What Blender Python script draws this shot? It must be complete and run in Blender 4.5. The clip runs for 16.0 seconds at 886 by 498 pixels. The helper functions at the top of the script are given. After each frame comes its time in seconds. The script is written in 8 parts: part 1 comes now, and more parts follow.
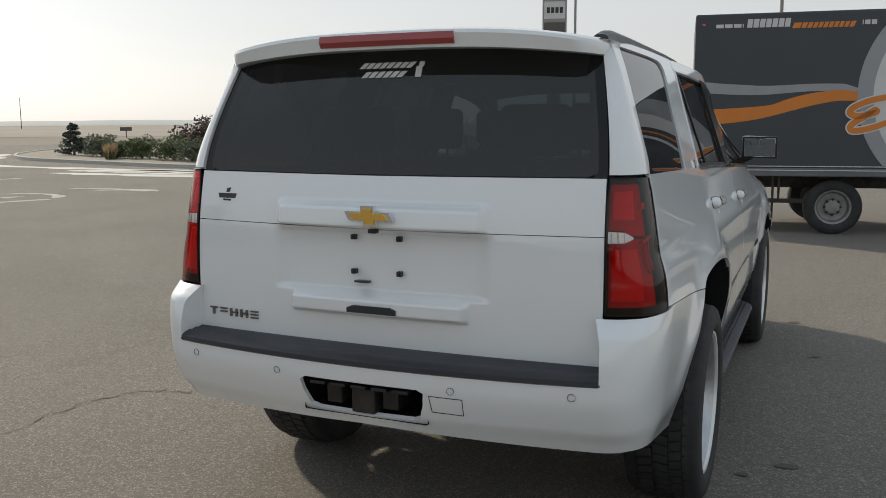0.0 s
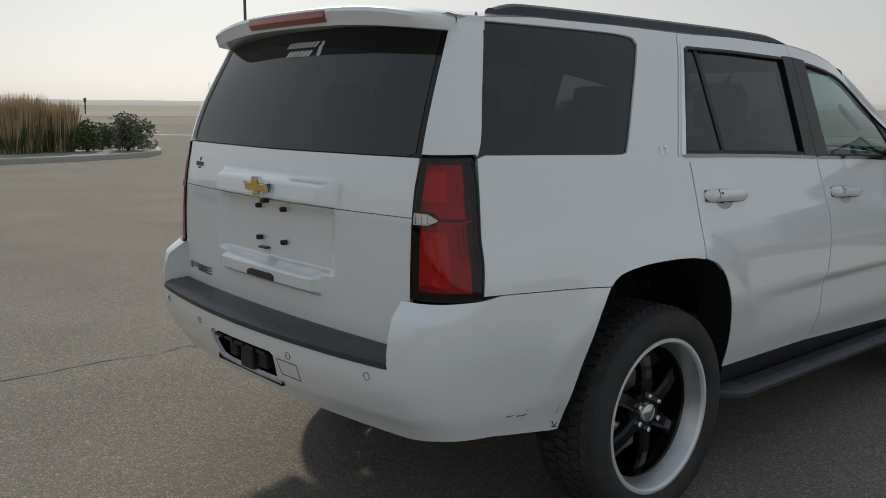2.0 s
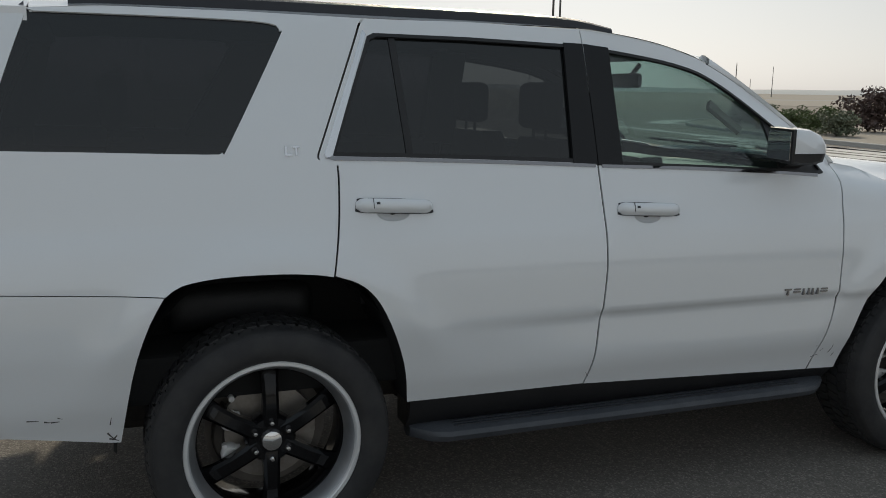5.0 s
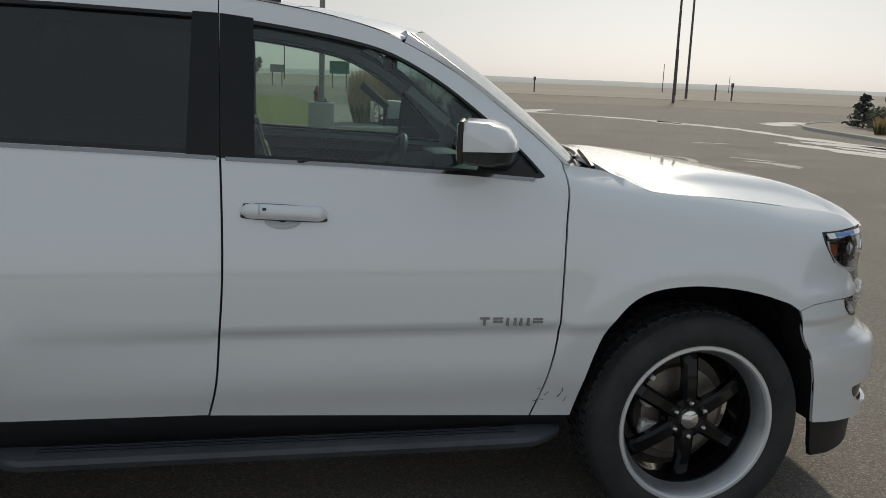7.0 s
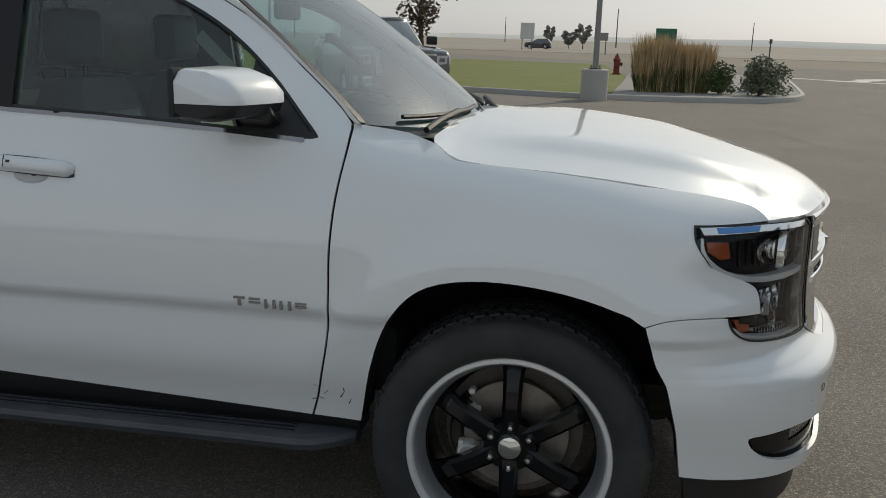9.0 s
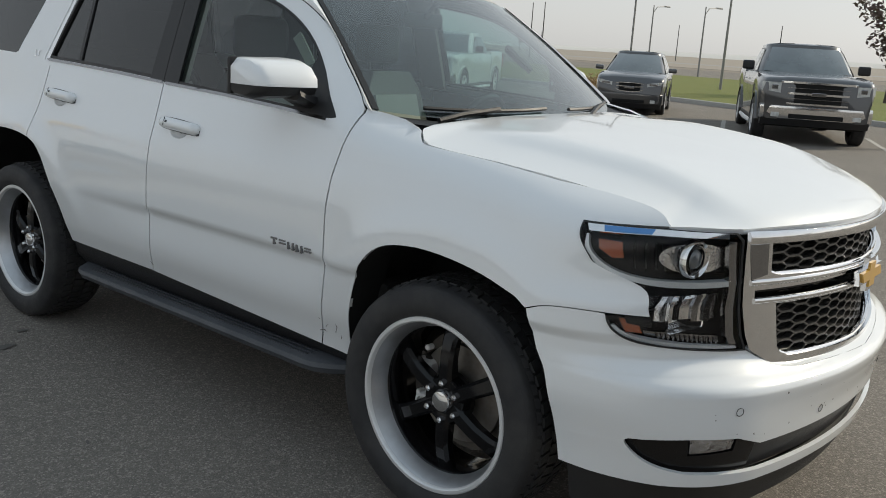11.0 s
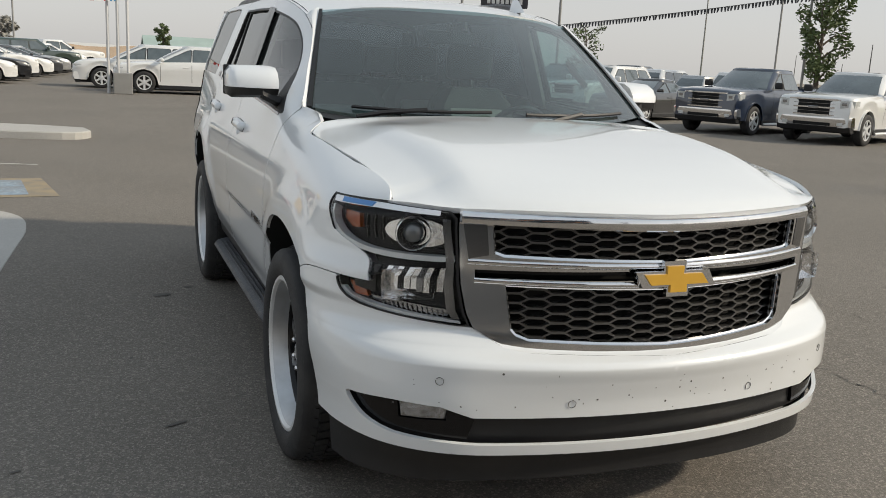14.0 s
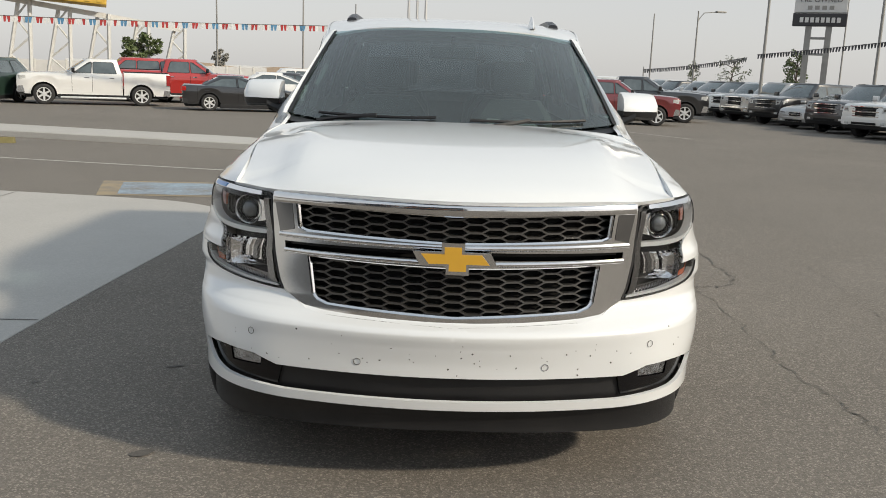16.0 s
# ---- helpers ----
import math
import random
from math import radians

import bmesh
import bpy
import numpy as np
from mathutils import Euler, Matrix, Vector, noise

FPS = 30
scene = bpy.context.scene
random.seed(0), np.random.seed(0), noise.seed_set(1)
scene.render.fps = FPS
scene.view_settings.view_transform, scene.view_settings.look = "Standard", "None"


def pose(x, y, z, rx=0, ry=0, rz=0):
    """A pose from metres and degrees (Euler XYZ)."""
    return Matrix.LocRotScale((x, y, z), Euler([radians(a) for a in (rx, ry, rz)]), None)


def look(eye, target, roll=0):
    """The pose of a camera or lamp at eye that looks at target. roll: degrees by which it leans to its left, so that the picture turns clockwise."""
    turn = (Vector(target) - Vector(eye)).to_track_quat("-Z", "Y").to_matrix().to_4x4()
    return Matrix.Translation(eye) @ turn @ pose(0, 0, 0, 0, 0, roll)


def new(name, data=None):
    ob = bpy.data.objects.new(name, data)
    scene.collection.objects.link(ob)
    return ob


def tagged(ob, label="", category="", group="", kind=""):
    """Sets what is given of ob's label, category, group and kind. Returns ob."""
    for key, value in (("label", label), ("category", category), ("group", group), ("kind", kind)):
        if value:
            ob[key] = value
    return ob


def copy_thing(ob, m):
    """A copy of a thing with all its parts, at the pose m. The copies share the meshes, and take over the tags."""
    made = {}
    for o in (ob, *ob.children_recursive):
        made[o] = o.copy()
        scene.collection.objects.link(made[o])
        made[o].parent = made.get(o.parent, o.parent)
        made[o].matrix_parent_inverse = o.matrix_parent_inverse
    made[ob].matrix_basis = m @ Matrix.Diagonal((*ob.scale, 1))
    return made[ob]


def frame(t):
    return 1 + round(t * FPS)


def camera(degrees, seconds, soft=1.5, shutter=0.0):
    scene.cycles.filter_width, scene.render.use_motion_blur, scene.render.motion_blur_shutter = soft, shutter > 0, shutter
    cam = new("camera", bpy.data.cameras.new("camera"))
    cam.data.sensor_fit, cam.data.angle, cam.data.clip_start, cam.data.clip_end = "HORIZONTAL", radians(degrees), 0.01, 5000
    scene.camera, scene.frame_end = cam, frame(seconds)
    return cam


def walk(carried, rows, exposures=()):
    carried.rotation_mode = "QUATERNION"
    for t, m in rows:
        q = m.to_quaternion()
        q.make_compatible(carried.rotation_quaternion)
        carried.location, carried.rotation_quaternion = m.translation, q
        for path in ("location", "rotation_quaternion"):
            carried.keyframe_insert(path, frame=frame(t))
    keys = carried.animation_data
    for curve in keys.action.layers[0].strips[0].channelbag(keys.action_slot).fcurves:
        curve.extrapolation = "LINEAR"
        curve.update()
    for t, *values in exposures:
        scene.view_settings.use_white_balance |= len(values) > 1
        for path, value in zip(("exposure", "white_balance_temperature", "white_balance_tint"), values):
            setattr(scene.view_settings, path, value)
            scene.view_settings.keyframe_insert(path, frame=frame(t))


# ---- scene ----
cam = camera(53.4, 16.0, 0.9)
PATH = [
    (0, (1.427, -5.234, 1.59), (0.633, -3.42, 1.306), -0.26),
    (0.5, (1.815, -5.048, 1.57), (0.836, -3.329, 1.275), 0.33),
    (1, (2.204, -4.824, 1.568), (1.041, -3.225, 1.263), 0.15),
    (1.5, (2.53, -4.51, 1.567), (1.194, -3.055, 1.257), 0.48),
    (2, (2.883, -4.196, 1.57), (1.391, -2.903, 1.25), 0.38),
    (2.5, (3.125, -3.85, 1.569), (1.528, -2.692, 1.239), 0.45),
    (3, (3.289, -3.471, 1.66), (1.664, -2.358, 1.308), 0.44),
    (3.5, (3.491, -3.133, 1.656), (1.812, -2.11, 1.291), 0.82),
    (6, (3.919, -1.015, 1.626), (2.01, -0.548, 1.252), 1.4),
    (6.5, (3.918, -0.548, 1.629), (1.996, -0.151, 1.242), 1.8),
    (7, (3.816, -0.094, 1.625), (1.896, 0.314, 1.245), 2.2),
    (7.5, (3.727, 0.353, 1.618), (1.787, 0.646, 1.228), 2.4),
    (8, (3.615, 0.791, 1.598), (1.664, 0.964, 1.195), 2.0),
    (8.5, (3.457, 1.224, 1.593), (1.507, 1.169, 1.149), 1.1),
    (9, (3.392, 1.652, 1.602), (1.474, 1.337, 1.132), 1.7),
    (11.5, (3.088, 3.552, 1.595), (1.66, 2.225, 1.15), 3.8),
    (12, (3.006, 3.856, 1.619), (1.637, 2.464, 1.188), 3.9),
    (12.5, (2.751, 4.042, 1.571), (1.531, 2.511, 1.162), 3.0),
    (13, (2.412, 4.265, 1.575), (1.36, 2.61, 1.182), 2.3),
    (13.5, (2.092, 4.55, 1.568), (1.181, 2.815, 1.169), 2.7),
    (14, (1.69, 4.739, 1.544), (0.962, 2.922, 1.135), 2.9),
    (14.5, (1.298, 4.955, 1.539), (0.758, 3.071, 1.137), 2.6),
    (15, (0.933, 5.179, 1.552), (0.538, 3.258, 1.161), 2.2),
    (15.5, (0.517, 5.339, 1.551), (0.258, 3.394, 1.166), 2.1),
    (16, (0.091, 5.529, 1.551), (0.061, 3.567, 1.166), 2.2),
]
walk(cam, [(t, look(eye, target, roll)) for t, eye, target, roll in PATH],
     exposures=[(0, -.02, 6350, 8.5), (.5, -.22, 6350, 8.5), (1, -.31, 6350, 8.5), (2, -.43, 6300, 8.5), (3.5, -.40, 6200, 7.5), (6.5, -.47, 6300, 8.5), (9, -.43, 6250, 8), (11.5, .01, 6250, 8), (12.5, .0, 6300, 8.5), (14, -.02, 6400, 9.5), (16, .05, 6400, 9.5)])
# ---- daylight: a smoky, bright sky and a soft sun ----
TO_SUN = Vector((-1.49, 0.78, 1.0)).normalized()
sky_world = bpy.data.worlds.new("sky")
scene.world = sky_world
sky_world.use_nodes = True
wn, wl = sky_world.node_tree.nodes, sky_world.node_tree.links
wn.clear()
sky = wn.new("ShaderNodeTexSky")
sky.sky_type, sky.sun_disc = "NISHITA", False
sky.sun_elevation = math.asin(TO_SUN.z)
sky.sun_rotation = math.atan2(TO_SUN.x, TO_SUN.y)
sky.dust_density, sky.air_density, sky.ozone_density = 1.6, 1.0, 1.5
pale = wn.new("ShaderNodeHueSaturation")
pale.inputs["Saturation"].default_value = .42
bg_sky, bg_smoke, add, wout = (wn.new(n) for n in ("ShaderNodeBackground", "ShaderNodeBackground", "ShaderNodeAddShader", "ShaderNodeOutputWorld"))
bg_sky.inputs["Strength"].default_value = 0.036
# the smoke is cream-coloured low down and bluer overhead
where, split, ramp = wn.new("ShaderNodeTexCoord"), wn.new("ShaderNodeSeparateXYZ"), wn.new("ShaderNodeValToRGB")
ramp.color_ramp.elements[0].position, ramp.color_ramp.elements[0].color = 0.0, (1.0, .965, .92, 1)
ramp.color_ramp.elements[1].position, ramp.color_ramp.elements[1].color = 0.75, (.79, .91, 1.0, 1)
wl.new(where.outputs["Generated"], split.inputs[0])
wl.new(split.outputs["Z"], ramp.inputs[0])
wl.new(ramp.outputs[0], bg_smoke.inputs["Color"])
bg_smoke.inputs["Strength"].default_value = 0.52
wl.new(sky.outputs[0], pale.inputs["Color"])
wl.new(pale.outputs[0], bg_sky.inputs[0])
wl.new(bg_sky.outputs[0], add.inputs[0])
wl.new(bg_smoke.outputs[0], add.inputs[1])
wl.new(add.outputs[0], wout.inputs[0])
sun = new("sun", bpy.data.lights.new("sun", "SUN"))
sun.data.energy, sun.data.angle, sun.data.color = 3.35, radians(3.0), (1.0, 0.87, 0.67)
sun.matrix_world = look(TO_SUN * 60, (0, 0, 0))
# ---- materials ----
def node(m, kind, **values):
    n = m.node_tree.nodes.new("ShaderNode" + kind)
    for k, v in values.items():
        if k in n.inputs:
            n.inputs[k].default_value = v
    return n


def material(name, color, rough=.5, metal=0., coat=0., spec=.5, grain=0., grain_size=40., wear=0., wear_size=1.5, bump=0., bump_size=200., each=0., wear_color=None, sheen=0.):
    """A surface with colour that varies at two scales, and fine relief. Sizes are in waves per metre."""
    m = bpy.data.materials.new(name)
    m.use_nodes = True
    links, b = m.node_tree.links, m.node_tree.nodes["Principled BSDF"]
    c = (*color, 1)
    b.inputs["Base Color"].default_value = c
    b.inputs["Roughness"].default_value, b.inputs["Metallic"].default_value = rough, metal
    b.inputs["Coat Weight"].default_value, b.inputs["Coat Roughness"].default_value = coat, .04
    b.inputs["Specular IOR Level"].default_value = spec
    b.inputs["Coat IOR"].default_value = 1.75
    place = node(m, "NewGeometry").outputs["Position"] if each == 0 else node(m, "TexCoord").outputs["Object"]
    out = None

    def mixed(a, fac, col, mode="MIX"):
        n = m.node_tree.nodes.new("ShaderNodeMix")
        n.data_type, n.blend_type = "RGBA", mode
        if a is None:
            n.inputs["A"].default_value = c
        else:
            links.new(a, n.inputs["A"])
        links.new(fac, n.inputs["Factor"])
        n.inputs["B"].default_value = (*col, 1)
        return n.outputs["Result"]

    def shade(scale, detail, lo, hi, amount):
        n = node(m, "TexNoise", Scale=scale, Detail=detail, Roughness=.6)
        links.new(place, n.inputs["Vector"])
        r = m.node_tree.nodes.new("ShaderNodeMapRange")
        r.inputs["From Min"].default_value, r.inputs["From Max"].default_value = lo, hi
        r.inputs["To Max"].default_value = amount
        links.new(n.outputs["Fac"], r.inputs["Value"])
        return r.outputs["Result"]
    if wear:
        out = mixed(out, shade(wear_size, 6, .38, .68, wear), wear_color or [v * .6 for v in color])
        rr = m.node_tree.nodes.new("ShaderNodeMath")
        rr.operation = "MULTIPLY_ADD"
        links.new(shade(wear_size * 2.3, 4, .3, .7, 1), rr.inputs[0])
        rr.inputs[1].default_value, rr.inputs[2].default_value = .18 * wear, rough
        links.new(rr.outputs[0], b.inputs["Roughness"])
    if grain:
        out = mixed(out, shade(grain_size, 3, .35, .65, grain), [v * .55 for v in color])
        out = mixed(out, shade(grain_size * 1.7, 2, .55, .75, grain), [min(1, v * 1.5 + .02) for v in color])
    if each:
        info = node(m, "ObjectInfo")
        r = m.node_tree.nodes.new("ShaderNodeMath")
        r.operation = "MULTIPLY"
        links.new(info.outputs["Random"], r.inputs[0])
        r.inputs[1].default_value = each
        out = mixed(out, r.outputs[0], [v * .5 for v in color])
    if out is not None:
        links.new(out, b.inputs["Base Color"])
    if bump:
        n = node(m, "TexNoise", Scale=bump_size, Detail=4, Roughness=.65)
        links.new(place, n.inputs["Vector"])
        k = node(m, "Bump", Strength=bump, Distance=.01)
        links.new(n.outputs["Fac"], k.inputs["Height"])
        links.new(k.outputs[0], b.inputs["Normal"])
    return m


def glass(name, tint, gloss_rough=.0, ior=1.5, dust=.0, rise=4.2):
    """Tinted sheet glass: what is behind shows through, its gloss grows towards grazing views."""
    m = bpy.data.materials.new(name)
    m.use_nodes = True
    t, links = m.node_tree.nodes, m.node_tree.links
    t.clear()
    clear, gloss, mix, face, power, fres, end = (t.new("ShaderNode" + n) for n in ("BsdfTransparent", "BsdfGlossy", "MixShader", "LayerWeight", "Math", "Math", "OutputMaterial"))
    # both faces of the sheet mirror a little, and more towards grazing views
    low = 2 * ((ior - 1) / (ior + 1)) ** 2
    face.inputs["Blend"].default_value = .5
    power.operation, fres.operation = "POWER", "MULTIPLY_ADD"
    power.inputs[1].default_value, fres.inputs[1].default_value, fres.inputs[2].default_value = rise, 1 - low, low
    links.new(face.outputs["Facing"], power.inputs[0])
    links.new(power.outputs[0], fres.inputs[0])
    clear.inputs["Color"].default_value = (*tint, 1)
    gloss.inputs["Roughness"].default_value = gloss_rough
    links.new(fres.outputs[0], mix.inputs[0])
    links.new(clear.outputs[0], mix.inputs[1])
    links.new(gloss.outputs[0], mix.inputs[2])
    last = mix
    if dust:
        film, over = t.new("ShaderNodeBsdfDiffuse"), t.new("ShaderNodeMixShader")
        film.inputs["Color"].default_value = (.52, .63, .63, 1)
        n = node(m, "TexNoise", Scale=2.5, Detail=5)
        links.new(node(m, "NewGeometry").outputs["Position"], n.inputs["Vector"])
        r = t.new("ShaderNodeMapRange")
        r.inputs["From Min"].default_value, r.inputs["From Max"].default_value = .2, .8
        r.inputs["To Min"].default_value, r.inputs["To Max"].default_value = dust * .7, dust * 1.3
        links.new(n.outputs["Fac"], r.inputs["Value"])
        links.new(r.outputs[0], over.inputs[0])
        links.new(mix.outputs[0], over.inputs[1])
        links.new(film.outputs[0], over.inputs[2])
        last = over
    links.new(last.outputs[0], end.inputs["Surface"])
    return m


WHITE_PAINT = material("pearl white paint", (.78, .798, .815), rough=.28, coat=1., wear=.10, wear_size=1.1, wear_color=(.72, .715, .70), grain=.03, grain_size=300)
BLACK_TRIM = material("black plastic trim", (.010, .010, .0115), rough=.45, wear=.3, wear_size=6, wear_color=(.026, .025, .025), bump=.12, bump_size=700)
GREY_TRIM = material("weathered grey plastic", (.018, .020, .027), rough=.33, spec=.5, wear=.4, wear_size=5, wear_color=(.034, .036, .042), bump=.2, bump_size=500)
GLOSS_BLACK = material("gloss black", (.005, .005, .006), rough=.10, spec=.35, wear=.15, wear_size=9, wear_color=(.02, .019, .018))
CHROME = material("chrome", (.80, .80, .81), rough=.07, metal=1., wear=.12, wear_size=12, wear_color=(.5, .49, .47))
BARREL = material("satin machined alloy", (.52, .53, .55), rough=.34, metal=.85, wear=.3, wear_size=14, wear_color=(.28, .28, .28))
SATIN = material("brushed alloy", (.78, .785, .79), rough=.36, metal=.45, wear=.14, wear_size=14, wear_color=(.5, .49, .48))
BOARD = material("mottled running board plastic", (.045, .050, .060), rough=.45, wear=.6, wear_size=7, wear_color=(.085, .09, .10), bump=.2, bump_size=400)
DARK_STEEL = material("dirty dark steel", (.035, .033, .032), rough=.6, metal=.6, wear=.6, wear_size=10, wear_color=(.10, .085, .07))
CAST = material("bare cast iron and alloy", (.82, .81, .79), rough=.4, metal=.1, wear=.5, wear_size=25)
DISC = material("worn brake disc", (.34, .31, .28), rough=.34, metal=.7, wear=.5, wear_size=30, wear_color=(.20, .17, .14))
SHIELD = material("dusty shield plate", (.16, .14, .12), rough=.7, wear=.5, wear_size=20, wear_color=(.09, .08, .07))
DARK_CHROME = material("dark chrome", (.30, .30, .31), rough=.12, metal=1., wear=.15, wear_size=12)
FOG = material("fog lamp glass", (.48, .48, .49), rough=.08, metal=1., wear=.6, wear_size=45, wear_color=(.12, .12, .12), bump=.8, bump_size=70)
# near-black for linings, and for shade painted into gaps and hollows
CAVITY = material("black lining and painted cavity shade", (.006, .006, .006), rough=.9)
RUBBER = material("dusty tyre rubber", (.020, .020, .022), rough=.68, wear=.55, wear_size=9, wear_color=(.050, .048, .046), bump=.15, bump_size=400)
TINT_GLASS = glass("privacy glass", (.06, .06, .07), ior=1.45, dust=.006)
FRONT_GLASS = glass("green front glass", (.66, .77, .71), ior=1.5, dust=.014)
SCREEN_GLASS = glass("windscreen glass", (.40, .55, .57), gloss_rough=.09, ior=1.52, dust=.05, rise=2.5)
LENS = glass("clear lamp lens", (.95, .95, .95), ior=1.25)
RED_GLASS = glass("red lamp glass", (.85, .07, .045), ior=1.36)
FACET = material("rippled bright reflector", (.93, .93, .94), rough=.03, metal=1., bump=.5, bump_size=28)
RED_BLOCK = material("red reflector block", (.62, .036, .022), rough=.35, grain=.25, grain_size=160, bump=.3, bump_size=300)
RED_DIM = material("dim red reflector", (.40, .020, .014), rough=.25, grain=.3, grain_size=120)
BRIGHT = material("bright reflector", (.92, .92, .92), rough=.10, metal=1., wear=.15, wear_size=20)
AMBER = material("amber reflector", (.30, .058, .010), rough=.25, coat=.5, grain=.2, grain_size=150)
CLEAR_BIT = material("clear reverse lamp", (.60, .56, .54), rough=.15, coat=1., grain=.5, grain_size=120)
GOLD = material("gold emblem enamel", (.66, .37, .035), rough=.28, coat=.7, wear=.12, wear_size=14)
SEAT = material("black leather", (.020, .020, .021), rough=.5, wear=.3, wear_size=9, bump=.2, bump_size=150)
SEAT_LIGHT = material("pale grey leather", (.34, .33, .31), rough=.55, wear=.25, wear_size=8, bump=.2, bump_size=150)
DASH = material("dark dashboard", (.030, .030, .031), rough=.6, bump=.2, bump_size=300)
LINER = material("grey headliner", (.22, .215, .20), rough=.9)
CARPET = material("black carpet", (.012, .012, .012), rough=.95)
MIRROR = material("mirror glass", (.85, .86, .86), rough=.02, metal=1.)
BLUE_FILM = material("blue protective film", (.055, .22, .55), rough=.3, coat=.5)
INK_DARK = material("dark printing", (.03, .03, .035), rough=.5)
DECAL = material("silver grey decal", (.62, .62, .62), rough=.4)
SCUFF = material("scuffed primer", (.075, .07, .068), rough=.7)
# ---- building meshes ----
def mesh_of(name, verts, faces, normals=None, smooth=True):
    me = bpy.data.meshes.new(name)
    me.from_pydata([tuple(v) for v in verts], [], [tuple(f) for f in faces])
    me.validate()
    if smooth:
        me.polygons.foreach_set("use_smooth", [True] * len(me.polygons))
    if normals is not None:
        me.normals_split_custom_set_from_vertices([tuple(n) for n in normals])
    me.update()
    return me


def link(name, me, mat, parent=None, label=""):
    if mat is not None and not me.materials:
        me.materials.append(mat)
    ob = new(name, me)
    if parent is not None:
        ob.parent = parent
    if label:
        ob["label"] = label
    return ob


def part(name, bm, mat, parent, label="", smooth=False):
    """Links a bmesh as one mesh object under a thing or a part."""
    me = bpy.data.meshes.new(name)
    bmesh.ops.recalc_face_normals(bm, faces=bm.faces)
    if smooth:
        for f in bm.faces:
            f.smooth = True
        for e in bm.edges:
            if len(e.link_faces) == 2 and e.calc_face_angle(0) > radians(38):
                e.smooth = False
    bm.to_mesh(me)
    bm.free()
    return link(name, me, mat, parent, label)


def thing(name, label, category, group="", kind="", at=None):
    ob = new(name)
    ob.empty_display_size = .2
    if at is not None:
        ob.matrix_world = at
    return tagged(ob, label, category, group, kind)


def box(bm, lo, hi, bevel=0., m=None, segments=2):
    """Adds a block between two corners, with rounded edges."""
    lo, hi = Vector(lo), Vector(hi)
    made = bmesh.ops.create_cube(bm, size=1, matrix=Matrix.Translation((lo + hi) / 2) @ Matrix.Diagonal((*(hi - lo), 1)))
    vs = made["verts"]
    if bevel:
        es = list({e for v in vs for e in v.link_edges})
        vs = list({v for f in bmesh.ops.bevel(bm, geom=es, offset=bevel, segments=segments, profile=.6, affect="EDGES")["faces"] for v in f.verts} | {v for v in vs if v.is_valid})
    if m is not None:
        bmesh.ops.transform(bm, matrix=m, verts=vs)
    return vs


def solid(bm, ring_a, ring_b, caps=True):
    """Adds a body between two rings of equally many places."""
    a, b = [bm.verts.new(p) for p in ring_a], [bm.verts.new(p) for p in ring_b]
    n = len(a)
    for i in range(n):
        bm.faces.new((a[i], a[(i + 1) % n], b[(i + 1) % n], b[i]))
    if caps:
        bm.faces.new(a[::-1])
        bm.faces.new(b)


def loft(bm, rings, closed=True, caps=True):
    """Adds a skin over many rings."""
    vs = [[bm.verts.new(p) for p in r] for r in rings]
    n = len(vs[0])
    for r in range(len(vs) - 1):
        for i in range(n if closed else n - 1):
            bm.faces.new((vs[r][i], vs[r][(i + 1) % n], vs[r + 1][(i + 1) % n], vs[r + 1][i]))
    if caps and closed:
        bm.faces.new(vs[0][::-1])
        bm.faces.new(vs[-1])


def tube(bm, places, radius, sides=8, caps=True):
    """Adds a round bar along a line of places; radius may be one number or one a place."""
    places = [Vector(p) for p in places]
    rs = radius if hasattr(radius, "__len__") else [radius] * len(places)
    rings = []
    for i, p in enumerate(places):
        d = (places[min(i + 1, len(places) - 1)] - places[max(i - 1, 0)]).normalized()
        u = d.cross(Vector((0, 0, 1)) if abs(d.z) < .9 else Vector((1, 0, 0))).normalized()
        w = d.cross(u)
        rings.append([p + rs[i] * (math.cos(2 * math.pi * k / sides) * u + math.sin(2 * math.pi * k / sides) * w) for k in range(sides)])
    loft(bm, rings, True, caps)


def lathe(bm, profile, sides=48, axis="X"):
    """Adds a skin turned round an axis; profile: (along, radius)."""
    rings = []
    for k in range(sides):
        c, s = math.cos(2 * math.pi * k / sides), math.sin(2 * math.pi * k / sides)
        rings.append([(a, r * c, r * s) if axis == "X" else (r * c, r * s, a) for a, r in profile])
    vs = [[bm.verts.new(p) for p in r] for r in rings]
    for k in range(sides):
        for i in range(len(profile) - 1):
            bm.faces.new((vs[k][i], vs[k][i + 1], vs[(k + 1) % sides][i + 1], vs[(k + 1) % sides][i]))


def smooth_line(pts, n=6, closed=False):
    """A smooth line through points."""
    p = np.array(pts, float)
    out = []
    m = len(p)
    for i in range(m if closed else m - 1):
        a, b = p[i], p[(i + 1) % m]
        before = p[(i - 1) % m] if closed or i else a
        after = p[(i + 2) % m] if closed or i + 2 < m else b
        for k in range(n):
            t = k / n
            out.append(.5 * (2 * a + (b - before) * t + (2 * before - 5 * a + 4 * b - after) * t * t + (3 * a - 3 * b + after - before) * t ** 3))
    if not closed:
        out.append(p[-1])
    return [tuple(q) for q in out]


def inside(poly, pts):
    """Which of pts lie inside the polygon."""
    poly, pts = np.asarray(poly, float), np.asarray(pts, float)
    hit = np.zeros(len(pts), bool)
    j = len(poly) - 1
    for i in range(len(poly)):
        (xi, yi), (xj, yj) = poly[i], poly[j]
        if yi != yj:
            hit ^= ((yi > pts[:, 1]) != (yj > pts[:, 1])) & (pts[:, 0] < (xj - xi) * (pts[:, 1] - yi) / (yj - yi) + xi)
        j = i
    return hit


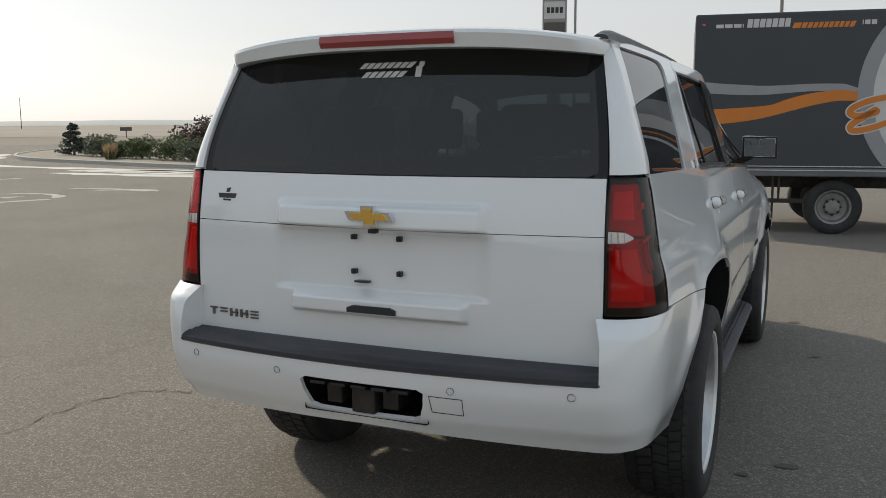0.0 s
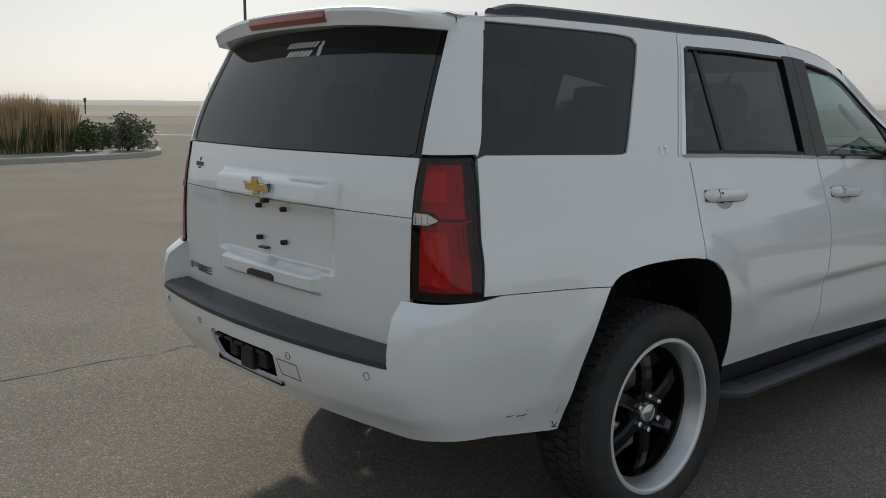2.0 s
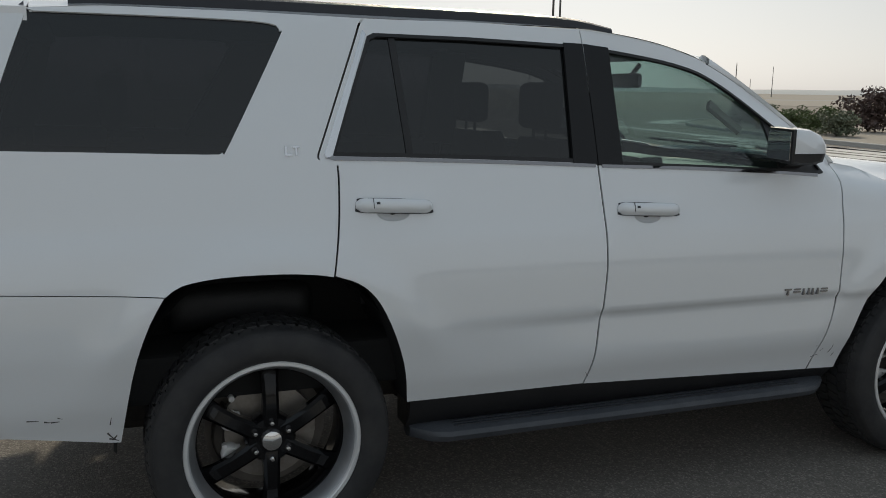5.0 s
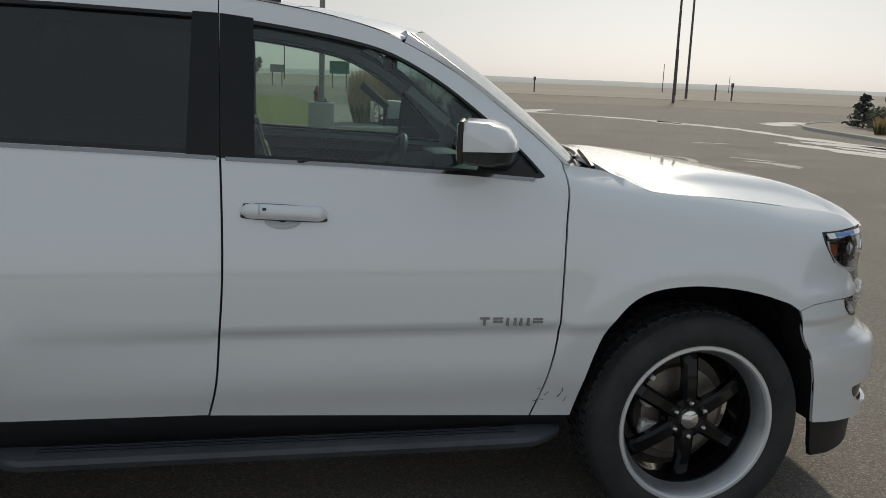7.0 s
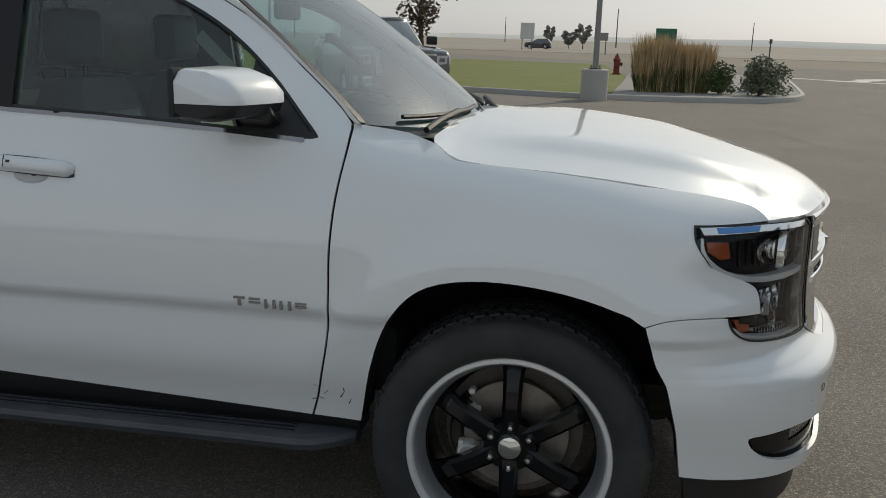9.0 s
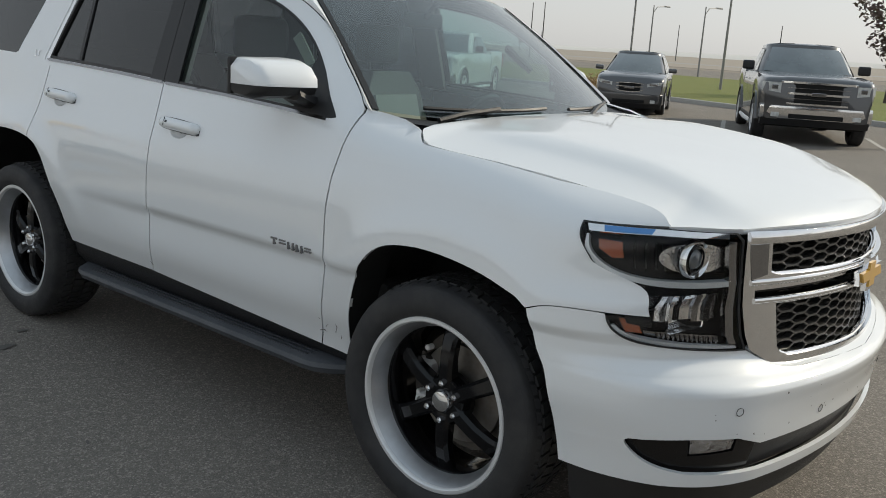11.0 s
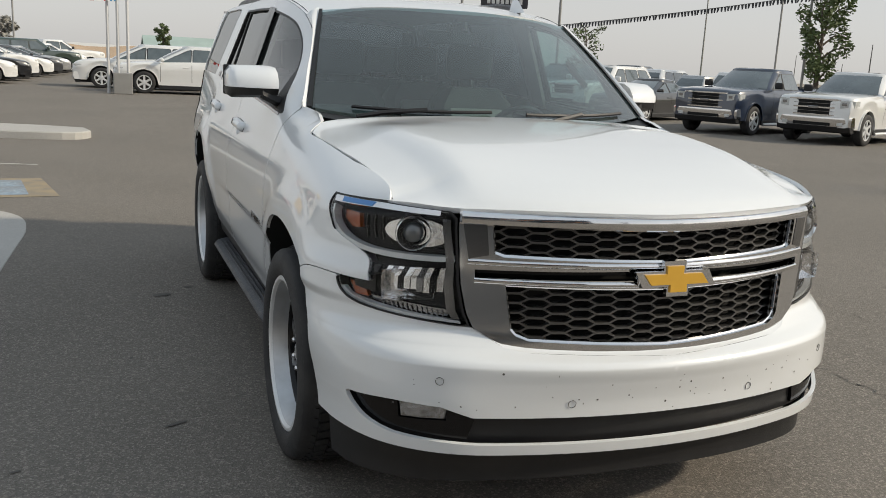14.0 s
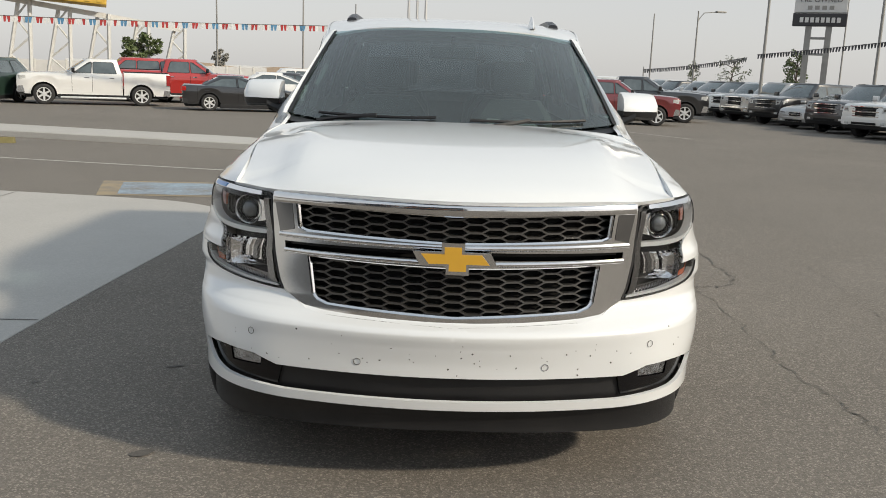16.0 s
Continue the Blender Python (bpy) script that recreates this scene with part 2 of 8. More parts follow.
def spaced(loop, step):
    out = []
    for i in range(len(loop)):
        a, b = np.array(loop[i], float), np.array(loop[(i + 1) % len(loop)], float)
        n = max(1, int(round(np.hypot(*(b - a)) / step)))
        out += [tuple(a + (b - a) * k / n) for k in range(n)]
    return out


def sheet(surf, outline, holes=(), step=.03, depth=.015, off=0., half=False, zstep=None):
    """Points, faces and normals of a curved panel cut out of a surface, with its edges turned in."""
    from mathutils.geometry import delaunay_2d_cdt
    loops = [spaced(outline, step)] + [spaced(h, step) for h in holes]
    zstep = zstep or step
    lo, hi = np.min(loops[0], 0), np.max(loops[0], 0)
    us, vs = np.arange(lo[0] + step / 2, hi[0], step), np.arange(lo[1] + zstep / 2, hi[1], zstep)
    grid = np.array([(u, v) for j, v in enumerate(vs) for u in us], float).reshape(-1, 2)
    edge_pts = np.array([p for l in loops for p in l])
    if len(grid):
        keep = inside(loops[0], grid)
        for l in loops[1:]:
            keep &= ~inside(l, grid)
        grid = grid[keep]
    if len(grid):
        near = np.array([np.min((edge_pts[:, 0] - g[0]) ** 2 + (edge_pts[:, 1] - g[1]) ** 2) for g in grid])
        grid = grid[near > (.45 * min(step, zstep)) ** 2]
    pts, edges = [], []
    for l in loops:
        k = len(pts)
        pts += l
        edges += [(k + i, k + (i + 1) % len(l)) for i in range(len(l))]
    pts += [tuple(g) for g in grid]
    got = delaunay_2d_cdt([Vector(p) for p in pts], edges, [], 0, 1e-5)
    p2 = np.array([tuple(v) for v in got[0]])
    tris = [f for f in got[2] if len(f) == 3]
    mid = np.array([p2[list(f)].mean(0) for f in tris])
    keep = inside(loops[0], mid)
    for l in loops[1:]:
        keep &= ~inside(l, mid)
    tris = [f for f, k in zip(tris, keep) if k]
    P, N = surf(p2[:, 0], p2[:, 1], off), surf.normal(p2[:, 0], p2[:, 1])
    faces, normals, verts = [], list(N), list(P)
    seen = {}
    for f in tris:
        a, b, c = f
        if np.dot(np.cross(P[b] - P[a], P[c] - P[a]), N[a] + N[b] + N[c]) < 0:
            f = (a, c, b)
        faces.append(tuple(f))
        for i in range(3):
            e = (f[i], f[(i + 1) % 3])
            if (e[1], e[0]) in seen:
                del seen[(e[1], e[0])]
            else:
                seen[e] = 1
    if depth:
        for a, b in seen:
            if half and abs(P[a][0]) < 1e-4 and abs(P[b][0]) < 1e-4:
                continue
            d = P[b] - P[a]
            n = np.cross(d, N[a])
            n = n / max(np.linalg.norm(n), 1e-9)
            k = len(verts)
            verts += [P[a], P[b], P[b] - depth * N[b], P[a] - depth * N[a]]
            normals += [n] * 4
            faces.append((k + 1, k, k + 3, k + 2))
    used = sorted({i for f in faces for i in f})
    again = {i: k for k, i in enumerate(used)}
    verts, normals = np.array(verts)[used], np.array(normals)[used]
    faces = [tuple(again[i] for i in f) for f in faces]
    return verts, faces, normals


FLIP = np.array([-1., 1., 1.])


def panel(name, surf, outline, mat, parent, holes=(), label="", sides="both", **how):
    """A body panel. sides: both (a right and a left one), half (one across the middle), right, left."""
    v, f, n = sheet(surf, outline, holes, half=sides == "half", **how)
    lv, lf, ln = v * FLIP, [q[::-1] for q in f], n * FLIP
    if sides == "half":
        k = len(v)
        return link(name, mesh_of(name, np.vstack([v, lv]), f + [tuple(i + k for i in q) for q in lf], np.vstack([n, ln])), mat, parent, label)
    made = []
    if sides in ("both", "right"):
        made.append(link(name, mesh_of(name, v, f, n), mat, parent, label))
    if sides in ("both", "left"):
        made.append(link(name, mesh_of(name, lv, lf, ln), mat, parent, label))
    return made


class Field:
    """A surface z(x, y) over the ground plan."""

    def __init__(self, height):
        self.height = height

    def raw(self, x, y):
        x, y = np.asarray(x, float), np.asarray(y, float)
        return np.stack([x, y, self.height(x, y)], -1)

    def normal(self, x, y):
        e = 2e-3
        n = np.cross(self.raw(x + e, y) - self.raw(x - e, y), self.raw(x, y + e) - self.raw(x, y - e))
        return n / np.maximum(np.linalg.norm(n, axis=-1, keepdims=True), 1e-9)

    def __call__(self, x, y, off=0.):
        return self.raw(x, y) + off * self.normal(x, y)


class Patch(Field):
    """A surface from a function of two numbers."""

    def raw(self, u, v):
        return np.stack(np.broadcast_arrays(*self.height(np.asarray(u, float), np.asarray(v, float))), -1)
# ---- the shape of the sport utility vehicle's body, as functions ----
def spline(*pts):
    """A smooth curve through points that never overshoots them."""
    px, py = np.array(pts, float).T
    h, d = np.diff(px), np.diff(py) / np.diff(px)
    m = np.zeros(len(px))
    m[0], m[-1] = d[0], d[-1]
    for i in range(1, len(px) - 1):
        if d[i - 1] * d[i] > 0:
            w1, w2 = 2 * h[i] + h[i - 1], h[i] + 2 * h[i - 1]
            m[i] = (w1 + w2) / (w1 / d[i - 1] + w2 / d[i])

    def at(v):
        v = np.clip(np.asarray(v, float), px[0], px[-1])
        i = np.clip(np.searchsorted(px, v) - 1, 0, len(h) - 1)
        t = (v - px[i]) / h[i]
        return (py[i] * (1 + 2 * t) * (1 - t) ** 2 + h[i] * m[i] * t * (1 - t) ** 2
                + py[i + 1] * t * t * (3 - 2 * t) - h[i] * m[i + 1] * t * t * (1 - t))
    return at


def ease(v, a, b):
    t = np.clip((np.asarray(v, float) - a) / (b - a), 0, 1)
    return t * t * (3 - 2 * t)


YA, YB, LR, LF, XF = -2.30, 1.80, 0.25, 0.55, 0.62   # side from YA to YB, lengths of the corners, half the flat front
REAR_X = 0.80
S_MID, F_MID = YA - LR - REAR_X, YB + LF + XF          # the middle of the rear and of the front

side_profile = spline((.30, .930), (.44, .946), (.50, .960), (.60, .992), (.64, .997), (.775, 1.000), (.815, 1.018), (.95, 1.020),
                      (1.08, 1.004), (1.18, .973), (1.28, .942), (1.345, .922), (1.41, .902), (1.60, .838), (1.84, .750), (1.90, .715), (1.96, .64))
side_plain = spline((.30, .930), (.44, .946), (.50, .960), (.60, .990), (.70, 1.003), (.82, 1.016), (.95, 1.020),
                    (1.08, 1.004), (1.18, .973), (1.28, .942), (1.345, .922), (1.41, .902), (1.60, .838), (1.84, .750), (1.90, .715), (1.96, .64))
fender_top = spline((.8, 1.34), (1.0, 1.305), (1.26, 1.266), (1.6, 1.222), (1.95, 1.160), (2.2, 1.130))


def side(y, z):
    """Half the body's width at y and z."""
    y, z = np.asarray(y, float), np.asarray(z, float)
    x = side_plain(z) + (side_profile(z) - side_plain(z)) * ease(y, -1.05, -.1)
    k = np.clip(-1.25 - y, 0, 2) / 1.1
    x = x - .042 * k ** 1.2 * np.clip((1.46 - z) / .3, 0, 1)
    # fuller towards the nose, round shoulders of the fenders, pillars that lean in
    f = ease(y, .95, 1.75)
    x = x + f * np.interp(z, [.3, .5, .7, .85, .95, 1.1], [.088, .068, .03, .008, 0, -.008])
    t = np.clip((z - (fender_top(y) - .13)) / .13, 0, 1.15)
    x = x - ease(y, .75, 1.1) * .068 * t ** 3
    x = x - .27 * np.clip(y + .12, 0, 3) ** 2 * np.clip((z - 1.36) / .41, 0, 1.2) * (y < 1.3)
    # flared lips of the wheel arches
    for yc, r in ((1.465, .575), (-1.455, .615)):
        d = np.hypot(y - yc, z - .42) - r
        x = x + .022 * np.exp(-(np.clip(d, 0, 1) / .075) ** 2) * (z > .3) * ease(z, .55, .85)
    return x


def corner(p1, tan1, p2, tan2, t):
    """A bend from p1 to p2 whose control point is where the two tangents meet."""
    det = tan1[0] * tan2[1] - tan1[1] * tan2[0]
    dx, dy = p2[0] - p1[0], p2[1] - p1[1]
    a = np.clip((dx * tan2[1] - dy * tan2[0]) / det, .02, 2)
    cx, cy = p1[0] + a * tan1[0], p1[1] + a * tan1[1]
    return ((1 - t) ** 2 * p1[0] + 2 * t * (1 - t) * cx + t * t * p2[0],
            (1 - t) ** 2 * p1[1] + 2 * t * (1 - t) * cy + t * t * p2[1])


class Shell:
    """A right half of the body: s runs from the middle of the rear along the side to the middle of the front."""

    def __init__(self, rear_mid, rear_x, rear_y, front_mid, front_y, relief=None, off=0.0):
        self.rm, self.rx, self.ry, self.fm, self.fy, self.relief, self.off = rear_mid, rear_x, rear_y, front_mid, front_y, relief, off

    def raw(self, s, z):
        s, z = np.broadcast_arrays(np.asarray(s, float), np.asarray(z, float))
        x, y = side(np.clip(s, YA, YB), z), s.copy()
        one = np.ones_like(z)
        # rear
        rx, ry, rm = self.rx(z), self.ry(z), self.rm(z)
        ends, slope = side(YA, z), (side(YA + .01, z) - side(YA, z)) / .01
        t = np.clip((s - (YA - LR)) / LR, 0, 1)
        cx, cy = corner((rx, ry), (one, 2 * (ry - rm) / rx), (ends, YA * one), (-slope, -one), t)
        m = s < YA
        x, y = np.where(m, cx, x), np.where(m, cy, y)
        q = np.clip((s - S_MID) / REAR_X, 0, 1)
        m = s < YA - LR
        x, y = np.where(m, rx * q, x), np.where(m, rm + (ry - rm) * q * q, y)
        # front
        fm, fy = self.fm(z), self.fy(z)
        ends, slope = side(YB, z), (side(YB, z) - side(YB - .01, z)) / .01
        t = np.clip((YB + LF - s) / LF, 0, 1)
        cx, cy = corner((XF * one, fy), (one, 2 * (fy - fm) / XF), (ends, YB * one), (slope, one), t)
        m = s > YB
        x, y = np.where(m, cx, x), np.where(m, cy, y)
        q = np.clip((F_MID - s) / XF, 0, 1)
        m = s > YB + LF
        x, y = np.where(m, XF * q, x), np.where(m, fm + (fy - fm) * q * q, y)
        if self.relief is not None:
            x, y = self.relief(x, y, z)
        return np.stack([x, y, z], -1)

    def normal(self, s, z):
        e = 2e-3
        a = self.raw(s + e, z) - self.raw(s - e, z)
        b = self.raw(s, z + e) - self.raw(s, z - e)
        n = np.cross(a, b)
        return n / np.maximum(np.linalg.norm(n, axis=-1, keepdims=True), 1e-9)

    def __call__(self, s, z, off=0.0):
        p = self.raw(s, z)
        return p + (self.off + off) * self.normal(s, z) if self.off + off else p

    def s_of(self, x, y, z):
        """The s of the place on the shell at height z nearest to x, y."""
        s = np.linspace(S_MID, F_MID, 3200)
        p = self.raw(s, np.full_like(s, z))
        return float(s[np.argmin((p[:, 0] - x) ** 2 + (p[:, 1] - y) ** 2)])


def gate_relief(x, y, z):
    """The raised brow and handle bar of the liftgate, and the hollow for the plate between them."""
    rear = y < -2.40
    brow = ease(z, 1.232, 1.236) * (1 - ease(z, 1.292, 1.328)) * (1 - ease(np.abs(x), .375, .42))
    bar = ease(z, .916, .936) * (1 - ease(z, .975, 1.000)) * (1 - ease(np.abs(x), .325, .35))
    hollow = ease(z, .99, 1.01) * (1 - ease(z, 1.20, 1.225)) * (1 - ease(np.abs(x), .36, .43))
    return x, y + rear * (-.042 * brow - .036 * bar + .026 * hollow)


rear_corner_x = spline((.3, .80), (.99, .80), (1.42, .792), (1.846, .719), (1.95, .69))
rear_corner_y = spline((.3, -2.52), (.99, -2.518), (1.2, -2.510), (1.42, -2.474), (1.846, -2.294), (1.95, -2.24))
rear_mid = spline((.3, -2.555), (.88, -2.562), (1.19, -2.553), (1.3, -2.540), (1.42, -2.510), (1.75, -2.392), (1.85, -2.350), (1.95, -2.30))
front_mid = spline((.30, 2.49), (.36, 2.512), (.45, 2.525), (.53, 2.530), (.60, 2.545), (.648, 2.557), (.662, 2.550), (.69, 2.500), (.72, 2.480), (.92, 2.472), (1.113, 2.474), (1.2, 2.44))
front_y = spline((.30, 2.40), (.36, 2.422), (.50, 2.437), (.60, 2.442), (.648, 2.446), (.662, 2.440), (.70, 2.385), (.745, 2.345), (.95, 2.337), (1.08, 2.337), (1.12, 2.330), (1.2, 2.30))
body = Shell(rear_mid, rear_corner_x, rear_corner_y, front_mid, front_y, gate_relief)
bumper_mid = spline((.40, -2.56), (.50, -2.60), (.56, -2.635), (.62, -2.668), (.74, -2.700), (.80, -2.700), (.90, -2.640), (.95, -2.575), (.99, -2.545))
bumper_y = spline((.40, -2.485), (.50, -2.520), (.56, -2.552), (.62, -2.590), (.74, -2.622), (.80, -2.622), (.92, -2.600), (.955, -2.560), (.99, -2.512))
bumper_x = spline((.40, .76), (.55, .79), (.62, .815), (.90, .825), (.99, .795))
rear_shell = Shell(bumper_mid, bumper_x, bumper_y, front_mid, front_y)
# ---- the ground ----
def asphalt(name, color, stone):
    """Worn asphalt: pale and dark stones in a dusty binder, with broad stains."""
    m = material(name, color, rough=.9, wear=.7, wear_size=.33, wear_color=[v * .74 for v in color], grain=.30, grain_size=22)
    t, links, b = m.node_tree.nodes, m.node_tree.links, m.node_tree.nodes["Principled BSDF"]
    at = node(m, "NewGeometry").outputs["Position"]
    old = b.inputs["Base Color"].links[0].from_socket
    for size, lo, hi, amount, c in ((130, .64, 1.0, .45, [min(1, v * 2.0) for v in stone]), (105, .66, 1.0, .36, [v * .34 for v in color]), (260, .5, .9, .34, [v * .52 for v in color])):
        v = node(m, "TexVoronoi", Scale=size, Randomness=1)
        links.new(at, v.inputs["Vector"])
        sep = t.new("ShaderNodeSeparateColor")
        links.new(v.outputs["Color"], sep.inputs[0])
        r = t.new("ShaderNodeMapRange")
        r.inputs["From Min"].default_value, r.inputs["From Max"].default_value, r.inputs["To Max"].default_value = lo, hi, amount
        links.new(sep.outputs[0], r.inputs["Value"])
        mix = t.new("ShaderNodeMix")
        mix.data_type = "RGBA"
        mix.inputs["B"].default_value = (*c, 1)
        links.new(old, mix.inputs["A"])
        links.new(r.outputs[0], mix.inputs["Factor"])
        old = mix.outputs["Result"]
    links.new(old, b.inputs["Base Color"])
    h = node(m, "TexVoronoi", Scale=140, Randomness=1)
    links.new(at, h.inputs["Vector"])
    k = node(m, "Bump", Strength=.6, Distance=.004)
    k.invert = True
    links.new(h.outputs["Distance"], k.inputs["Height"])
    links.new(k.outputs[0], b.inputs["Normal"])
    return m


ASPHALT = asphalt("worn asphalt", (.186, .168, .147), (.26, .232, .20))
CONCRETE = material("pale concrete", (.47, .455, .43), rough=.85, grain=.25, grain_size=60, wear=.4, wear_size=.6, wear_color=(.36, .345, .325), bump=.3, bump_size=150)
DRY_FIELD = material("dry stubble field", (.315, .275, .228), rough=.95, grain=.3, grain_size=2, wear=.5, wear_size=.02, wear_color=(.265, .235, .19))
LAWN = material("green lawn", (.125, .150, .018), rough=.9, grain=.5, grain_size=9, wear=.6, wear_size=.5, wear_color=(.20, .185, .045), bump=.5, bump_size=60)
GRAVEL = material("grey gravel", (.30, .285, .27), rough=.95, grain=.7, grain_size=14, bump=.8, bump_size=20)
WHITE_LINE = material("worn white road paint", (.52, .50, .46), rough=.8, wear=.9, wear_size=5, wear_color=(.22, .21, .195), grain=.5, grain_size=60)
SALT = material("dried white film on the asphalt", (.62, .60, .57), rough=.8, wear=.6, wear_size=.8, wear_color=(.42, .40, .37))
DARK_PATCH = material("dark stained asphalt", (.10, .092, .083), rough=.8, grain=.4, grain_size=70)
# hill colour with the distance haze painted in
HAZE_PAINTED_HILL = material("far hills with haze in the colour", (.60, .585, .555), rough=1.)


def flat(name, outline, z, mat, label="", kind="structure", category=""):
    me = bpy.data.meshes.new(name)
    me.from_pydata([(x, y, z) for x, y in outline], [], [tuple(range(len(outline)))])
    me.update()
    if me.polygons[0].normal.z < 0:
        me.flip_normals()
    return tagged(link(name, me, mat), label, category, "", kind)


def slab(name, outline, z0, z1, mat, label, bevel=.02):
    bm = bmesh.new()
    area = sum(a[0] * b[1] - b[0] * a[1] for a, b in zip(outline, outline[1:] + outline[:1]))
    pts = outline if area > 0 else outline[::-1]
    c = np.array(pts)
    inner = []
    for i, p in enumerate(c):
        d = c[(i + 1) % len(c)] - c[i - 1]
        n = np.array((-d[1], d[0])) / max(np.hypot(*d), 1e-6)
        inner.append(p + n * bevel)
    loft(bm, [[(x, y, z0) for x, y in pts], [(x, y, z1 - bevel) for x, y in pts], [(x, y, z1) for x, y in inner]])
    ob = part(name, bm, mat, None)
    return tagged(ob, label, "", "", "structure")


flat("ground", [(-2600, -2600), (2600, -2600), (2600, 2600), (-2600, 2600)], -.02, DRY_FIELD, "flat dry stubble fields out to the horizon")
flat("road", [(-98, -300), (-98, -30), (-68, 4), (-67, 34), (-58, 45), (-30, 75), (90, 75), (90, -110), (12, -110), (-20, -90), (-46, -60), (-62, -300)], 0, ASPHALT, "wide worn grey-brown asphalt car lot and street")
DIRT = material("packed brown dirt", (.235, .198, .158), rough=.95, grain=.3, grain_size=3, wear=.5, wear_size=.05, wear_color=(.19, .165, .135))
flat("dirt_lot", [(-112, -120), (-109, 32), (-107, 48), (-99, 59), (-93, 74), (-60, 105), (60, 105), (60, 60), (-50, 30), (-60, -40)], -.012, DIRT, "bare packed dirt beside the asphalt")
flat("road_verge", [(-116, -120), (-113, 33), (-110.5, 50), (-102, 62), (-96, 77), (-62, 110), (60, 110), (60, 106), (-60.5, 106), (-93.5, 75), (-99.5, 60), (-107.5, 48.8), (-109.5, 32.2), (-112.5, -120)], -.008, material("dark dry weeds", (.105, .088, .068), rough=1., grain=.6, grain_size=2), "dark strip of weeds along the far edge")
flat("highway", [(-190, -900), (-168, -900), (-150, 900), (-172, 900)], -.012, material("far highway", (.30, .285, .265), rough=.9, wear=.3, wear_size=.05), "far grey highway across the fields")
slab("pavement", smooth_line([(2.62, 6.0), (2.46, .8), (2.30, -2.3), (2.26, -3.45), (2.42, -4.15), (2.95, -4.62), (3.7, -4.82), (5.3, -5.03)], 5) + [(14, -6.1), (14, 6.0)], -.01, .006, CONCRETE, "pale concrete apron beside the lot", .004)
for a, b in (((5.05, -5.0), (4.75, 6)), ((8.2, -5.4), (8.0, 6)), ((2.45, .35), (14, .9))):
    d = Vector((b[0] - a[0], b[1] - a[1])).normalized()
    n = Vector((-d.y, d.x)) * .006
    flat("trim", [(a[0] - n.x, a[1] - n.y), (b[0] - n.x, b[1] - n.y), (b[0] + n.x, b[1] + n.y), (a[0] + n.x, a[1] + n.y)], .0095, DARK_PATCH, "dark joint in the concrete")

# the grassed island along the stalls, with its kerb
KERB = smooth_line([(-41, -62), (-33.5, -33), (-29.0, -18), (-25.2, -8), (-23.0, -1.9), (-22.0, 1.6), (-22.3, 4.6), (-23.6, 6.9), (-25.6, 8.0), (-28.5, 8.6), (-36, 9.8), (-45, 11.2)], 6)


def kerb(name, line, width, z1, mat, label):
    bm = bmesh.new()
    p = np.array(line)
    rows = []
    for i in range(len(p)):
        d = p[min(i + 1, len(p) - 1)] - p[max(i - 1, 0)]
        n = np.array((-d[1], d[0])) / max(np.hypot(*d), 1e-6)
        a, b = p[i], p[i] + n * width
        rows.append([(*a, -.02), (*(a + n * .01), z1 - .02), (*(a + n * .03), z1), (*(b - n * .01), z1), (*b, -.02)])
    loft(bm, rows)
    return tagged(part(name, bm, mat, None, smooth=True), label, "", "", "structure")


kerb("kerb_1", KERB, .16, .15, CONCRETE, "pale concrete kerb round the grassed island")
lawn = [(x - .05, y) for x, y in KERB if y < 2.5]
flat("lawn", lawn + [(-38, 3.0), (-56, 2.0), (-60, -20), (-66, -62)], .11, LAWN, "mown green lawn beside the stalls")
flat("planting_bed", [(x - .06, y - .05) for x, y in KERB if y > 2.0] + [(-45, 10.5), (-40, 3.2), (-30, 2.6)], .125, GRAVEL, "gravel planting bed behind the kerb")
KERB2 = smooth_line([(6, 19.6), (-10, 19.4), (-19.2, 20.1), (-24.9, 21.5), (-30.6, 23.2), (-33.6, 24.8), (-36.2, 27.0), (-38.8, 30.2), (-40.6, 33.2), (-42, 37.5), (-41, 41), (-36, 42.5), (-10, 42.5)], 5)
kerb("kerb_2", KERB2[::-1], .16, .15, CONCRETE, "pale concrete kerb round a shrub bed")
flat("planting_bed", KERB2 + [(6, 42.5)], .11, DRY_FIELD, "dry earth bed with shrubs")
MEDIAN = smooth_line([(1.75, -11.75), (2.2, -11.35), (4.2, -11.75), (9.0, -12.75)], 5) + [(24, -16.0), (24, -18.0), (9.9, -14.6), (4.5, -13.4)] + smooth_line([(2.6, -12.75), (1.85, -12.35)], 3)
slab("kerb_3", MEDIAN, -.01, .13, CONCRETE, "raised pale concrete island")

# white film, lines and stains on the asphalt
rs = random.Random(11)


def blotch(line, width, name, mat, label, z=.004):
    bm = bmesh.new()
    p = np.array(smooth_line(line, 8))
    rows = []
    for i in range(len(p)):
        d = p[min(i + 1, len(p) - 1)] - p[max(i - 1, 0)]
        n = np.array((-d[1], d[0])) / max(np.hypot(*d), 1e-6)
        e = min(1, i / 3, (len(p) - 1 - i) / 3) + .03
        w = width * e * rs.uniform(.55, 1.2)
        rows.append([(*(p[i] + n * w * .5), z), (*(p[i] - n * w * rs.uniform(.3, .6)), z)])
    loft(bm, rows, closed=False)
    me_ob = part(name, bm, mat, None)
    return tagged(me_ob, label, "", "", "structure")


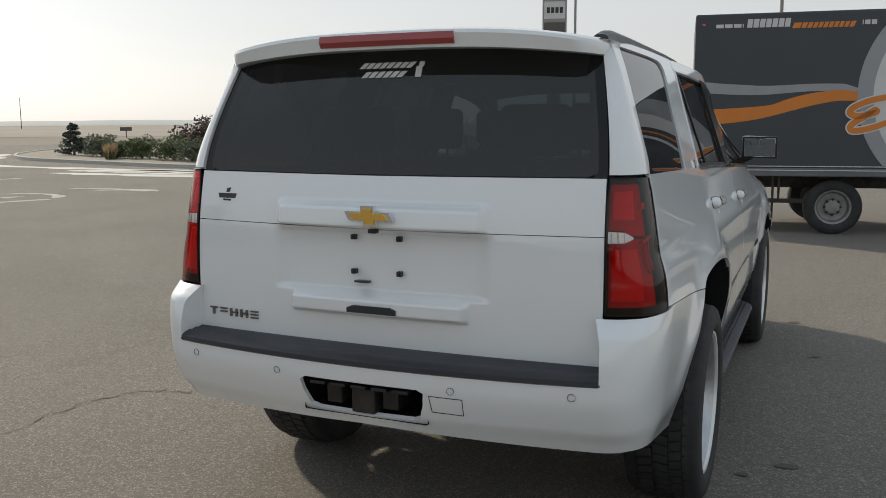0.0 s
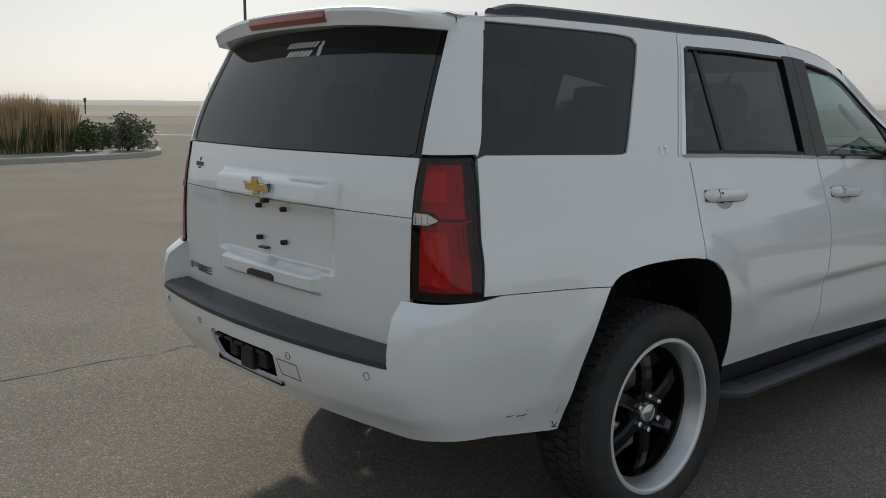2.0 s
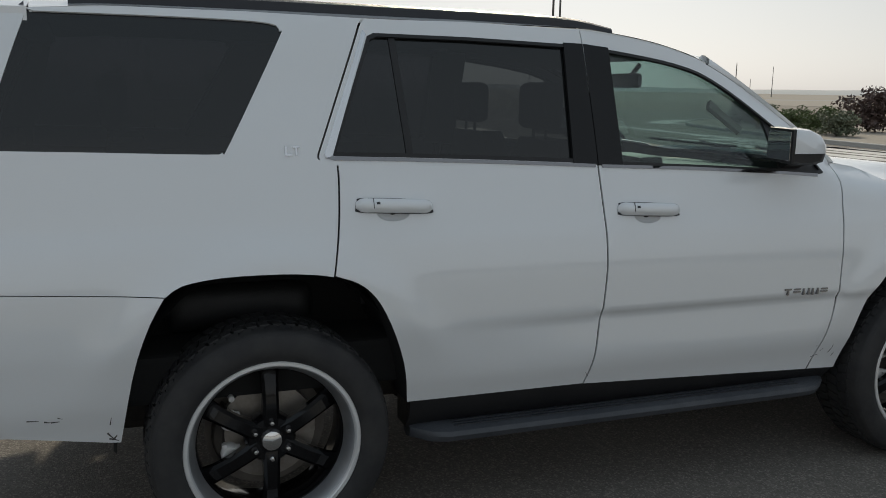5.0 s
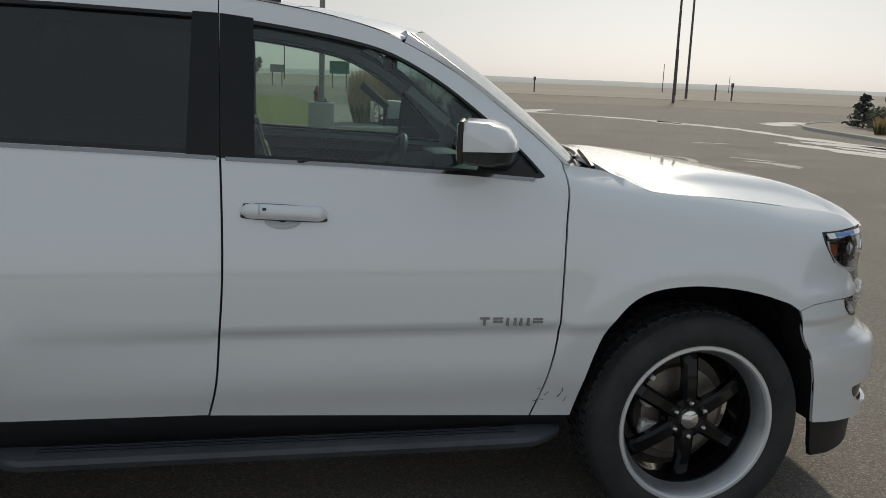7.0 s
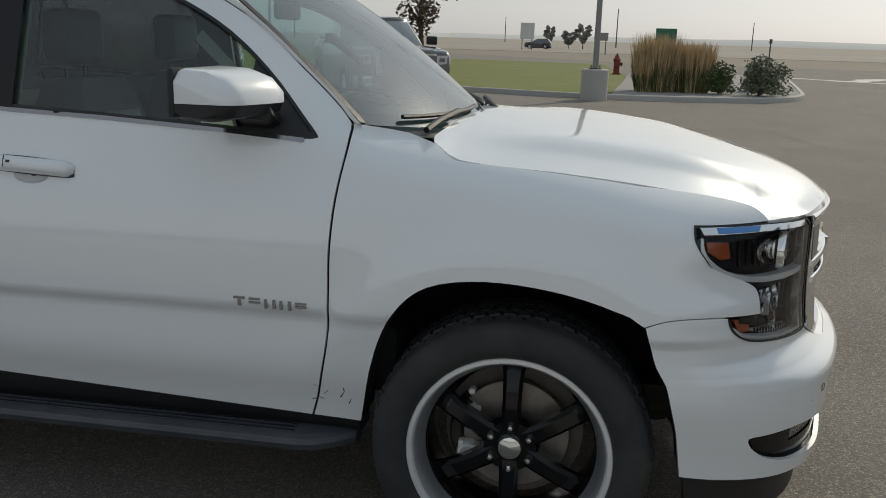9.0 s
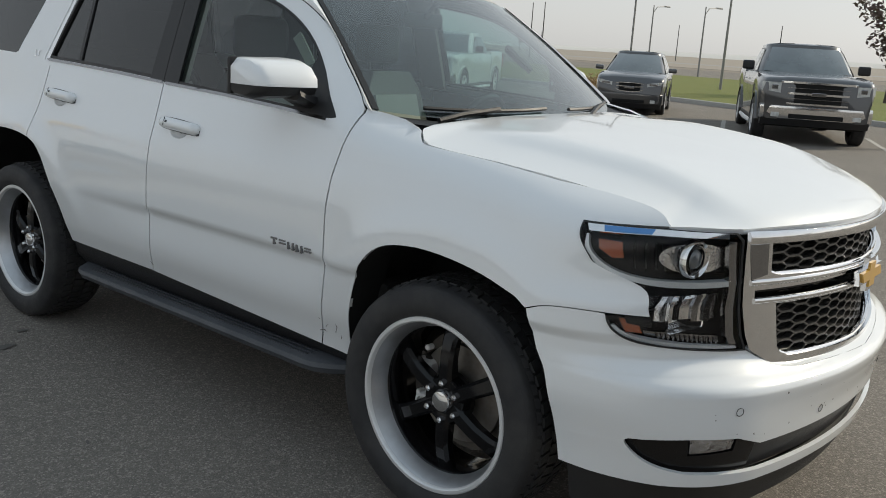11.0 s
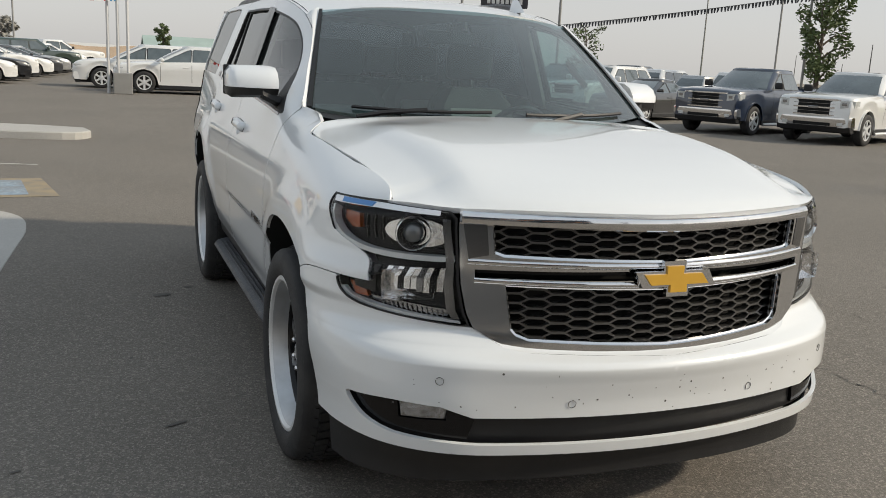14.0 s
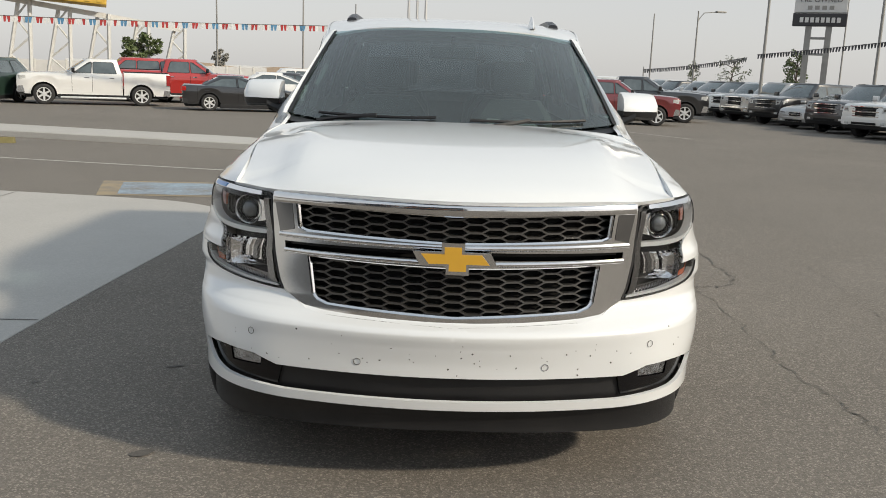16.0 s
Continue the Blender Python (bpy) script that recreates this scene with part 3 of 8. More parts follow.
blotch([(-46, 10.8), (-43.2, 13.6), (-39.5, 17.0), (-35, 18.6), (-30, 19.4), (-24, 18.9), (-12, 18.9)], .95, "trim", SALT, "pale concrete gutter across the asphalt")
blotch([(-48.5, 17.4), (-46, 15.6), (-42.5, 14.0)], 1.3, "trim", SALT, "pale concrete gutter across the asphalt")
blotch([(-36.4, 19.0), (-34, 18.3), (-32, 18.9)], 1.0, "trim", SALT, "dried white film on the asphalt")
blotch([(-22.8, 17.6), (-19.5, 18.4), (-13, 18.2)], 1.2, "trim", SALT, "dried white film on the asphalt")
blotch([(-22.2, 16.3), (-19, 16.3), (-12, 16.4)], .9, "trim", SALT, "dried white film on the asphalt")
blotch([(-20.6, 17.3), (-17, 17.2), (-13.5, 17.4)], .6, "trim", SALT, "dried white film on the asphalt")
blotch([(-39.6, 29.4), (-37.2, 26.0), (-34.2, 24.1)], 1.5, "trim", SALT, "dried white film on the asphalt")
for line, w in (([(-15.6, 7.5), (-15.3, 8.2), (-15.0, 9.0)], .26), ([(-14.4, 7.4), (-14.1, 8.0), (-13.8, 8.7)], .26), ([(-16.0, 9.3), (-15.3, 9.7), (-14.4, 9.4), (-14.0, 8.9)], .26), ([(-21.0, 12.7), (-20.8, 13.3), (-20.6, 13.9)], .34), ([(-15.9, 11.1), (-15.4, 11.4), (-14.7, 11.7)], .24), ([(-14.9, 10.9), (-14.2, 11.4), (-13.2, 11.3)], .45)):
    blotch(line, w, "trim", WHITE_LINE, "worn white road marking")
for a, b in (((-18.6, -2.2), (-14.6, -.6)), ((-19.6, -6.0), (-15.6, -4.4)), ((-20.8, -11.0), (-16.8, -9.4)), ((-21.6, -13.2), (-17.8, -11.6)), ((-22.8, -17.4), (-18.8, -15.8)), ((2.4, -7.9), (9.5, -9.1)), ((-7.5, -20.5), (-6.2, -23.0)), ((-14, -16), (-11.5, -15.2))):
    d = Vector((b[0] - a[0], b[1] - a[1])).normalized()
    n = Vector((-d.y, d.x)) * .05
    flat("trim", [(a[0] - n.x, a[1] - n.y), (b[0] - n.x, b[1] - n.y), (b[0] + n.x, b[1] + n.y), (a[0] + n.x, a[1] + n.y)], .004, WHITE_LINE, "worn white stall line")
flat("trim", [(2.05, -5.2), (4.1, -4.95), (4.5, -6.3), (2.3, -6.6)], .004, material("worn yellow border paint", (.33, .265, .17), rough=.85, wear=.9, wear_size=4, wear_color=(.215, .19, .16)), "worn yellow border of a painted stall")
flat("trim", [(2.35, -5.3), (3.9, -5.10), (4.2, -6.2), (2.5, -6.42)], .007, material("faded blue stall paint", (.30, .38, .46), rough=.85, wear=1., wear_size=2.2, wear_color=(.22, .20, .18), grain=.5, grain_size=14), "faded blue paint of a reserved stall")


def crack(points, w, seed):
    r = random.Random(seed)
    bm = bmesh.new()
    p = np.array(smooth_line(points, 14)) + np.array([(r.gauss(0, .018), r.gauss(0, .018)) for _ in range(14 * (len(points) - 1) + 1)])
    rows = []
    for i in range(len(p)):
        d = p[min(i + 1, len(p) - 1)] - p[max(i - 1, 0)]
        n = np.array((-d[1], d[0])) / max(np.hypot(*d), 1e-6) * w * r.uniform(.1, .8)
        rows.append([(*(p[i] + n), .004), (*(p[i] - n), .004)])
    loft(bm, rows, closed=False)
    tagged(part("crack", bm, DARK_PATCH, None), "thin dark crack in the asphalt", "", "", "structure")


crack([(-2.75, -6.2), (-2.55, -4.6), (-2.45, -2.9), (-2.42, -1.6), (-2.25, -1.25), (-2.0, -1.2)], .010, 1)
crack([(-3.1, -5.4), (-2.6, -4.4)], .006, 2)
crack([(-2.0, -1.2), (-1.99, -.33), (-1.97, .75), (-2.02, 1.28), (-2.03, 1.75), (-2.1, 2.6)], .006, 3)
crack([(-3.3, -2.4), (-3.25, -1.54), (-3.1, -.4), (-3.15, .5)], .005, 4)
crack([(-3.0, 6.0), (-6.0, 5.3), (-9.5, 5.6), (-14, 5.1)], .012, 5)
crack([(2.05, -9.5), (-6, -10.6), (-13, -9.8)], .012, 6)
for x, y, a, b, rot in ((1.41, 1.10, .085, .018, 25), (1.32, -1.02, .10, .05, 10), (1.23, 2.17, .08, .05, 30), (1.14, -1.2, .05, .03, 0), (1.55, .2, .03, .01, 70), (2.0, 1.4, .03, .012, 20)):
    a, b = a * .62, b * .62
    flat("trim", [(x + (a * rs.uniform(.8, 1.15)) * math.cos(t) * math.cos(radians(rot)) - b * math.sin(t) * math.sin(radians(rot)), y + a * math.cos(t) * math.sin(radians(rot)) + b * math.sin(t) * math.cos(radians(rot))) for t in np.linspace(0, 5.9, 14)], .005, DARK_PATCH, "small dark spot on the asphalt")
# far rises, pale because the haze is put into their colour
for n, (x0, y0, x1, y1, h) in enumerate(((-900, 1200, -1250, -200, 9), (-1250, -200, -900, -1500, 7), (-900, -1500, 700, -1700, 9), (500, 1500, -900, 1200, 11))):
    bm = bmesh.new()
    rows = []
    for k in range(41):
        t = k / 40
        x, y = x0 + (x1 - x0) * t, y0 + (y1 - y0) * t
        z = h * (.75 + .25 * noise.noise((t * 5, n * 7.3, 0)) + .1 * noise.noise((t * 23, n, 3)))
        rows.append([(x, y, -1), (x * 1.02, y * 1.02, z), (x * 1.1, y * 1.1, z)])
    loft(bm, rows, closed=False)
    tagged(part("backdrop", bm, HAZE_PAINTED_HILL, None, smooth=True), "low far rise of land, haze painted into its colour", "", "", "structure")
bm = bmesh.new()
rows = []
for k in range(31):
    x, y = 60 - 3.2 * k, -150 - 6 * abs(k - 12) * .2
    h = max(.1, 2.5 * min(1, k / 3, (30 - k) / 8) * (.8 + .4 * noise.noise((k * .3, 2, 0))))
    rows.append([(x, y + 6, -.03), (x, y + 2.5, h), (x, y - 2.5, h), (x, y - 6, -.03)])
loft(bm, rows, closed=False)
tagged(part("earth_bank", bm, material("dry tan earth", (.44, .33, .235), rough=.95, grain=.3, grain_size=1.5, wear=.4, wear_size=.1), None), "long low bank of dry tan earth", "", "", "structure")
# ---- the white sport utility vehicle ----
CAR = thing("sport_utility_vehicle", "large white sport utility vehicle with black wheels and tinted windows", "car")

ARCH_F = smooth_line([(1.009, .441), (1.061, .683), (1.124, .824), (1.222, .911), (1.383, .940), (1.573, .927), (1.739, .887), (1.823, .836), (1.866, .642), (1.895, .394)], 4)
ARCH_R = smooth_line([(-.984, .500), (-1.012, .67), (-1.088, .862), (-1.163, .959), (-1.268, 1.001), (-1.45, 1.019), (-1.69, 1.010), (-1.812, .957), (-1.903, .763), (-1.964, .459)], 4)
SEAM_B = smooth_line([(-.216, 1.345), (-.21, 1.14), (-.21, .965), (-.222, .77), (-.233, .616), (-.258, .498)], 4)
SEAM_F = smooth_line([(.955, 1.342), (.957, 1.268), (.94, 1.147), (.929, .992), (.923, .75), (.888, .555), (.857, .447)], 4)
TOP_F = smooth_line([(-.222, 1.862), (0, 1.838), (.2, 1.803), (.38, 1.752), (.585, 1.648), (.79, 1.495), (.92, 1.385), (.955, 1.342)], 4)
WINDOW_F = smooth_line([(-.2065, 1.355), (-.2125, 1.800)], 1) + smooth_line([(-.015, 1.776), (.19, 1.745), (.36, 1.700), (.545, 1.600), (.73, 1.452), (.858, 1.322), (.862, 1.303), (.83, 1.300)], 4) + [(.60, 1.316), (.2, 1.337)]
WINDOW_R = [(-.2215, 1.357), (-.2255, 1.800), (-.291, 1.803), (-.7, 1.815), (-1.06, 1.817)] + smooth_line([(-1.085, 1.805), (-1.235, 1.420), (-1.243, 1.398), (-1.22, 1.393)], 3) + [(-1.0, 1.388), (-.6, 1.374)]
QUARTER = smooth_line([(-2.321, 1.428), (-2.182, 1.842), (-2.16, 1.846), (-1.66, 1.846), (-1.43, 1.838), (-1.393, 1.812), (-1.40, 1.78), (-1.585, 1.435), (-1.61, 1.409), (-1.66, 1.403), (-2.0, 1.412), (-2.30, 1.420)], 3, True)
LAMP_EDGE = smooth_line([(1.912, 1.118), (1.916, 1.08), (1.942, 1.033), (1.970, 1.000), (2.075, .949), (2.110, .905), (2.122, .868)], 4)
LAMP_LOW = smooth_line([(2.020, .868), (2.027, .843), (2.047, .817), (2.096, .789), (2.205, .769), (2.349, .752)], 4)


def shifted(line, ds, dz=0.):
    return [(s + ds, z + dz) for s, z in line]


G = .0036   # half a gap between panels

def bowl(s, z):
    return [(s + .060 * math.cos(a), z + .030 * math.sin(a)) for a in np.linspace(0, 2 * math.pi, 25)[:-1]]


# doors
for sd in ("right", "left"):
    door = panel("front_door", body, shifted(SEAM_B[::-1], G) + shifted(TOP_F, 0, -G) + shifted(SEAM_F, -G), WHITE_PAINT, CAR, [WINDOW_F, bowl(-.0205, 1.1605)], sides=sd, label="white front door")[0]
    glass_f = [(-.112, 1.340), (-.112, 1.800), (0, 1.79), (.19, 1.76), (.36, 1.715), (.545, 1.615), (.645, 1.54), (.645, 1.300)]
    panel("window_pane", body, glass_f, FRONT_GLASS, door, sides=sd, off=-.013, depth=0, step=.06, label="green-tinted front window")
    panel("pillar_cover", body, [(-.2146, 1.350), (-.2196, 1.806), (-.112, 1.795), (-.108, 1.345)], GLOSS_BLACK, door, sides=sd, off=.003, depth=.014, label="black pillar cover")
    panel("mirror_sail", body, [(.635, 1.30), (.635, 1.56), (.73, 1.468), (.868, 1.325), (.868, 1.290)], BLACK_TRIM, door, sides=sd, off=-.008, depth=.012, label="black triangle behind the mirror")
    v = panel("window_seal", body, shifted(WINDOW_F, 0), BLACK_TRIM, door, [[((s - .33) * .965 + .327, (z - 1.5) * .945 + 1.502) for s, z in WINDOW_F]], sides=sd, off=.0012, depth=.012, label="black window seal")
    panel("belt_moulding", body, [(-.2, 1.341), (-.2, 1.353), (.2, 1.339), (.60, 1.318), (.83, 1.302), (.83, 1.290), (.60, 1.306), (.2, 1.327)], DARK_CHROME, door, sides=sd, off=.004, depth=.008, label="thin chrome strip")
    rdoor = panel("rear_door", body, shifted(SEAM_B, -G) + [(-.265, .500), (-.984, .504)] + [p for p in ARCH_R if -1.268 < p[0] < -.99 and p[1] > .51] + smooth_line([(-1.268 + G, 1.004), (-1.239 + G, 1.16), (-1.228 + G, 1.301), (-1.228 + G, 1.362)], 4)
                  + smooth_line([(-1.262, 1.372), (-1.287, 1.382), (-1.288, 1.402)], 3) + [(-1.105, 1.846), (-1.088, 1.866), (-.7, 1.872), (-.222 - G, 1.862)], WHITE_PAINT, CAR, [WINDOW_R, bowl(-1.0425, 1.2025)], sides=sd, label="white rear door")[0]
    panel("window_pane", body, [(-.32, 1.35), (-.305, 1.81), (-.7, 1.826), (-.985, 1.828), (-.952, 1.375)], TINT_GLASS, rdoor, sides=sd, off=-.013, depth=0, step=.06, label="dark privacy window")
    panel("window_pane", body, [(-.972, 1.378), (-1.005, 1.828), (-1.085, 1.825), (-1.252, 1.385)], TINT_GLASS, rdoor, sides=sd, off=-.011, depth=0, step=.06, label="dark fixed window")
    panel("window_divider", body, [(-.950, 1.378), (-.983, 1.826), (-1.007, 1.826), (-.974, 1.378)], BLACK_TRIM, rdoor, sides=sd, off=-.006, depth=.012, label="black upright bar")
    panel("pillar_cover", body, [(-.2178, 1.352), (-.2232, 1.806), (-.306, 1.808), (-.322, 1.356)], GLOSS_BLACK, rdoor, sides=sd, off=.003, depth=.014, label="black pillar cover")
    panel("window_seal", body, WINDOW_R, BLACK_TRIM, rdoor, [[((s + .74) * .97 - .74, (z - 1.6) * .94 + 1.601) for s, z in WINDOW_R]], sides=sd, off=.0012, depth=.012, label="black window seal")
    panel("belt_moulding", body, [(-.228, 1.343), (-.228, 1.355), (-.6, 1.372), (-1.0, 1.386), (-1.24, 1.394), (-1.27, 1.388), (-1.24, 1.380), (-1.0, 1.374), (-.6, 1.360)], DARK_CHROME, rdoor, sides=sd, off=.004, depth=.008, label="thin chrome strip")
    panel("window_trim", body, [(-1.243, 1.396), (-1.088, 1.812), (-1.100, 1.826), (-1.272, 1.400), (-1.262, 1.386)], CHROME, rdoor, sides=sd, off=.003, depth=.006, label="chrome strip with blue film at the window's rear edge")

# rear quarters with the rear pillars
quarter_line = ([p for p in ARCH_R[::-1] if p[0] > -1.80 and p[0] < -1.28] + smooth_line([(-1.268 - G, 1.001), (-1.239 - G, 1.16), (-1.228 - G, 1.301), (-1.228 - G, 1.366)], 4) + smooth_line([(-1.262, 1.377), (-1.294, 1.384), (-1.295, 1.402)], 3)
                + [(-1.112, 1.848), (-1.095, 1.868), (-1.5, 1.874), (-1.9, 1.872), (-2.172, 1.856), (-2.40, 1.846), (-2.549, 1.838), (-2.549, 1.424), (-2.33, 1.424)]
                + smooth_line([(-2.326, 1.418), (-2.33, 1.25), (-2.338, 1.1), (-2.348, .994)], 3) + [(-2.30, .9915), (-1.81, .962)])
for sd in ("right", "left"):
    q = panel("rear_quarter", body, quarter_line, WHITE_PAINT, CAR, [QUARTER], sides=sd, label="white rear side panel")[0]
    panel("window_pane", body, [((s + 1.86) * 1.01 - 1.86, (z - 1.62) * 1.03 + 1.62) for s, z in QUARTER], TINT_GLASS, q, sides=sd, off=-.008, depth=0, step=.06, label="dark privacy window")
# fenders
fender_line = shifted(SEAM_F[::-1], G) + [(1.02, 1.335), (1.12, 1.320)] + smooth_line([(1.205, 1.292), (1.242, 1.268), (1.285, 1.252), (1.4, 1.243), (1.6, 1.226), (1.83, 1.199), (2.0, 1.173), (2.075, 1.152), (2.116, 1.124)], 4) + LAMP_EDGE[:] \
    + smooth_line([(2.0, .8735), (1.93, .8735), (1.87, .866), (1.822, .846)], 3) + [p for p in ARCH_F[::-1] if p[0] < 1.80]
panel("front_fender", body, fender_line, WHITE_PAINT, CAR, label="white front wing")
# front bumper
OPENING = [(2.970, .490), (2.337, .490)] + smooth_line([(2.27, .521), (2.16, .526), (2.06, .517), (2.021, .511), (2.030, .480), (2.062, .447), (2.105, .426), (2.155, .413)], 3) + [(2.355, .397), (2.970, .397)]
bumper_line = [p for p in ARCH_F if p[0] > 1.828] + [(1.96, .385), (2.1, .373), (2.355, .362), (2.970, .362)] + OPENING[::-1] + [(2.970, .676), (2.50, .690), (2.43, .703), (2.358, .746)] + LAMP_LOW[::-1] \
    + smooth_line([(2.0, .8705), (1.93, .8705), (1.87, .863), (1.826, .844)], 3)
FBUMP = panel("front_bumper", body, bumper_line, WHITE_PAINT, CAR, sides="half", step=.022, zstep=.008, label="white front bumper with stone chips")
rows = [(2.358, .746), (2.40, .722), (2.43, .703), (2.50, .690), (2.65, .686), (2.80, .681), (2.97, .676)]
for sgn in (1, -1):
    bm = bmesh.new()
    loft(bm, [[tuple(body(np.array(u), np.array(z)) * (sgn, 1, 1)), tuple((body(np.array(u), np.array(z)) + (0, -.05, .022)) * (sgn, 1, 1))] for u, z in rows], closed=False)
    part("bumper_shelf", bm, WHITE_PAINT, FBUMP, "white shelf under the grille", smooth=True)
panel("lower_grille", body, [(2.97, .38), (2.97, .505), (2.30, .535), (2.0, .53), (2.0, .40), (2.2, .39)], BLACK_TRIM, FBUMP, sides="half", off=-.035, depth=0, step=.05, label="black plastic lower intake")
panel("air_dam", body, [(1.905, .390), (2.1, .376), (2.355, .365), (2.97, .365), (2.97, .265), (2.3, .250), (2.0, .235), (1.93, .24)], BLACK_TRIM, CAR, sides="half", off=-.03, depth=.02, step=.05, label="black plastic air dam")

# liftgate
GATE_BOT = [(-3.35, .812), (-2.8, .806), (-2.563, .806)]
gate = panel("liftgate", body, GATE_BOT + [(-2.558, .99), (-2.558, 1.2275), (-3.35, 1.2225)], WHITE_PAINT, CAR, sides="half", step=.012, zstep=.0085, label="white liftgate")
panel("gate_upper_panel", body, [(-3.35, 1.225), (-2.558, 1.230), (-2.557, 1.412), (-3.35, 1.408)], WHITE_PAINT, gate, sides="half", step=.012, zstep=.0085, label="white upper part of the liftgate")
panel("rear_window", body, [(-3.35, 1.414), (-2.62, 1.417), (-2.585, 1.43), (-2.585, 1.846), (-3.35, 1.865)], TINT_GLASS, gate, sides="half", off=-.008, depth=0, step=.05, label="dark rear window")
panel("window_edge", body, [(-2.60, 1.414), (-2.556, 1.417), (-2.553, 1.842), (-2.60, 1.848)], GLOSS_BLACK, gate, off=-.010, depth=.01, step=.05, label="black edge of the rear window")

# rear bumper
STEP_Z = .772
bumper_r = ([p for p in ARCH_R if p[1] < .955 and p[0] < -1.7][::-1] + [])
rear_line = [(-1.815, .959), (-2.30, .9885), (-2.345, .980), (-2.45, .975), (-2.578, .972)] + smooth_line([(-2.575, .95), (-2.570, .90), (-2.567, .86)], 2) + [(-2.565, .80), (-2.565, STEP_Z), (-3.35, .775), (-3.35, .550), (-2.8, .535), (-2.53, .528), (-2.44, .527), (-2.30, .512), (-2.0, .462)] + bumper_r
rear_hitch = [(-3.35, .712), (-3.35, .596), (-3.165, .597), (-3.135, .612), (-3.118, .66), (-3.112, .700), (-3.13, .714)]
rear_hole = [(-3.35, STEP_Z + .003), (-3.35, .716)] + [(-3.14, .716), (-3.118, .704), (-3.124, .66), (-3.142, .606), (-3.165, .596)] + [(-3.35, .594)]
i = rear_line.index((-3.35, .775))
rear_line = rear_line[:i + 1] + rear_hole[1:] + rear_line[i + 1:]
RBUMP = panel("rear_bumper", rear_shell, rear_line, WHITE_PAINT, CAR, sides="half", step=.018, zstep=.010, label="white rear bumper with scuffs")

# lamps at the rear corners
tail_line = [(-2.543, 1.413), (-2.348, 1.413)] + smooth_line([(-2.338, 1.375), (-2.334, 1.28), (-2.340, 1.1), (-2.350, .984)], 3) + [(-2.42, .980), (-2.553, .979), (-2.554, 1.33)]
for sd in ("right", "left"):
    lamp = panel("tail_lamp", body, tail_line, GLOSS_BLACK, CAR, sides=sd, off=-.042, depth=-.038, step=.03, label="deep red tail lamp")[0]
    panel("lens", body, tail_line, RED_GLASS, lamp, sides=sd, off=.004, depth=0, step=.02, label="red glass lens")
    panel("lamp_seal", body, tail_line, GLOSS_BLACK, lamp, [[((u + 2.446) * .955 - 2.446, (v - 1.196) * .978 + 1.196) for u, v in tail_line]], sides=sd, off=.0055, depth=.008, step=.03, label="black seal round the lens")
    for nm, line, mt, off, lab in (
            ("reflector", [(-2.530, 1.372), (-2.430, 1.376), (-2.428, 1.285), (-2.532, 1.285)], RED_BLOCK, -.016, "bright red upper reflector"),
            ("reflector", [(-2.536, 1.190), (-2.428, 1.190), (-2.432, 1.025), (-2.538, 1.022)], RED_BLOCK, -.016, "bright red lower reflector"),
            ("reflector_frame", [(-2.546, 1.398), (-2.366, 1.396), (-2.362, 1.230), (-2.455, 1.233), (-2.48, 1.250), (-2.546, 1.252)], RED_DIM, -.026, "dim red upper reflector"),
            ("reflector_frame", [(-2.546, 1.206), (-2.48, 1.209), (-2.455, 1.223), (-2.362, 1.222), (-2.368, 1.004), (-2.546, 1.002)], RED_DIM, -.026, "dim red lower reflector"),
            ("side_reflector", [(-2.388, 1.335), (-2.366, 1.335), (-2.366, 1.315), (-2.388, 1.315)], RED_DIM, -.014, "small red side reflector"),
            ("light_bar", [(-2.405, 1.215), (-2.352, 1.228), (-2.352, 1.222), (-2.405, 1.205)], RED_DIM, -.010, "thin red light bar"),
            ("light_bar", [(-2.392, 1.205), (-2.386, 1.205), (-2.386, 1.11), (-2.392, 1.12)], RED_DIM, -.012, "thin red light bar"),
            ("light_bar", [(-2.374, 1.212), (-2.369, 1.213), (-2.370, 1.12), (-2.375, 1.13)], RED_DIM, -.012, "thin red light bar")):
        panel(nm, body, line, mt, lamp, sides=sd, off=off, depth=.012, step=.02, label=lab)
    panel("reverse_lamp", body, [(-2.546, 1.247), (-2.492, 1.245), (-2.466, 1.232), (-2.458, 1.226), (-2.466, 1.221), (-2.492, 1.212), (-2.546, 1.211)], CLEAR_BIT, lamp, sides=sd, off=.0062, depth=.010, step=.02, label="clear reversing lamp")
    for k in range(3):
        panel("lamp_rib", body, [(-2.538 + .022 * k, 1.244), (-2.535 + .022 * k, 1.244), (-2.535 + .022 * k, 1.214), (-2.538 + .022 * k, 1.214)], DARK_CHROME, lamp, sides=sd, off=.0072, depth=.003, step=.02, label="thin rib of the reversing lamp")
    # the white return of the bumper's raised corner, towards the liftgate
    bm = bmesh.new()
    sg = 1 if sd == "right" else -1
    loft(bm, [[tuple(rear_shell(np.array(u), np.array(z)) * (sg, 1, 1)), tuple((body(np.array(-2.566), np.array(z), -.004) + (-.004, 0, 0)) * (sg, 1, 1))] for u, z in ((-2.578, .972), (-2.575, .95), (-2.570, .90), (-2.567, .86), (-2.565, .80), (-2.565, .76))], closed=False)
    part("bumper_corner", bm, WHITE_PAINT, RBUMP, "white inner face of the bumper corner", smooth=True)

# roof
roof_edge = spline((-2.175, 1.857), (-1.9, 1.873), (-1.09, 1.868), (-.222, 1.864), (0, 1.840), (.2, 1.805), (.38, 1.754), (.45, 1.73))
roof_mid = spline((-2.45, 1.905), (-2.2, 1.915), (-1.5, 1.930), (-.8, 1.925), (-.2, 1.902), (.2, 1.866), (.40, 1.838), (.60, 1.80))


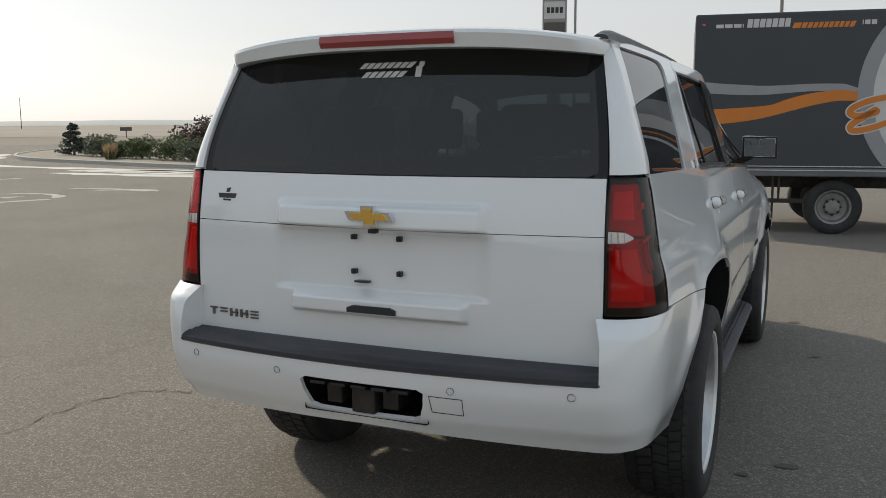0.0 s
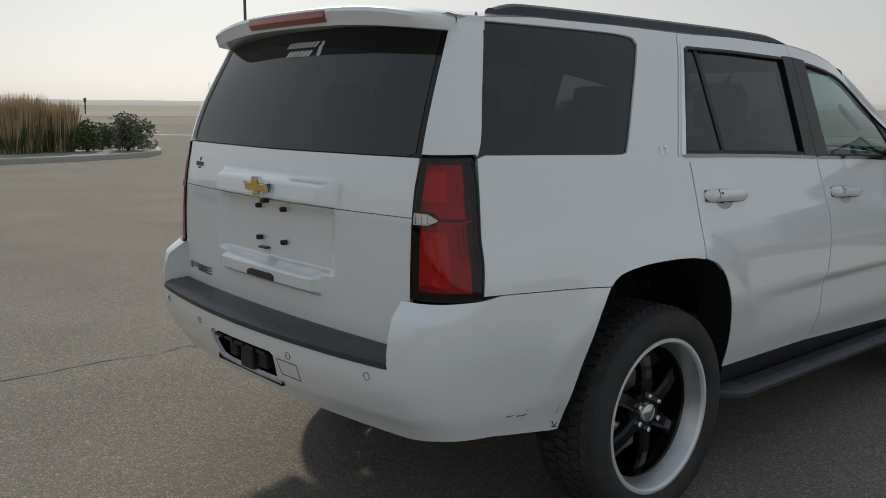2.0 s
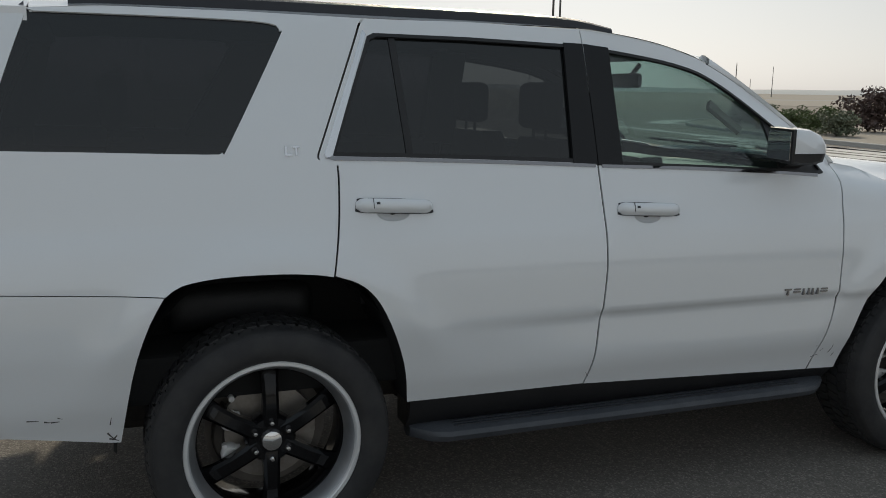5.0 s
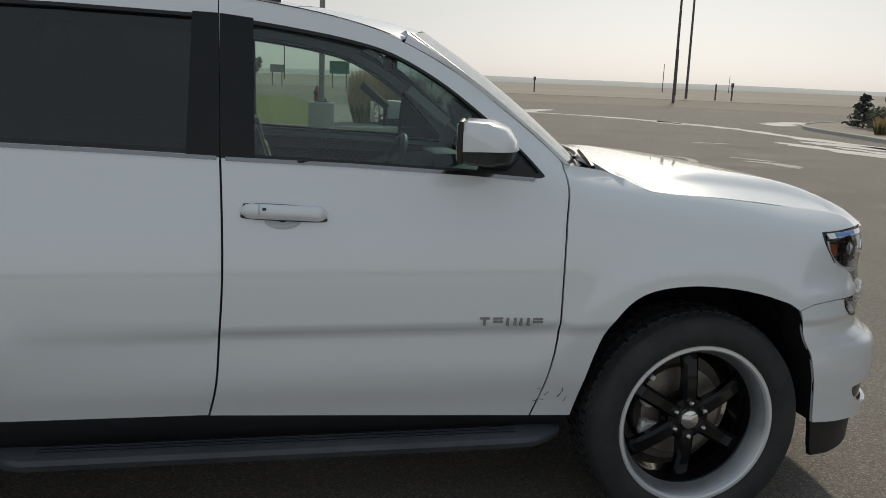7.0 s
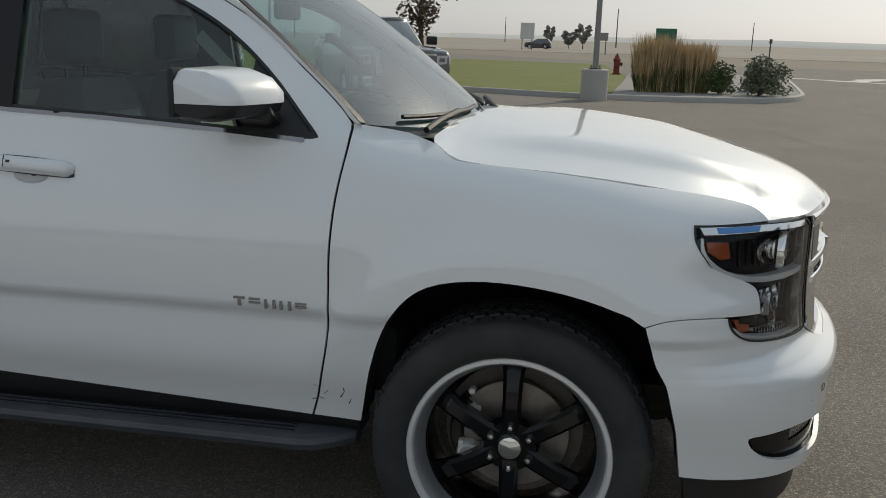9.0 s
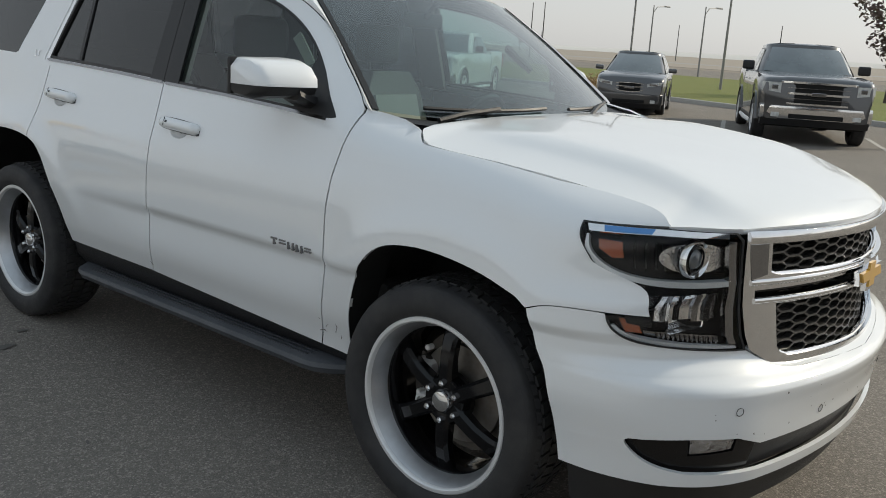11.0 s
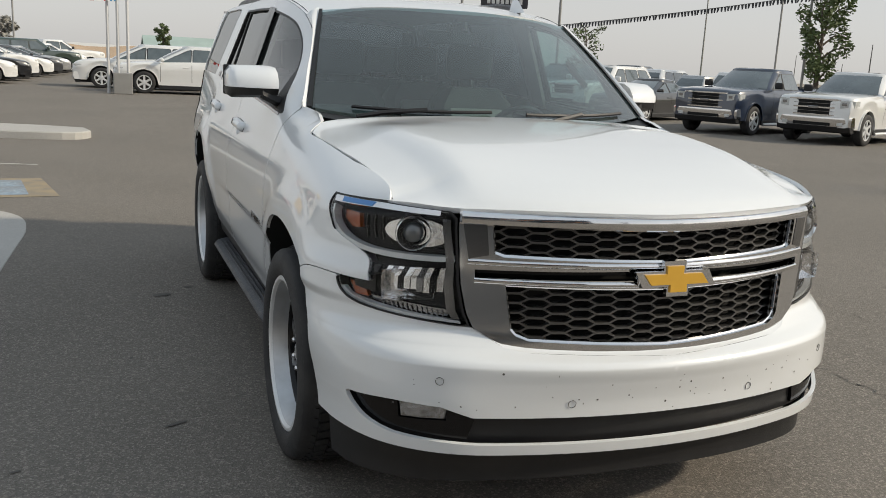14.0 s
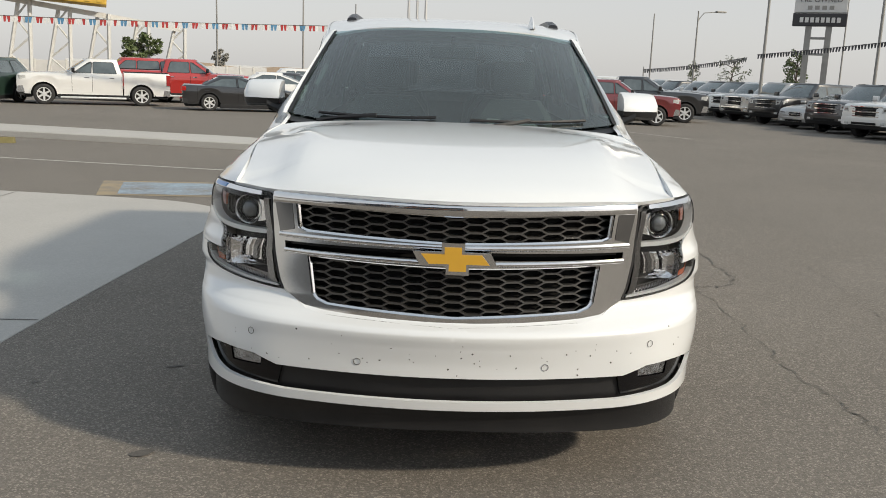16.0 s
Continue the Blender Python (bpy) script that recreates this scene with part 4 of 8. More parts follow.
def roof_height(x, y):
    r = np.clip(np.abs(x) / side(y, roof_edge(y)), 0, 1)
    return roof_mid(y) - (roof_mid(y) - roof_edge(y)) * r ** 3.2


ROOF = Field(roof_height)
rim = [(float(side(y, roof_edge(y))), y) for y in np.linspace(-2.172, .39, 30)]
screen_top = [(x, .575 - .15 * (x / .66) ** 2) for x in np.linspace(.66, 0, 12)]
panel("roof", ROOF, rim + screen_top + [(0, -2.20), (.4, -2.19), (.70, -2.175)], WHITE_PAINT, CAR, sides="half", step=.04, label="white roof")

# windscreen and its pillars


def screen_at(p, q):
    """Across p from -1 to 1, up q from 0 to 1."""
    ex, ey, ez = .842 + (.668 - .842) * q, .968 + (.425 - .968) * q, 1.340 + (1.772 - 1.340) * q
    cy, cz = 1.265 + (.575 - 1.265) * q, 1.288 + (1.808 - 1.288) * q + .028 * np.sin(math.pi * q)
    k = p * p
    return ex * p, cy + (ey - cy) * k, cz + (ez + .016 * np.sin(math.pi * q) - cz) * k


SCREEN = Patch(lambda u, v: screen_at(-u, v))
sv, sf, sn = sheet(SCREEN, [(-1, 0), (1, 0), (1, 1), (-1, 1)], step=.07, depth=0)
link("windscreen", mesh_of("windscreen", sv, sf, sn), SCREEN_GLASS, CAR, "wide greenish windscreen")
for sgn in (1, -1):
    bm = bmesh.new()
    rows = []
    for k in range(25):
        t = k / 24
        q = 1.03 - t * 1.05
        a = np.array(screen_at(1.0, q)) + (0, 0, .002)
        i = np.interp(t, [0, 1], [0, 1])
        y = .40 + (.963 - .40) * t
        z = float(np.interp(y, [p[0] for p in TOP_F], [p[1] for p in TOP_F]))
        b = body(y, z)
        m = (a + b) / 2 + np.array((.012, .010, .006))
        rows.append([(sgn * w[0], w[1], w[2]) for w in (a - (.0, .014, .012), a, a * .7 + m * .3 + (.003, .003, .002), m, b * .7 + m * .3 + (.002, .002, .001), b, b - (.014, 0, .006))])
    loft(bm, rows, closed=False)
    part("windscreen_pillar", bm, WHITE_PAINT, CAR, "white windscreen pillar", smooth=True)
    bm = bmesh.new()
    loft(bm, [[np.array(screen_at(sgn * (1 - w), q)) * (1, 1, 1) + (0, d, d) for w, d in ((0, .002), (0, .006), (.022, .006), (.022, .002))] for q in np.linspace(0, 1, 16)])
    part("screen_edge", bm, BLACK_TRIM, CAR, "black edge of the windscreen")

# bonnet
hood_x = spline((1.20, .829), (1.245, .872), (1.285, .890), (1.4, .884), (1.6, .873), (1.85, .846), (2.06, .828), (2.13, .829), (2.165, .838))
hood_edge = spline((1.15, 1.300), (1.205, 1.290), (1.245, 1.268), (1.285, 1.2545), (1.6, 1.228), (1.85, 1.199), (2.08, 1.156), (2.165, 1.124), (2.474, 1.116))
hood_mid = spline((1.15, 1.335), (1.3, 1.330), (1.6, 1.312), (1.9, 1.282), (2.15, 1.240), (2.32, 1.195), (2.42, 1.155), (2.476, 1.116))
hood_form = spline((0, 1), (.45, .985), (.66, .955), (.715, .90), (.75, .80), (.84, .42), (.88, .30), (1, 0))


def hood_height(x, y):
    front = 2.476 - .30 * np.clip(np.abs(x) / .72, 0, 2) ** 2.2 * .65
    r = np.clip(np.abs(x) / hood_x(y), 0, 1)
    lag = np.clip(2.476 - front, 0, 1)
    w = ease(y, 1.20, 1.60)
    form = hood_form(r) * w + (1 - r ** 2.6) * (1 - w)
    return hood_edge(y) + (hood_mid(np.minimum(y + lag * ease(y, 1.9, 2.3), 2.476)) - hood_edge(y)) * form


HOOD = Field(hood_height)
front_top = [tuple(body(s, 1.117)[:2]) for s in np.linspace(2.119, F_MID, 26)]
hood_line = [(0, 1.235), (.5, 1.20), (.74, 1.18), (.81, 1.192)] + [(float(hood_x(y)) - G, y) for y in np.linspace(1.21, 2.155, 26)] + [(x, y - .004) for x, y in front_top]
panel("bonnet", HOOD, hood_line, WHITE_PAINT, CAR, sides="half", step=.024, depth=.02, label="white bonnet with a raised middle")
bm = bmesh.new()
loft(bm, [[np.array(screen_at(p, 0.0)) + (0, .0, -.012), np.array(screen_at(p, .0)) + (0, .10, -.03), np.array(screen_at(p, .0)) * (1, 1, 1) + (0, .16 - .09 * abs(p) ** 2, -.045), np.array(screen_at(p, 0)) + (0, .1, -.09), np.array(screen_at(p, 0)) + (0, 0, -.08)] for p in np.linspace(-1, 1, 24)])
part("cowl", bm, BLACK_TRIM, CAR, "black plastic cowl below the windscreen", smooth=True)

# roof spoiler
bm = bmesh.new()
rows = []
for x in np.linspace(-.752, .752, 41):
    r = abs(x) / .752
    lip = -2.478 + .075 * r ** 2 + .115 * max(0, r - .86) / .14 * max(0, r - .86) / .14
    top = float(roof_height(np.array(x * .985), np.array(-2.18)))
    drop = .072 - .022 * r ** 6
    rows.append([(x, -2.178, top + .001), (x, -2.30, top - .001), (x, lip + .035, top - .006), (x, lip + .006, top - .014), (x, lip, top - .026), (x, lip + .014, top - drop), (x, lip + .05, top - drop - .004), (x, max(lip + .10, -2.34), top - drop + .002), (x, -2.178, top - .05)])
loft(bm, rows, closed=True)
SPOILER = part("roof_spoiler", bm, WHITE_PAINT, CAR, "white roof spoiler", smooth=True)
bm = bmesh.new()
loft(bm, [[(x, y, z) for y, z in ((-2.482 + .08 * (x / .752) ** 2 + .001, 1.893), (-2.486 + .08 * (x / .752) ** 2, 1.870), (-2.474 + .08 * (x / .752) ** 2, 1.853), (-2.45, 1.853), (-2.45, 1.893))] for x in np.linspace(-.258, .258, 15)])
part("stop_lamp", bm, material("raised stop lamp", (.30, .02, .02), rough=.3, coat=.6, wear=.3, wear_size=9), SPOILER, "long red stop lamp")

# black strips painted as shade in the panel gaps, and linings of the wheel arches
def seam(line, w=.011, deep=-.0085):
    p = np.array(line)
    d = np.gradient(p, axis=0)
    n = np.stack([-d[:, 1], d[:, 0]], 1) / np.maximum(np.hypot(*d.T), 1e-6)[:, None] * w
    for sgn in (1, -1):
        bm = bmesh.new()
        loft(bm, [[body(*(q - o), deep) * (sgn, 1, 1), body(*(q + o), deep) * (sgn, 1, 1)] for q, o in zip(p, n)], closed=False)
        part("gap_seal", bm, CAVITY, CAR, "black strip painted as the shade in a panel gap")


REAR_EDGE = smooth_line([(-1.268, 1.001), (-1.239, 1.16), (-1.228, 1.301), (-1.228, 1.364)], 6)
for line in (SEAM_B, SEAM_F, TOP_F, REAR_EDGE, [(s, 1.864) for s in np.linspace(-.23, -1.08, 12)], [(s, .988 - .03 * (s + 2.30) / .49 if s > -2.30 else .988) for s in np.linspace(-1.83, -2.34, 12)]):
    seam(line)
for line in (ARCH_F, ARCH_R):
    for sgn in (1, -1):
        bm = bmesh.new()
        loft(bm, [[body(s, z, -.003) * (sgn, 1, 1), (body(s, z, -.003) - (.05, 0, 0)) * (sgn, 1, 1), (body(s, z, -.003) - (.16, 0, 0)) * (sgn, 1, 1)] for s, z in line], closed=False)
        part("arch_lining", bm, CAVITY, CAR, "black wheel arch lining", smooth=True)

# the same painted shade along the gap beside the bonnet
for sgn in (1, -1):
    bm = bmesh.new()
    loft(bm, [[(body(s, z) + (dx - .006 * (s > 2.05), 0, -.012 - .012 * (s > 1.95))) * (sgn, 1, 1) for dx in (-.02, .004)] for s, z in ((1.205, 1.292), (1.242, 1.268), (1.285, 1.252), (1.4, 1.243), (1.6, 1.226), (1.83, 1.199), (2.0, 1.173), (2.075, 1.152), (2.116, 1.124))], closed=False)
    part("gap_seal", bm, CAVITY, CAR, "black strip painted as the shade in a panel gap")

# black inner body that closes the gaps; its colour holds their shade
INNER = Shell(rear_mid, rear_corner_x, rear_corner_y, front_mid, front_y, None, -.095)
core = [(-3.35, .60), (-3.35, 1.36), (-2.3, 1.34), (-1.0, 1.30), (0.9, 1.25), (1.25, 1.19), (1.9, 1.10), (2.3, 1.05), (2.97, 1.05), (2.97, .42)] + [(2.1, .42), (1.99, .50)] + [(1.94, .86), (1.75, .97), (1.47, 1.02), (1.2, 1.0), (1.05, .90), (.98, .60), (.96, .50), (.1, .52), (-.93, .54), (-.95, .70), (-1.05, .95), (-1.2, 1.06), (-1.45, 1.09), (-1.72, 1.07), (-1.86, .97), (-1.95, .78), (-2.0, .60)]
panel("inner_body", INNER, core, CAVITY, CAR, sides="half", depth=0, step=.09, label="inside of the bodywork, its shade painted black")
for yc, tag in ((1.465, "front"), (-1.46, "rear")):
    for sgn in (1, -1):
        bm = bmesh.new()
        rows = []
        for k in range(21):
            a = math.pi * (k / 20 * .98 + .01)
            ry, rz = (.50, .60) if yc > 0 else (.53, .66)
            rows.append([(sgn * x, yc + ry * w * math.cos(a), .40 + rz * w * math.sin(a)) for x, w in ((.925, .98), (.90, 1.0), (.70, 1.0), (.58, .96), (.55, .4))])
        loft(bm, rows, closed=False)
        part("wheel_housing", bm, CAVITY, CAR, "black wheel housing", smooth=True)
bm = bmesh.new()
box(bm, (-.72, -2.15, .44), (.72, 2.1, .56), .03)
part("underbody", bm, DARK_STEEL, CAR, "dirty dark underbody")
bm = bmesh.new()
box(bm, (-.42, -2.12, .37), (.42, -1.75, .46), .04)
tube(bm, [(-.85, -1.473, .41), (.85, -1.473, .41)], .06, 12)
box(bm, (-.14, -1.62, .30), (.14, -1.33, .52), .08)
tube(bm, [(.55, -2.15, .40), (.55, -1.9, .40), (.45, -1.0, .42)], .035, 10)
part("axle_and_exhaust", bm, DARK_STEEL, CAR, "rear axle, tank and exhaust pipe")
bm = bmesh.new()
tube(bm, [(-.85, 1.473, .38), (.85, 1.473, .38)], .035, 10)
box(bm, (-.35, 1.1, .26), (.35, 2.0, .40), .05)
part("front_axle", bm, DARK_STEEL, CAR, "front axle and skid plate")


# wheels
def wheel(cx, cy, cz, sgn, turn):
    """A wheel: axle along x, outer face towards sgn."""
    side_a = 120
    m = pose(cx, cy, cz, 0, 0, 0)
    bm = bmesh.new()
    prof = [(sgn * a, r) for a, r in ((-.13, .285), (-.13, .296), (-.02, .262), (.05, .262), (.064, .266), (.060, .258), (.05, .252), (-.02, .248), (-.12, .262), (-.13, .285))]
    lathe(bm, prof, 72)
    rim_ob = part("wheel", bm, GLOSS_BLACK, CAR, "black six-spoke alloy wheel with a polished lip", smooth=True)
    rim_ob.matrix_world = m @ pose(0, 0, 0, turn, 0, 0)
    bm = bmesh.new()
    lathe(bm, [(sgn * a, r) for a, r in ((.112, .288), (.121, .3035), (.128, .3045), (.1325, .3005), (.1325, .2895), (.128, .2845), (.112, .281))], 72)
    part("lip", bm, SATIN, rim_ob, "polished rim lip", smooth=True)
    bm = bmesh.new()
    lathe(bm, [(sgn * a, r) for a, r in ((.062, .2665), (.112, .288), (.121, .2835), (.110, .2755), (.070, .2605), (.060, .257))], 72)
    part("barrel", bm, BARREL, rim_ob, "satin grey barrel", smooth=True)
    bm = bmesh.new()
    prof = [(sgn * a, r) for a, r in ((.118, .296), (.128, .302), (.139, .313), (.147, .335), (.147, .355), (.141, .385), (.133, .399), (.120, .408), (.08, .4115), (0, .413), (-.09, .4115), (-.126, .408), (-.14, .399), (-.148, .385), (-.15, .35), (-.14, .31), (-.128, .296))]
    lathe(bm, prof, 96)
    tyre = part("tyre", bm, RUBBER, rim_ob, "wide black low-profile tyre", smooth=True)
    bm = bmesh.new()
    for k in range(60):
        a = 2 * math.pi * k / 60
        for row, (x0, x1, h, skew) in enumerate(((-.150, -.10, .009, .35), (-.092, -.035, .0085, -.3), (-.028, .028, .0085, .3), (.034, .078, .0085, -.3), (.084, .138, .009, .35))):
            aa = a + (.5 if row % 2 else 0) * 2 * math.pi / 60
            rr = .4125 if abs(x0 + x1) < .2 else .4085
            ring = []
            for x, w in ((x0, -.5), (x1, -.5), (x1, .5), (x0, .5)):
                b = aa + w * .078 + skew * (x - (x0 + x1) / 2) * 1.4
                e = rr - (.022 if x < -.149 or x > .137 else .0)
                ring.append((sgn * x, e, b))
            solid(bm, [(x, (e - .004) * math.cos(b), (e - .004) * math.sin(b)) for x, e, b in ring], [(x * .985, (e + h) * math.cos(b), (e + h) * math.sin(b)) for x, e, b in ring])
    part("tread", bm, RUBBER, rim_ob, "chunky tread blocks")
    spoke_me = None
    for k in range(6):
        if spoke_me is None:
            bm = bmesh.new()
            rows = []
            for d, w, f0, th in ((.045, .034, .062, .05), (.09, .029, .070, .045), (.15, .028, .068, .04), (.21, .030, .055, .035), (.248, .035, .038, .03), (.262, .039, .028, .03)):
                rows.append([(sgn * (f0 - th), -w, d), (sgn * (f0 - .012), -w, d), (sgn * f0, -w * .62, d), (sgn * f0, w * .62, d), (sgn * (f0 - .012), w, d), (sgn * (f0 - th), w, d)])
            loft(bm, rows)
            ob = part("spoke", bm, GLOSS_BLACK, rim_ob, "gloss black spoke", smooth=True)
            spoke_me = ob.data
        else:
            ob = link("spoke", spoke_me, None, rim_ob, "gloss black spoke")
        ob.matrix_basis = pose(0, 0, 0, 60 * k, 0, 0)
    bm = bmesh.new()
    lathe(bm, [(sgn * a, r) for a, r in ((.0, .09), (.045, .088), (.060, .078), (.062, .045), (.062, .0))], 36)
    part("hub", bm, GLOSS_BLACK, rim_ob, "black hub", smooth=True)
    bm = bmesh.new()
    lathe(bm, [(sgn * a, r) for a, r in ((.045, .040), (.066, .040), (.077, .034), (.082, .018), (.083, .0))], 32)
    part("centre_cap", bm, CHROME, rim_ob, "domed chrome centre cap", smooth=True)
    bolt = None
    for k in range(6):
        if bolt is None:
            bm = bmesh.new()
            lathe(bm, [(sgn * a, r) for a, r in ((.05, .011), (.078, .011), (.084, .007), (.085, 0))], 6)
            ob = part("wheel_nut", bm, CHROME, rim_ob, "chrome wheel nut")
            bolt = ob.data
        else:
            ob = link("wheel_nut", bolt, None, rim_ob, "chrome wheel nut")
        a = math.radians(60 * k + 30)
        ob.matrix_basis = pose(0, .066 * math.cos(a), .066 * math.sin(a))
    bm = bmesh.new()
    lathe(bm, [(sgn * a, r) for a, r in ((-.030, .05), (-.030, .172), (-.040, .175), (-.055, .172), (-.055, .05))], 48)
    part("brake_disc", bm, DISC, rim_ob, "worn brown-grey brake disc", smooth=True)
    bm = bmesh.new()
    lathe(bm, [(sgn * a, r) for a, r in ((-.075, .06), (-.075, .215), (-.080, .215), (-.080, .06))], 48)
    part("dust_shield", bm, SHIELD, rim_ob, "grey-brown dust shield", smooth=True)
    # caliper at the front of the disc: a bracket, two pistons and a bleed screw
    bm = bmesh.new()
    rows = []
    for k in range(13):
        a = math.radians(side_a + 24 + k * 6)
        w = .012 * math.sin(math.pi * k / 12)
        rows.append([(sgn * x, r * math.cos(a), r * math.sin(a)) for x, r in ((-.09, .150), (-.022, .152), (-.012, .160), (-.012, .176 + w), (-.022, .184 + w), (-.09, .190))])
    loft(bm, rows)
    caliper = part("brake_caliper", bm, DARK_STEEL, rim_ob, "brake caliper with bare cast pistons", smooth=True)
    for k, r in ((36, .033), (84, .033)):
        a = math.radians(side_a + k)
        bm = bmesh.new()
        lathe(bm, [(sgn * x, q) for x, q in ((-.03, r), (.008, r), (.014, r * .86), (.014, r * .62), (.004, r * .55), (.004, 0))], 20)
        for dx, dz, w in ((.026, .012, .010), (-.020, .026, .008)):
            box(bm, (min(sgn * -.02, sgn * .012), dx - w, dz - w * 1.6), (max(sgn * -.02, sgn * .012), dx + w, dz + w * 1.6), .004)
        bmesh.ops.transform(bm, matrix=pose(0, .148 * math.cos(a), .148 * math.sin(a)), verts=bm.verts)
        part("piston_housing", bm, CAST, caliper, "bare cast metal housing", smooth=True)
    bm = bmesh.new()
    a = math.radians(side_a + 12)
    lathe(bm, [(sgn * x, q) for x, q in ((-.02, .011), (.006, .011), (.010, .006), (.010, 0))], 8)
    bmesh.ops.transform(bm, matrix=pose(0, .19 * math.cos(a), .19 * math.sin(a)), verts=bm.verts)
    part("bleed_screw", bm, CAST, caliper, "bare metal screw")
    return rim_ob


for cy in (1.473, -1.473):
    for sgn in (1, -1):
        wheel(sgn * (.900 if cy > 0 else .880), cy, .413, sgn, 0)
# ---- the vehicle's front: grille, lamps ----
grille_face = Shell(rear_mid, rear_corner_x, rear_corner_y, spline((.6, 2.492), (.70, 2.489), (.92, 2.477), (1.113, 2.474), (1.2, 2.44)),
                    spline((.6, 2.356), (.70, 2.352), (.745, 2.347), (.95, 2.337), (1.08, 2.337), (1.12, 2.330), (1.2, 2.30)))
GRILLE_UP = [(2.392, 1.084), (2.97, 1.070), (2.97, .968), (2.43, .980), (2.402, .990)]
GRILLE_SLOT = [(2.350, .938), (2.97, .945), (2.97, .914), (2.352, .914)]
GRILLE_LOW = [(2.437, .893), (2.97, .885), (2.97, .701), (2.51, .720), (2.472, .735), (2.456, .754)]
CHROME_FRONT = CHROME
GRILLE = panel("grille", grille_face, [(2.312, 1.112), (2.97, 1.110), (2.97, .680), (2.50, .694), (2.43, .707), (2.36, .749), (2.350, .757), (2.338, .80), (2.318, .95)], CHROME_FRONT, CAR,
               [GRILLE_UP, GRILLE_SLOT, GRILLE_LOW], sides="half", off=.008, depth=.03, step=.02, label="chrome grille with dark honeycomb mesh")
# black sheet whose colour stands for the shade behind the mesh
panel("grille_backing", grille_face, [(2.33, 1.10), (2.97, 1.10), (2.97, .685), (2.5, .70), (2.40, .74)], CAVITY, GRILLE, sides="half", off=-.072, depth=-.062, step=.06, label="black sheet painted as the shade behind the grille")
panel("slot_bar", grille_face, [(2.345, .940), (2.97, .947), (2.97, .930), (2.345, .925)], GLOSS_BLACK, GRILLE, sides="half", off=-.012, depth=.01, step=.04, label="gloss black bar")
MESH_GREY = material("dark grey grille mesh", (.15, .147, .142), rough=.3, metal=.8, wear=.3, wear_size=20)


def inset(loop, d):
    p = np.array(loop)
    c = p.mean(0)
    return [tuple(c + (q - c) * (1 - d / np.hypot(*(q - c)))) for q in p]


for line in (GRILLE_UP, GRILLE_LOW):
    # a slim chrome bead round each opening, and the honeycomb behind it
    bm = bmesh.new()
    pts = [p for p in line]
    run = [pts[1]] + [pts[0]] + pts[:1:-1]
    edge = [grille_face(p[0] + (q[0] - p[0]) * k / 8, p[1] + (q[1] - p[1]) * k / 8, -.010) for p, q in zip(run[:-1], run[1:]) for k in range(8)] + [grille_face(run[-1][0], run[-1][1], -.010)]
    tube(bm, edge, .007, 6)
    tube(bm, [v * FLIP for v in edge], .007, 6)
    part("grille_bead", bm, CHROME, GRILLE, "slim chrome bead", smooth=True)
    bm = bmesh.new()
    W, Hh, T = .098, .0305, .0036
    zs = [p[1] for p in line]
    z0, z1 = min(zs), max(zs)
    wide = [(F_MID - (F_MID - s) * 1.03, (z - (z0 + z1) / 2) * 1.12 + (z0 + z1) / 2) for s, z in line]
    for col in range(-13, 14):
        for row in range(-1, 8):
            cx, cz = col * W * .75 * .985, z0 + .008 + row * Hh + (Hh / 2 if col % 2 else 0)
            if not inside(wide, [(F_MID - abs(cx) - (.001 if cx == 0 else 0), cz)])[0]:
                continue
            rings = []
            for g, o in ((0, -.030), (T, -.030), (T * 1.4, -.052), (0, -.052)):
                ring = []
                for hx, hz in ((-.5, 0), (-.25, .5), (.25, .5), (.5, 0), (.25, -.5), (-.25, -.5)):
                    x, z = cx + hx * (W - 2.6 * g), cz + hz * (Hh - 2 * g)
                    p = grille_face(F_MID - abs(x), z, o)
                    ring.append((p[0] * (1 if x >= 0 else -1), p[1], p[2]))
                rings.append(ring)
            for a, b in zip(rings, rings[1:] + rings[:1]):
                va, vb = [bm.verts.new(p) for p in a], [bm.verts.new(p) for p in b]
                for i in range(6):
                    bm.faces.new((va[i], va[(i + 1) % 6], vb[(i + 1) % 6], vb[i]))
    bmesh.ops.remove_doubles(bm, verts=bm.verts, dist=1e-5)
    part("honeycomb_mesh", bm, MESH_GREY, GRILLE, "dark grey honeycomb mesh")


def rounded_bar(line, h, nm, lab, mat=CHROME, lift=.006):
    """A bar with a rounded face along a line of (s, z) over the front, and its mirror image across the middle."""
    right = [(s, z) for s, z in line]
    bm = bmesh.new()
    rows = []
    for sg, pts in ((1, right), (-1, right[::-1][1:])):
        for s, z in pts:
            rows.append([grille_face(min(s, F_MID), z + h * dz, lift + d) * (sg, 1, 1) for dz, d in ((-1, 0), (-.9, .004), (-.45, .008), (.25, .009), (.8, .006), (1, 0))])
    loft(bm, rows)
    part(nm, bm, mat, GRILLE, lab, smooth=True)


def along(a, b, n):
    return [(a[0] + (b[0] - a[0]) * k / n, a[1] + (b[1] - a[1]) * k / n) for k in range(n + 1)]


# chrome end piece; its dark reflection is put into a darker metal
panel("smoked_end", grille_face, [(2.322, 1.078), (2.378, 1.078), (2.388, .985), (2.336, .972)], DARK_CHROME, GRILLE, off=.0095, depth=.004, step=.02, label="chrome end piece with a painted dark reflection")
rounded_bar(along((2.318, 1.096), (2.97, 1.090), 14), .018, "top_bar", "bright chrome top bar")
rounded_bar(along((2.335, .962), (2.97, .957), 14), .010, "middle_bar", "bright chrome bar")
rounded_bar(along((2.350, .905), (2.97, .899), 14), .010, "middle_bar", "bright chrome bar")


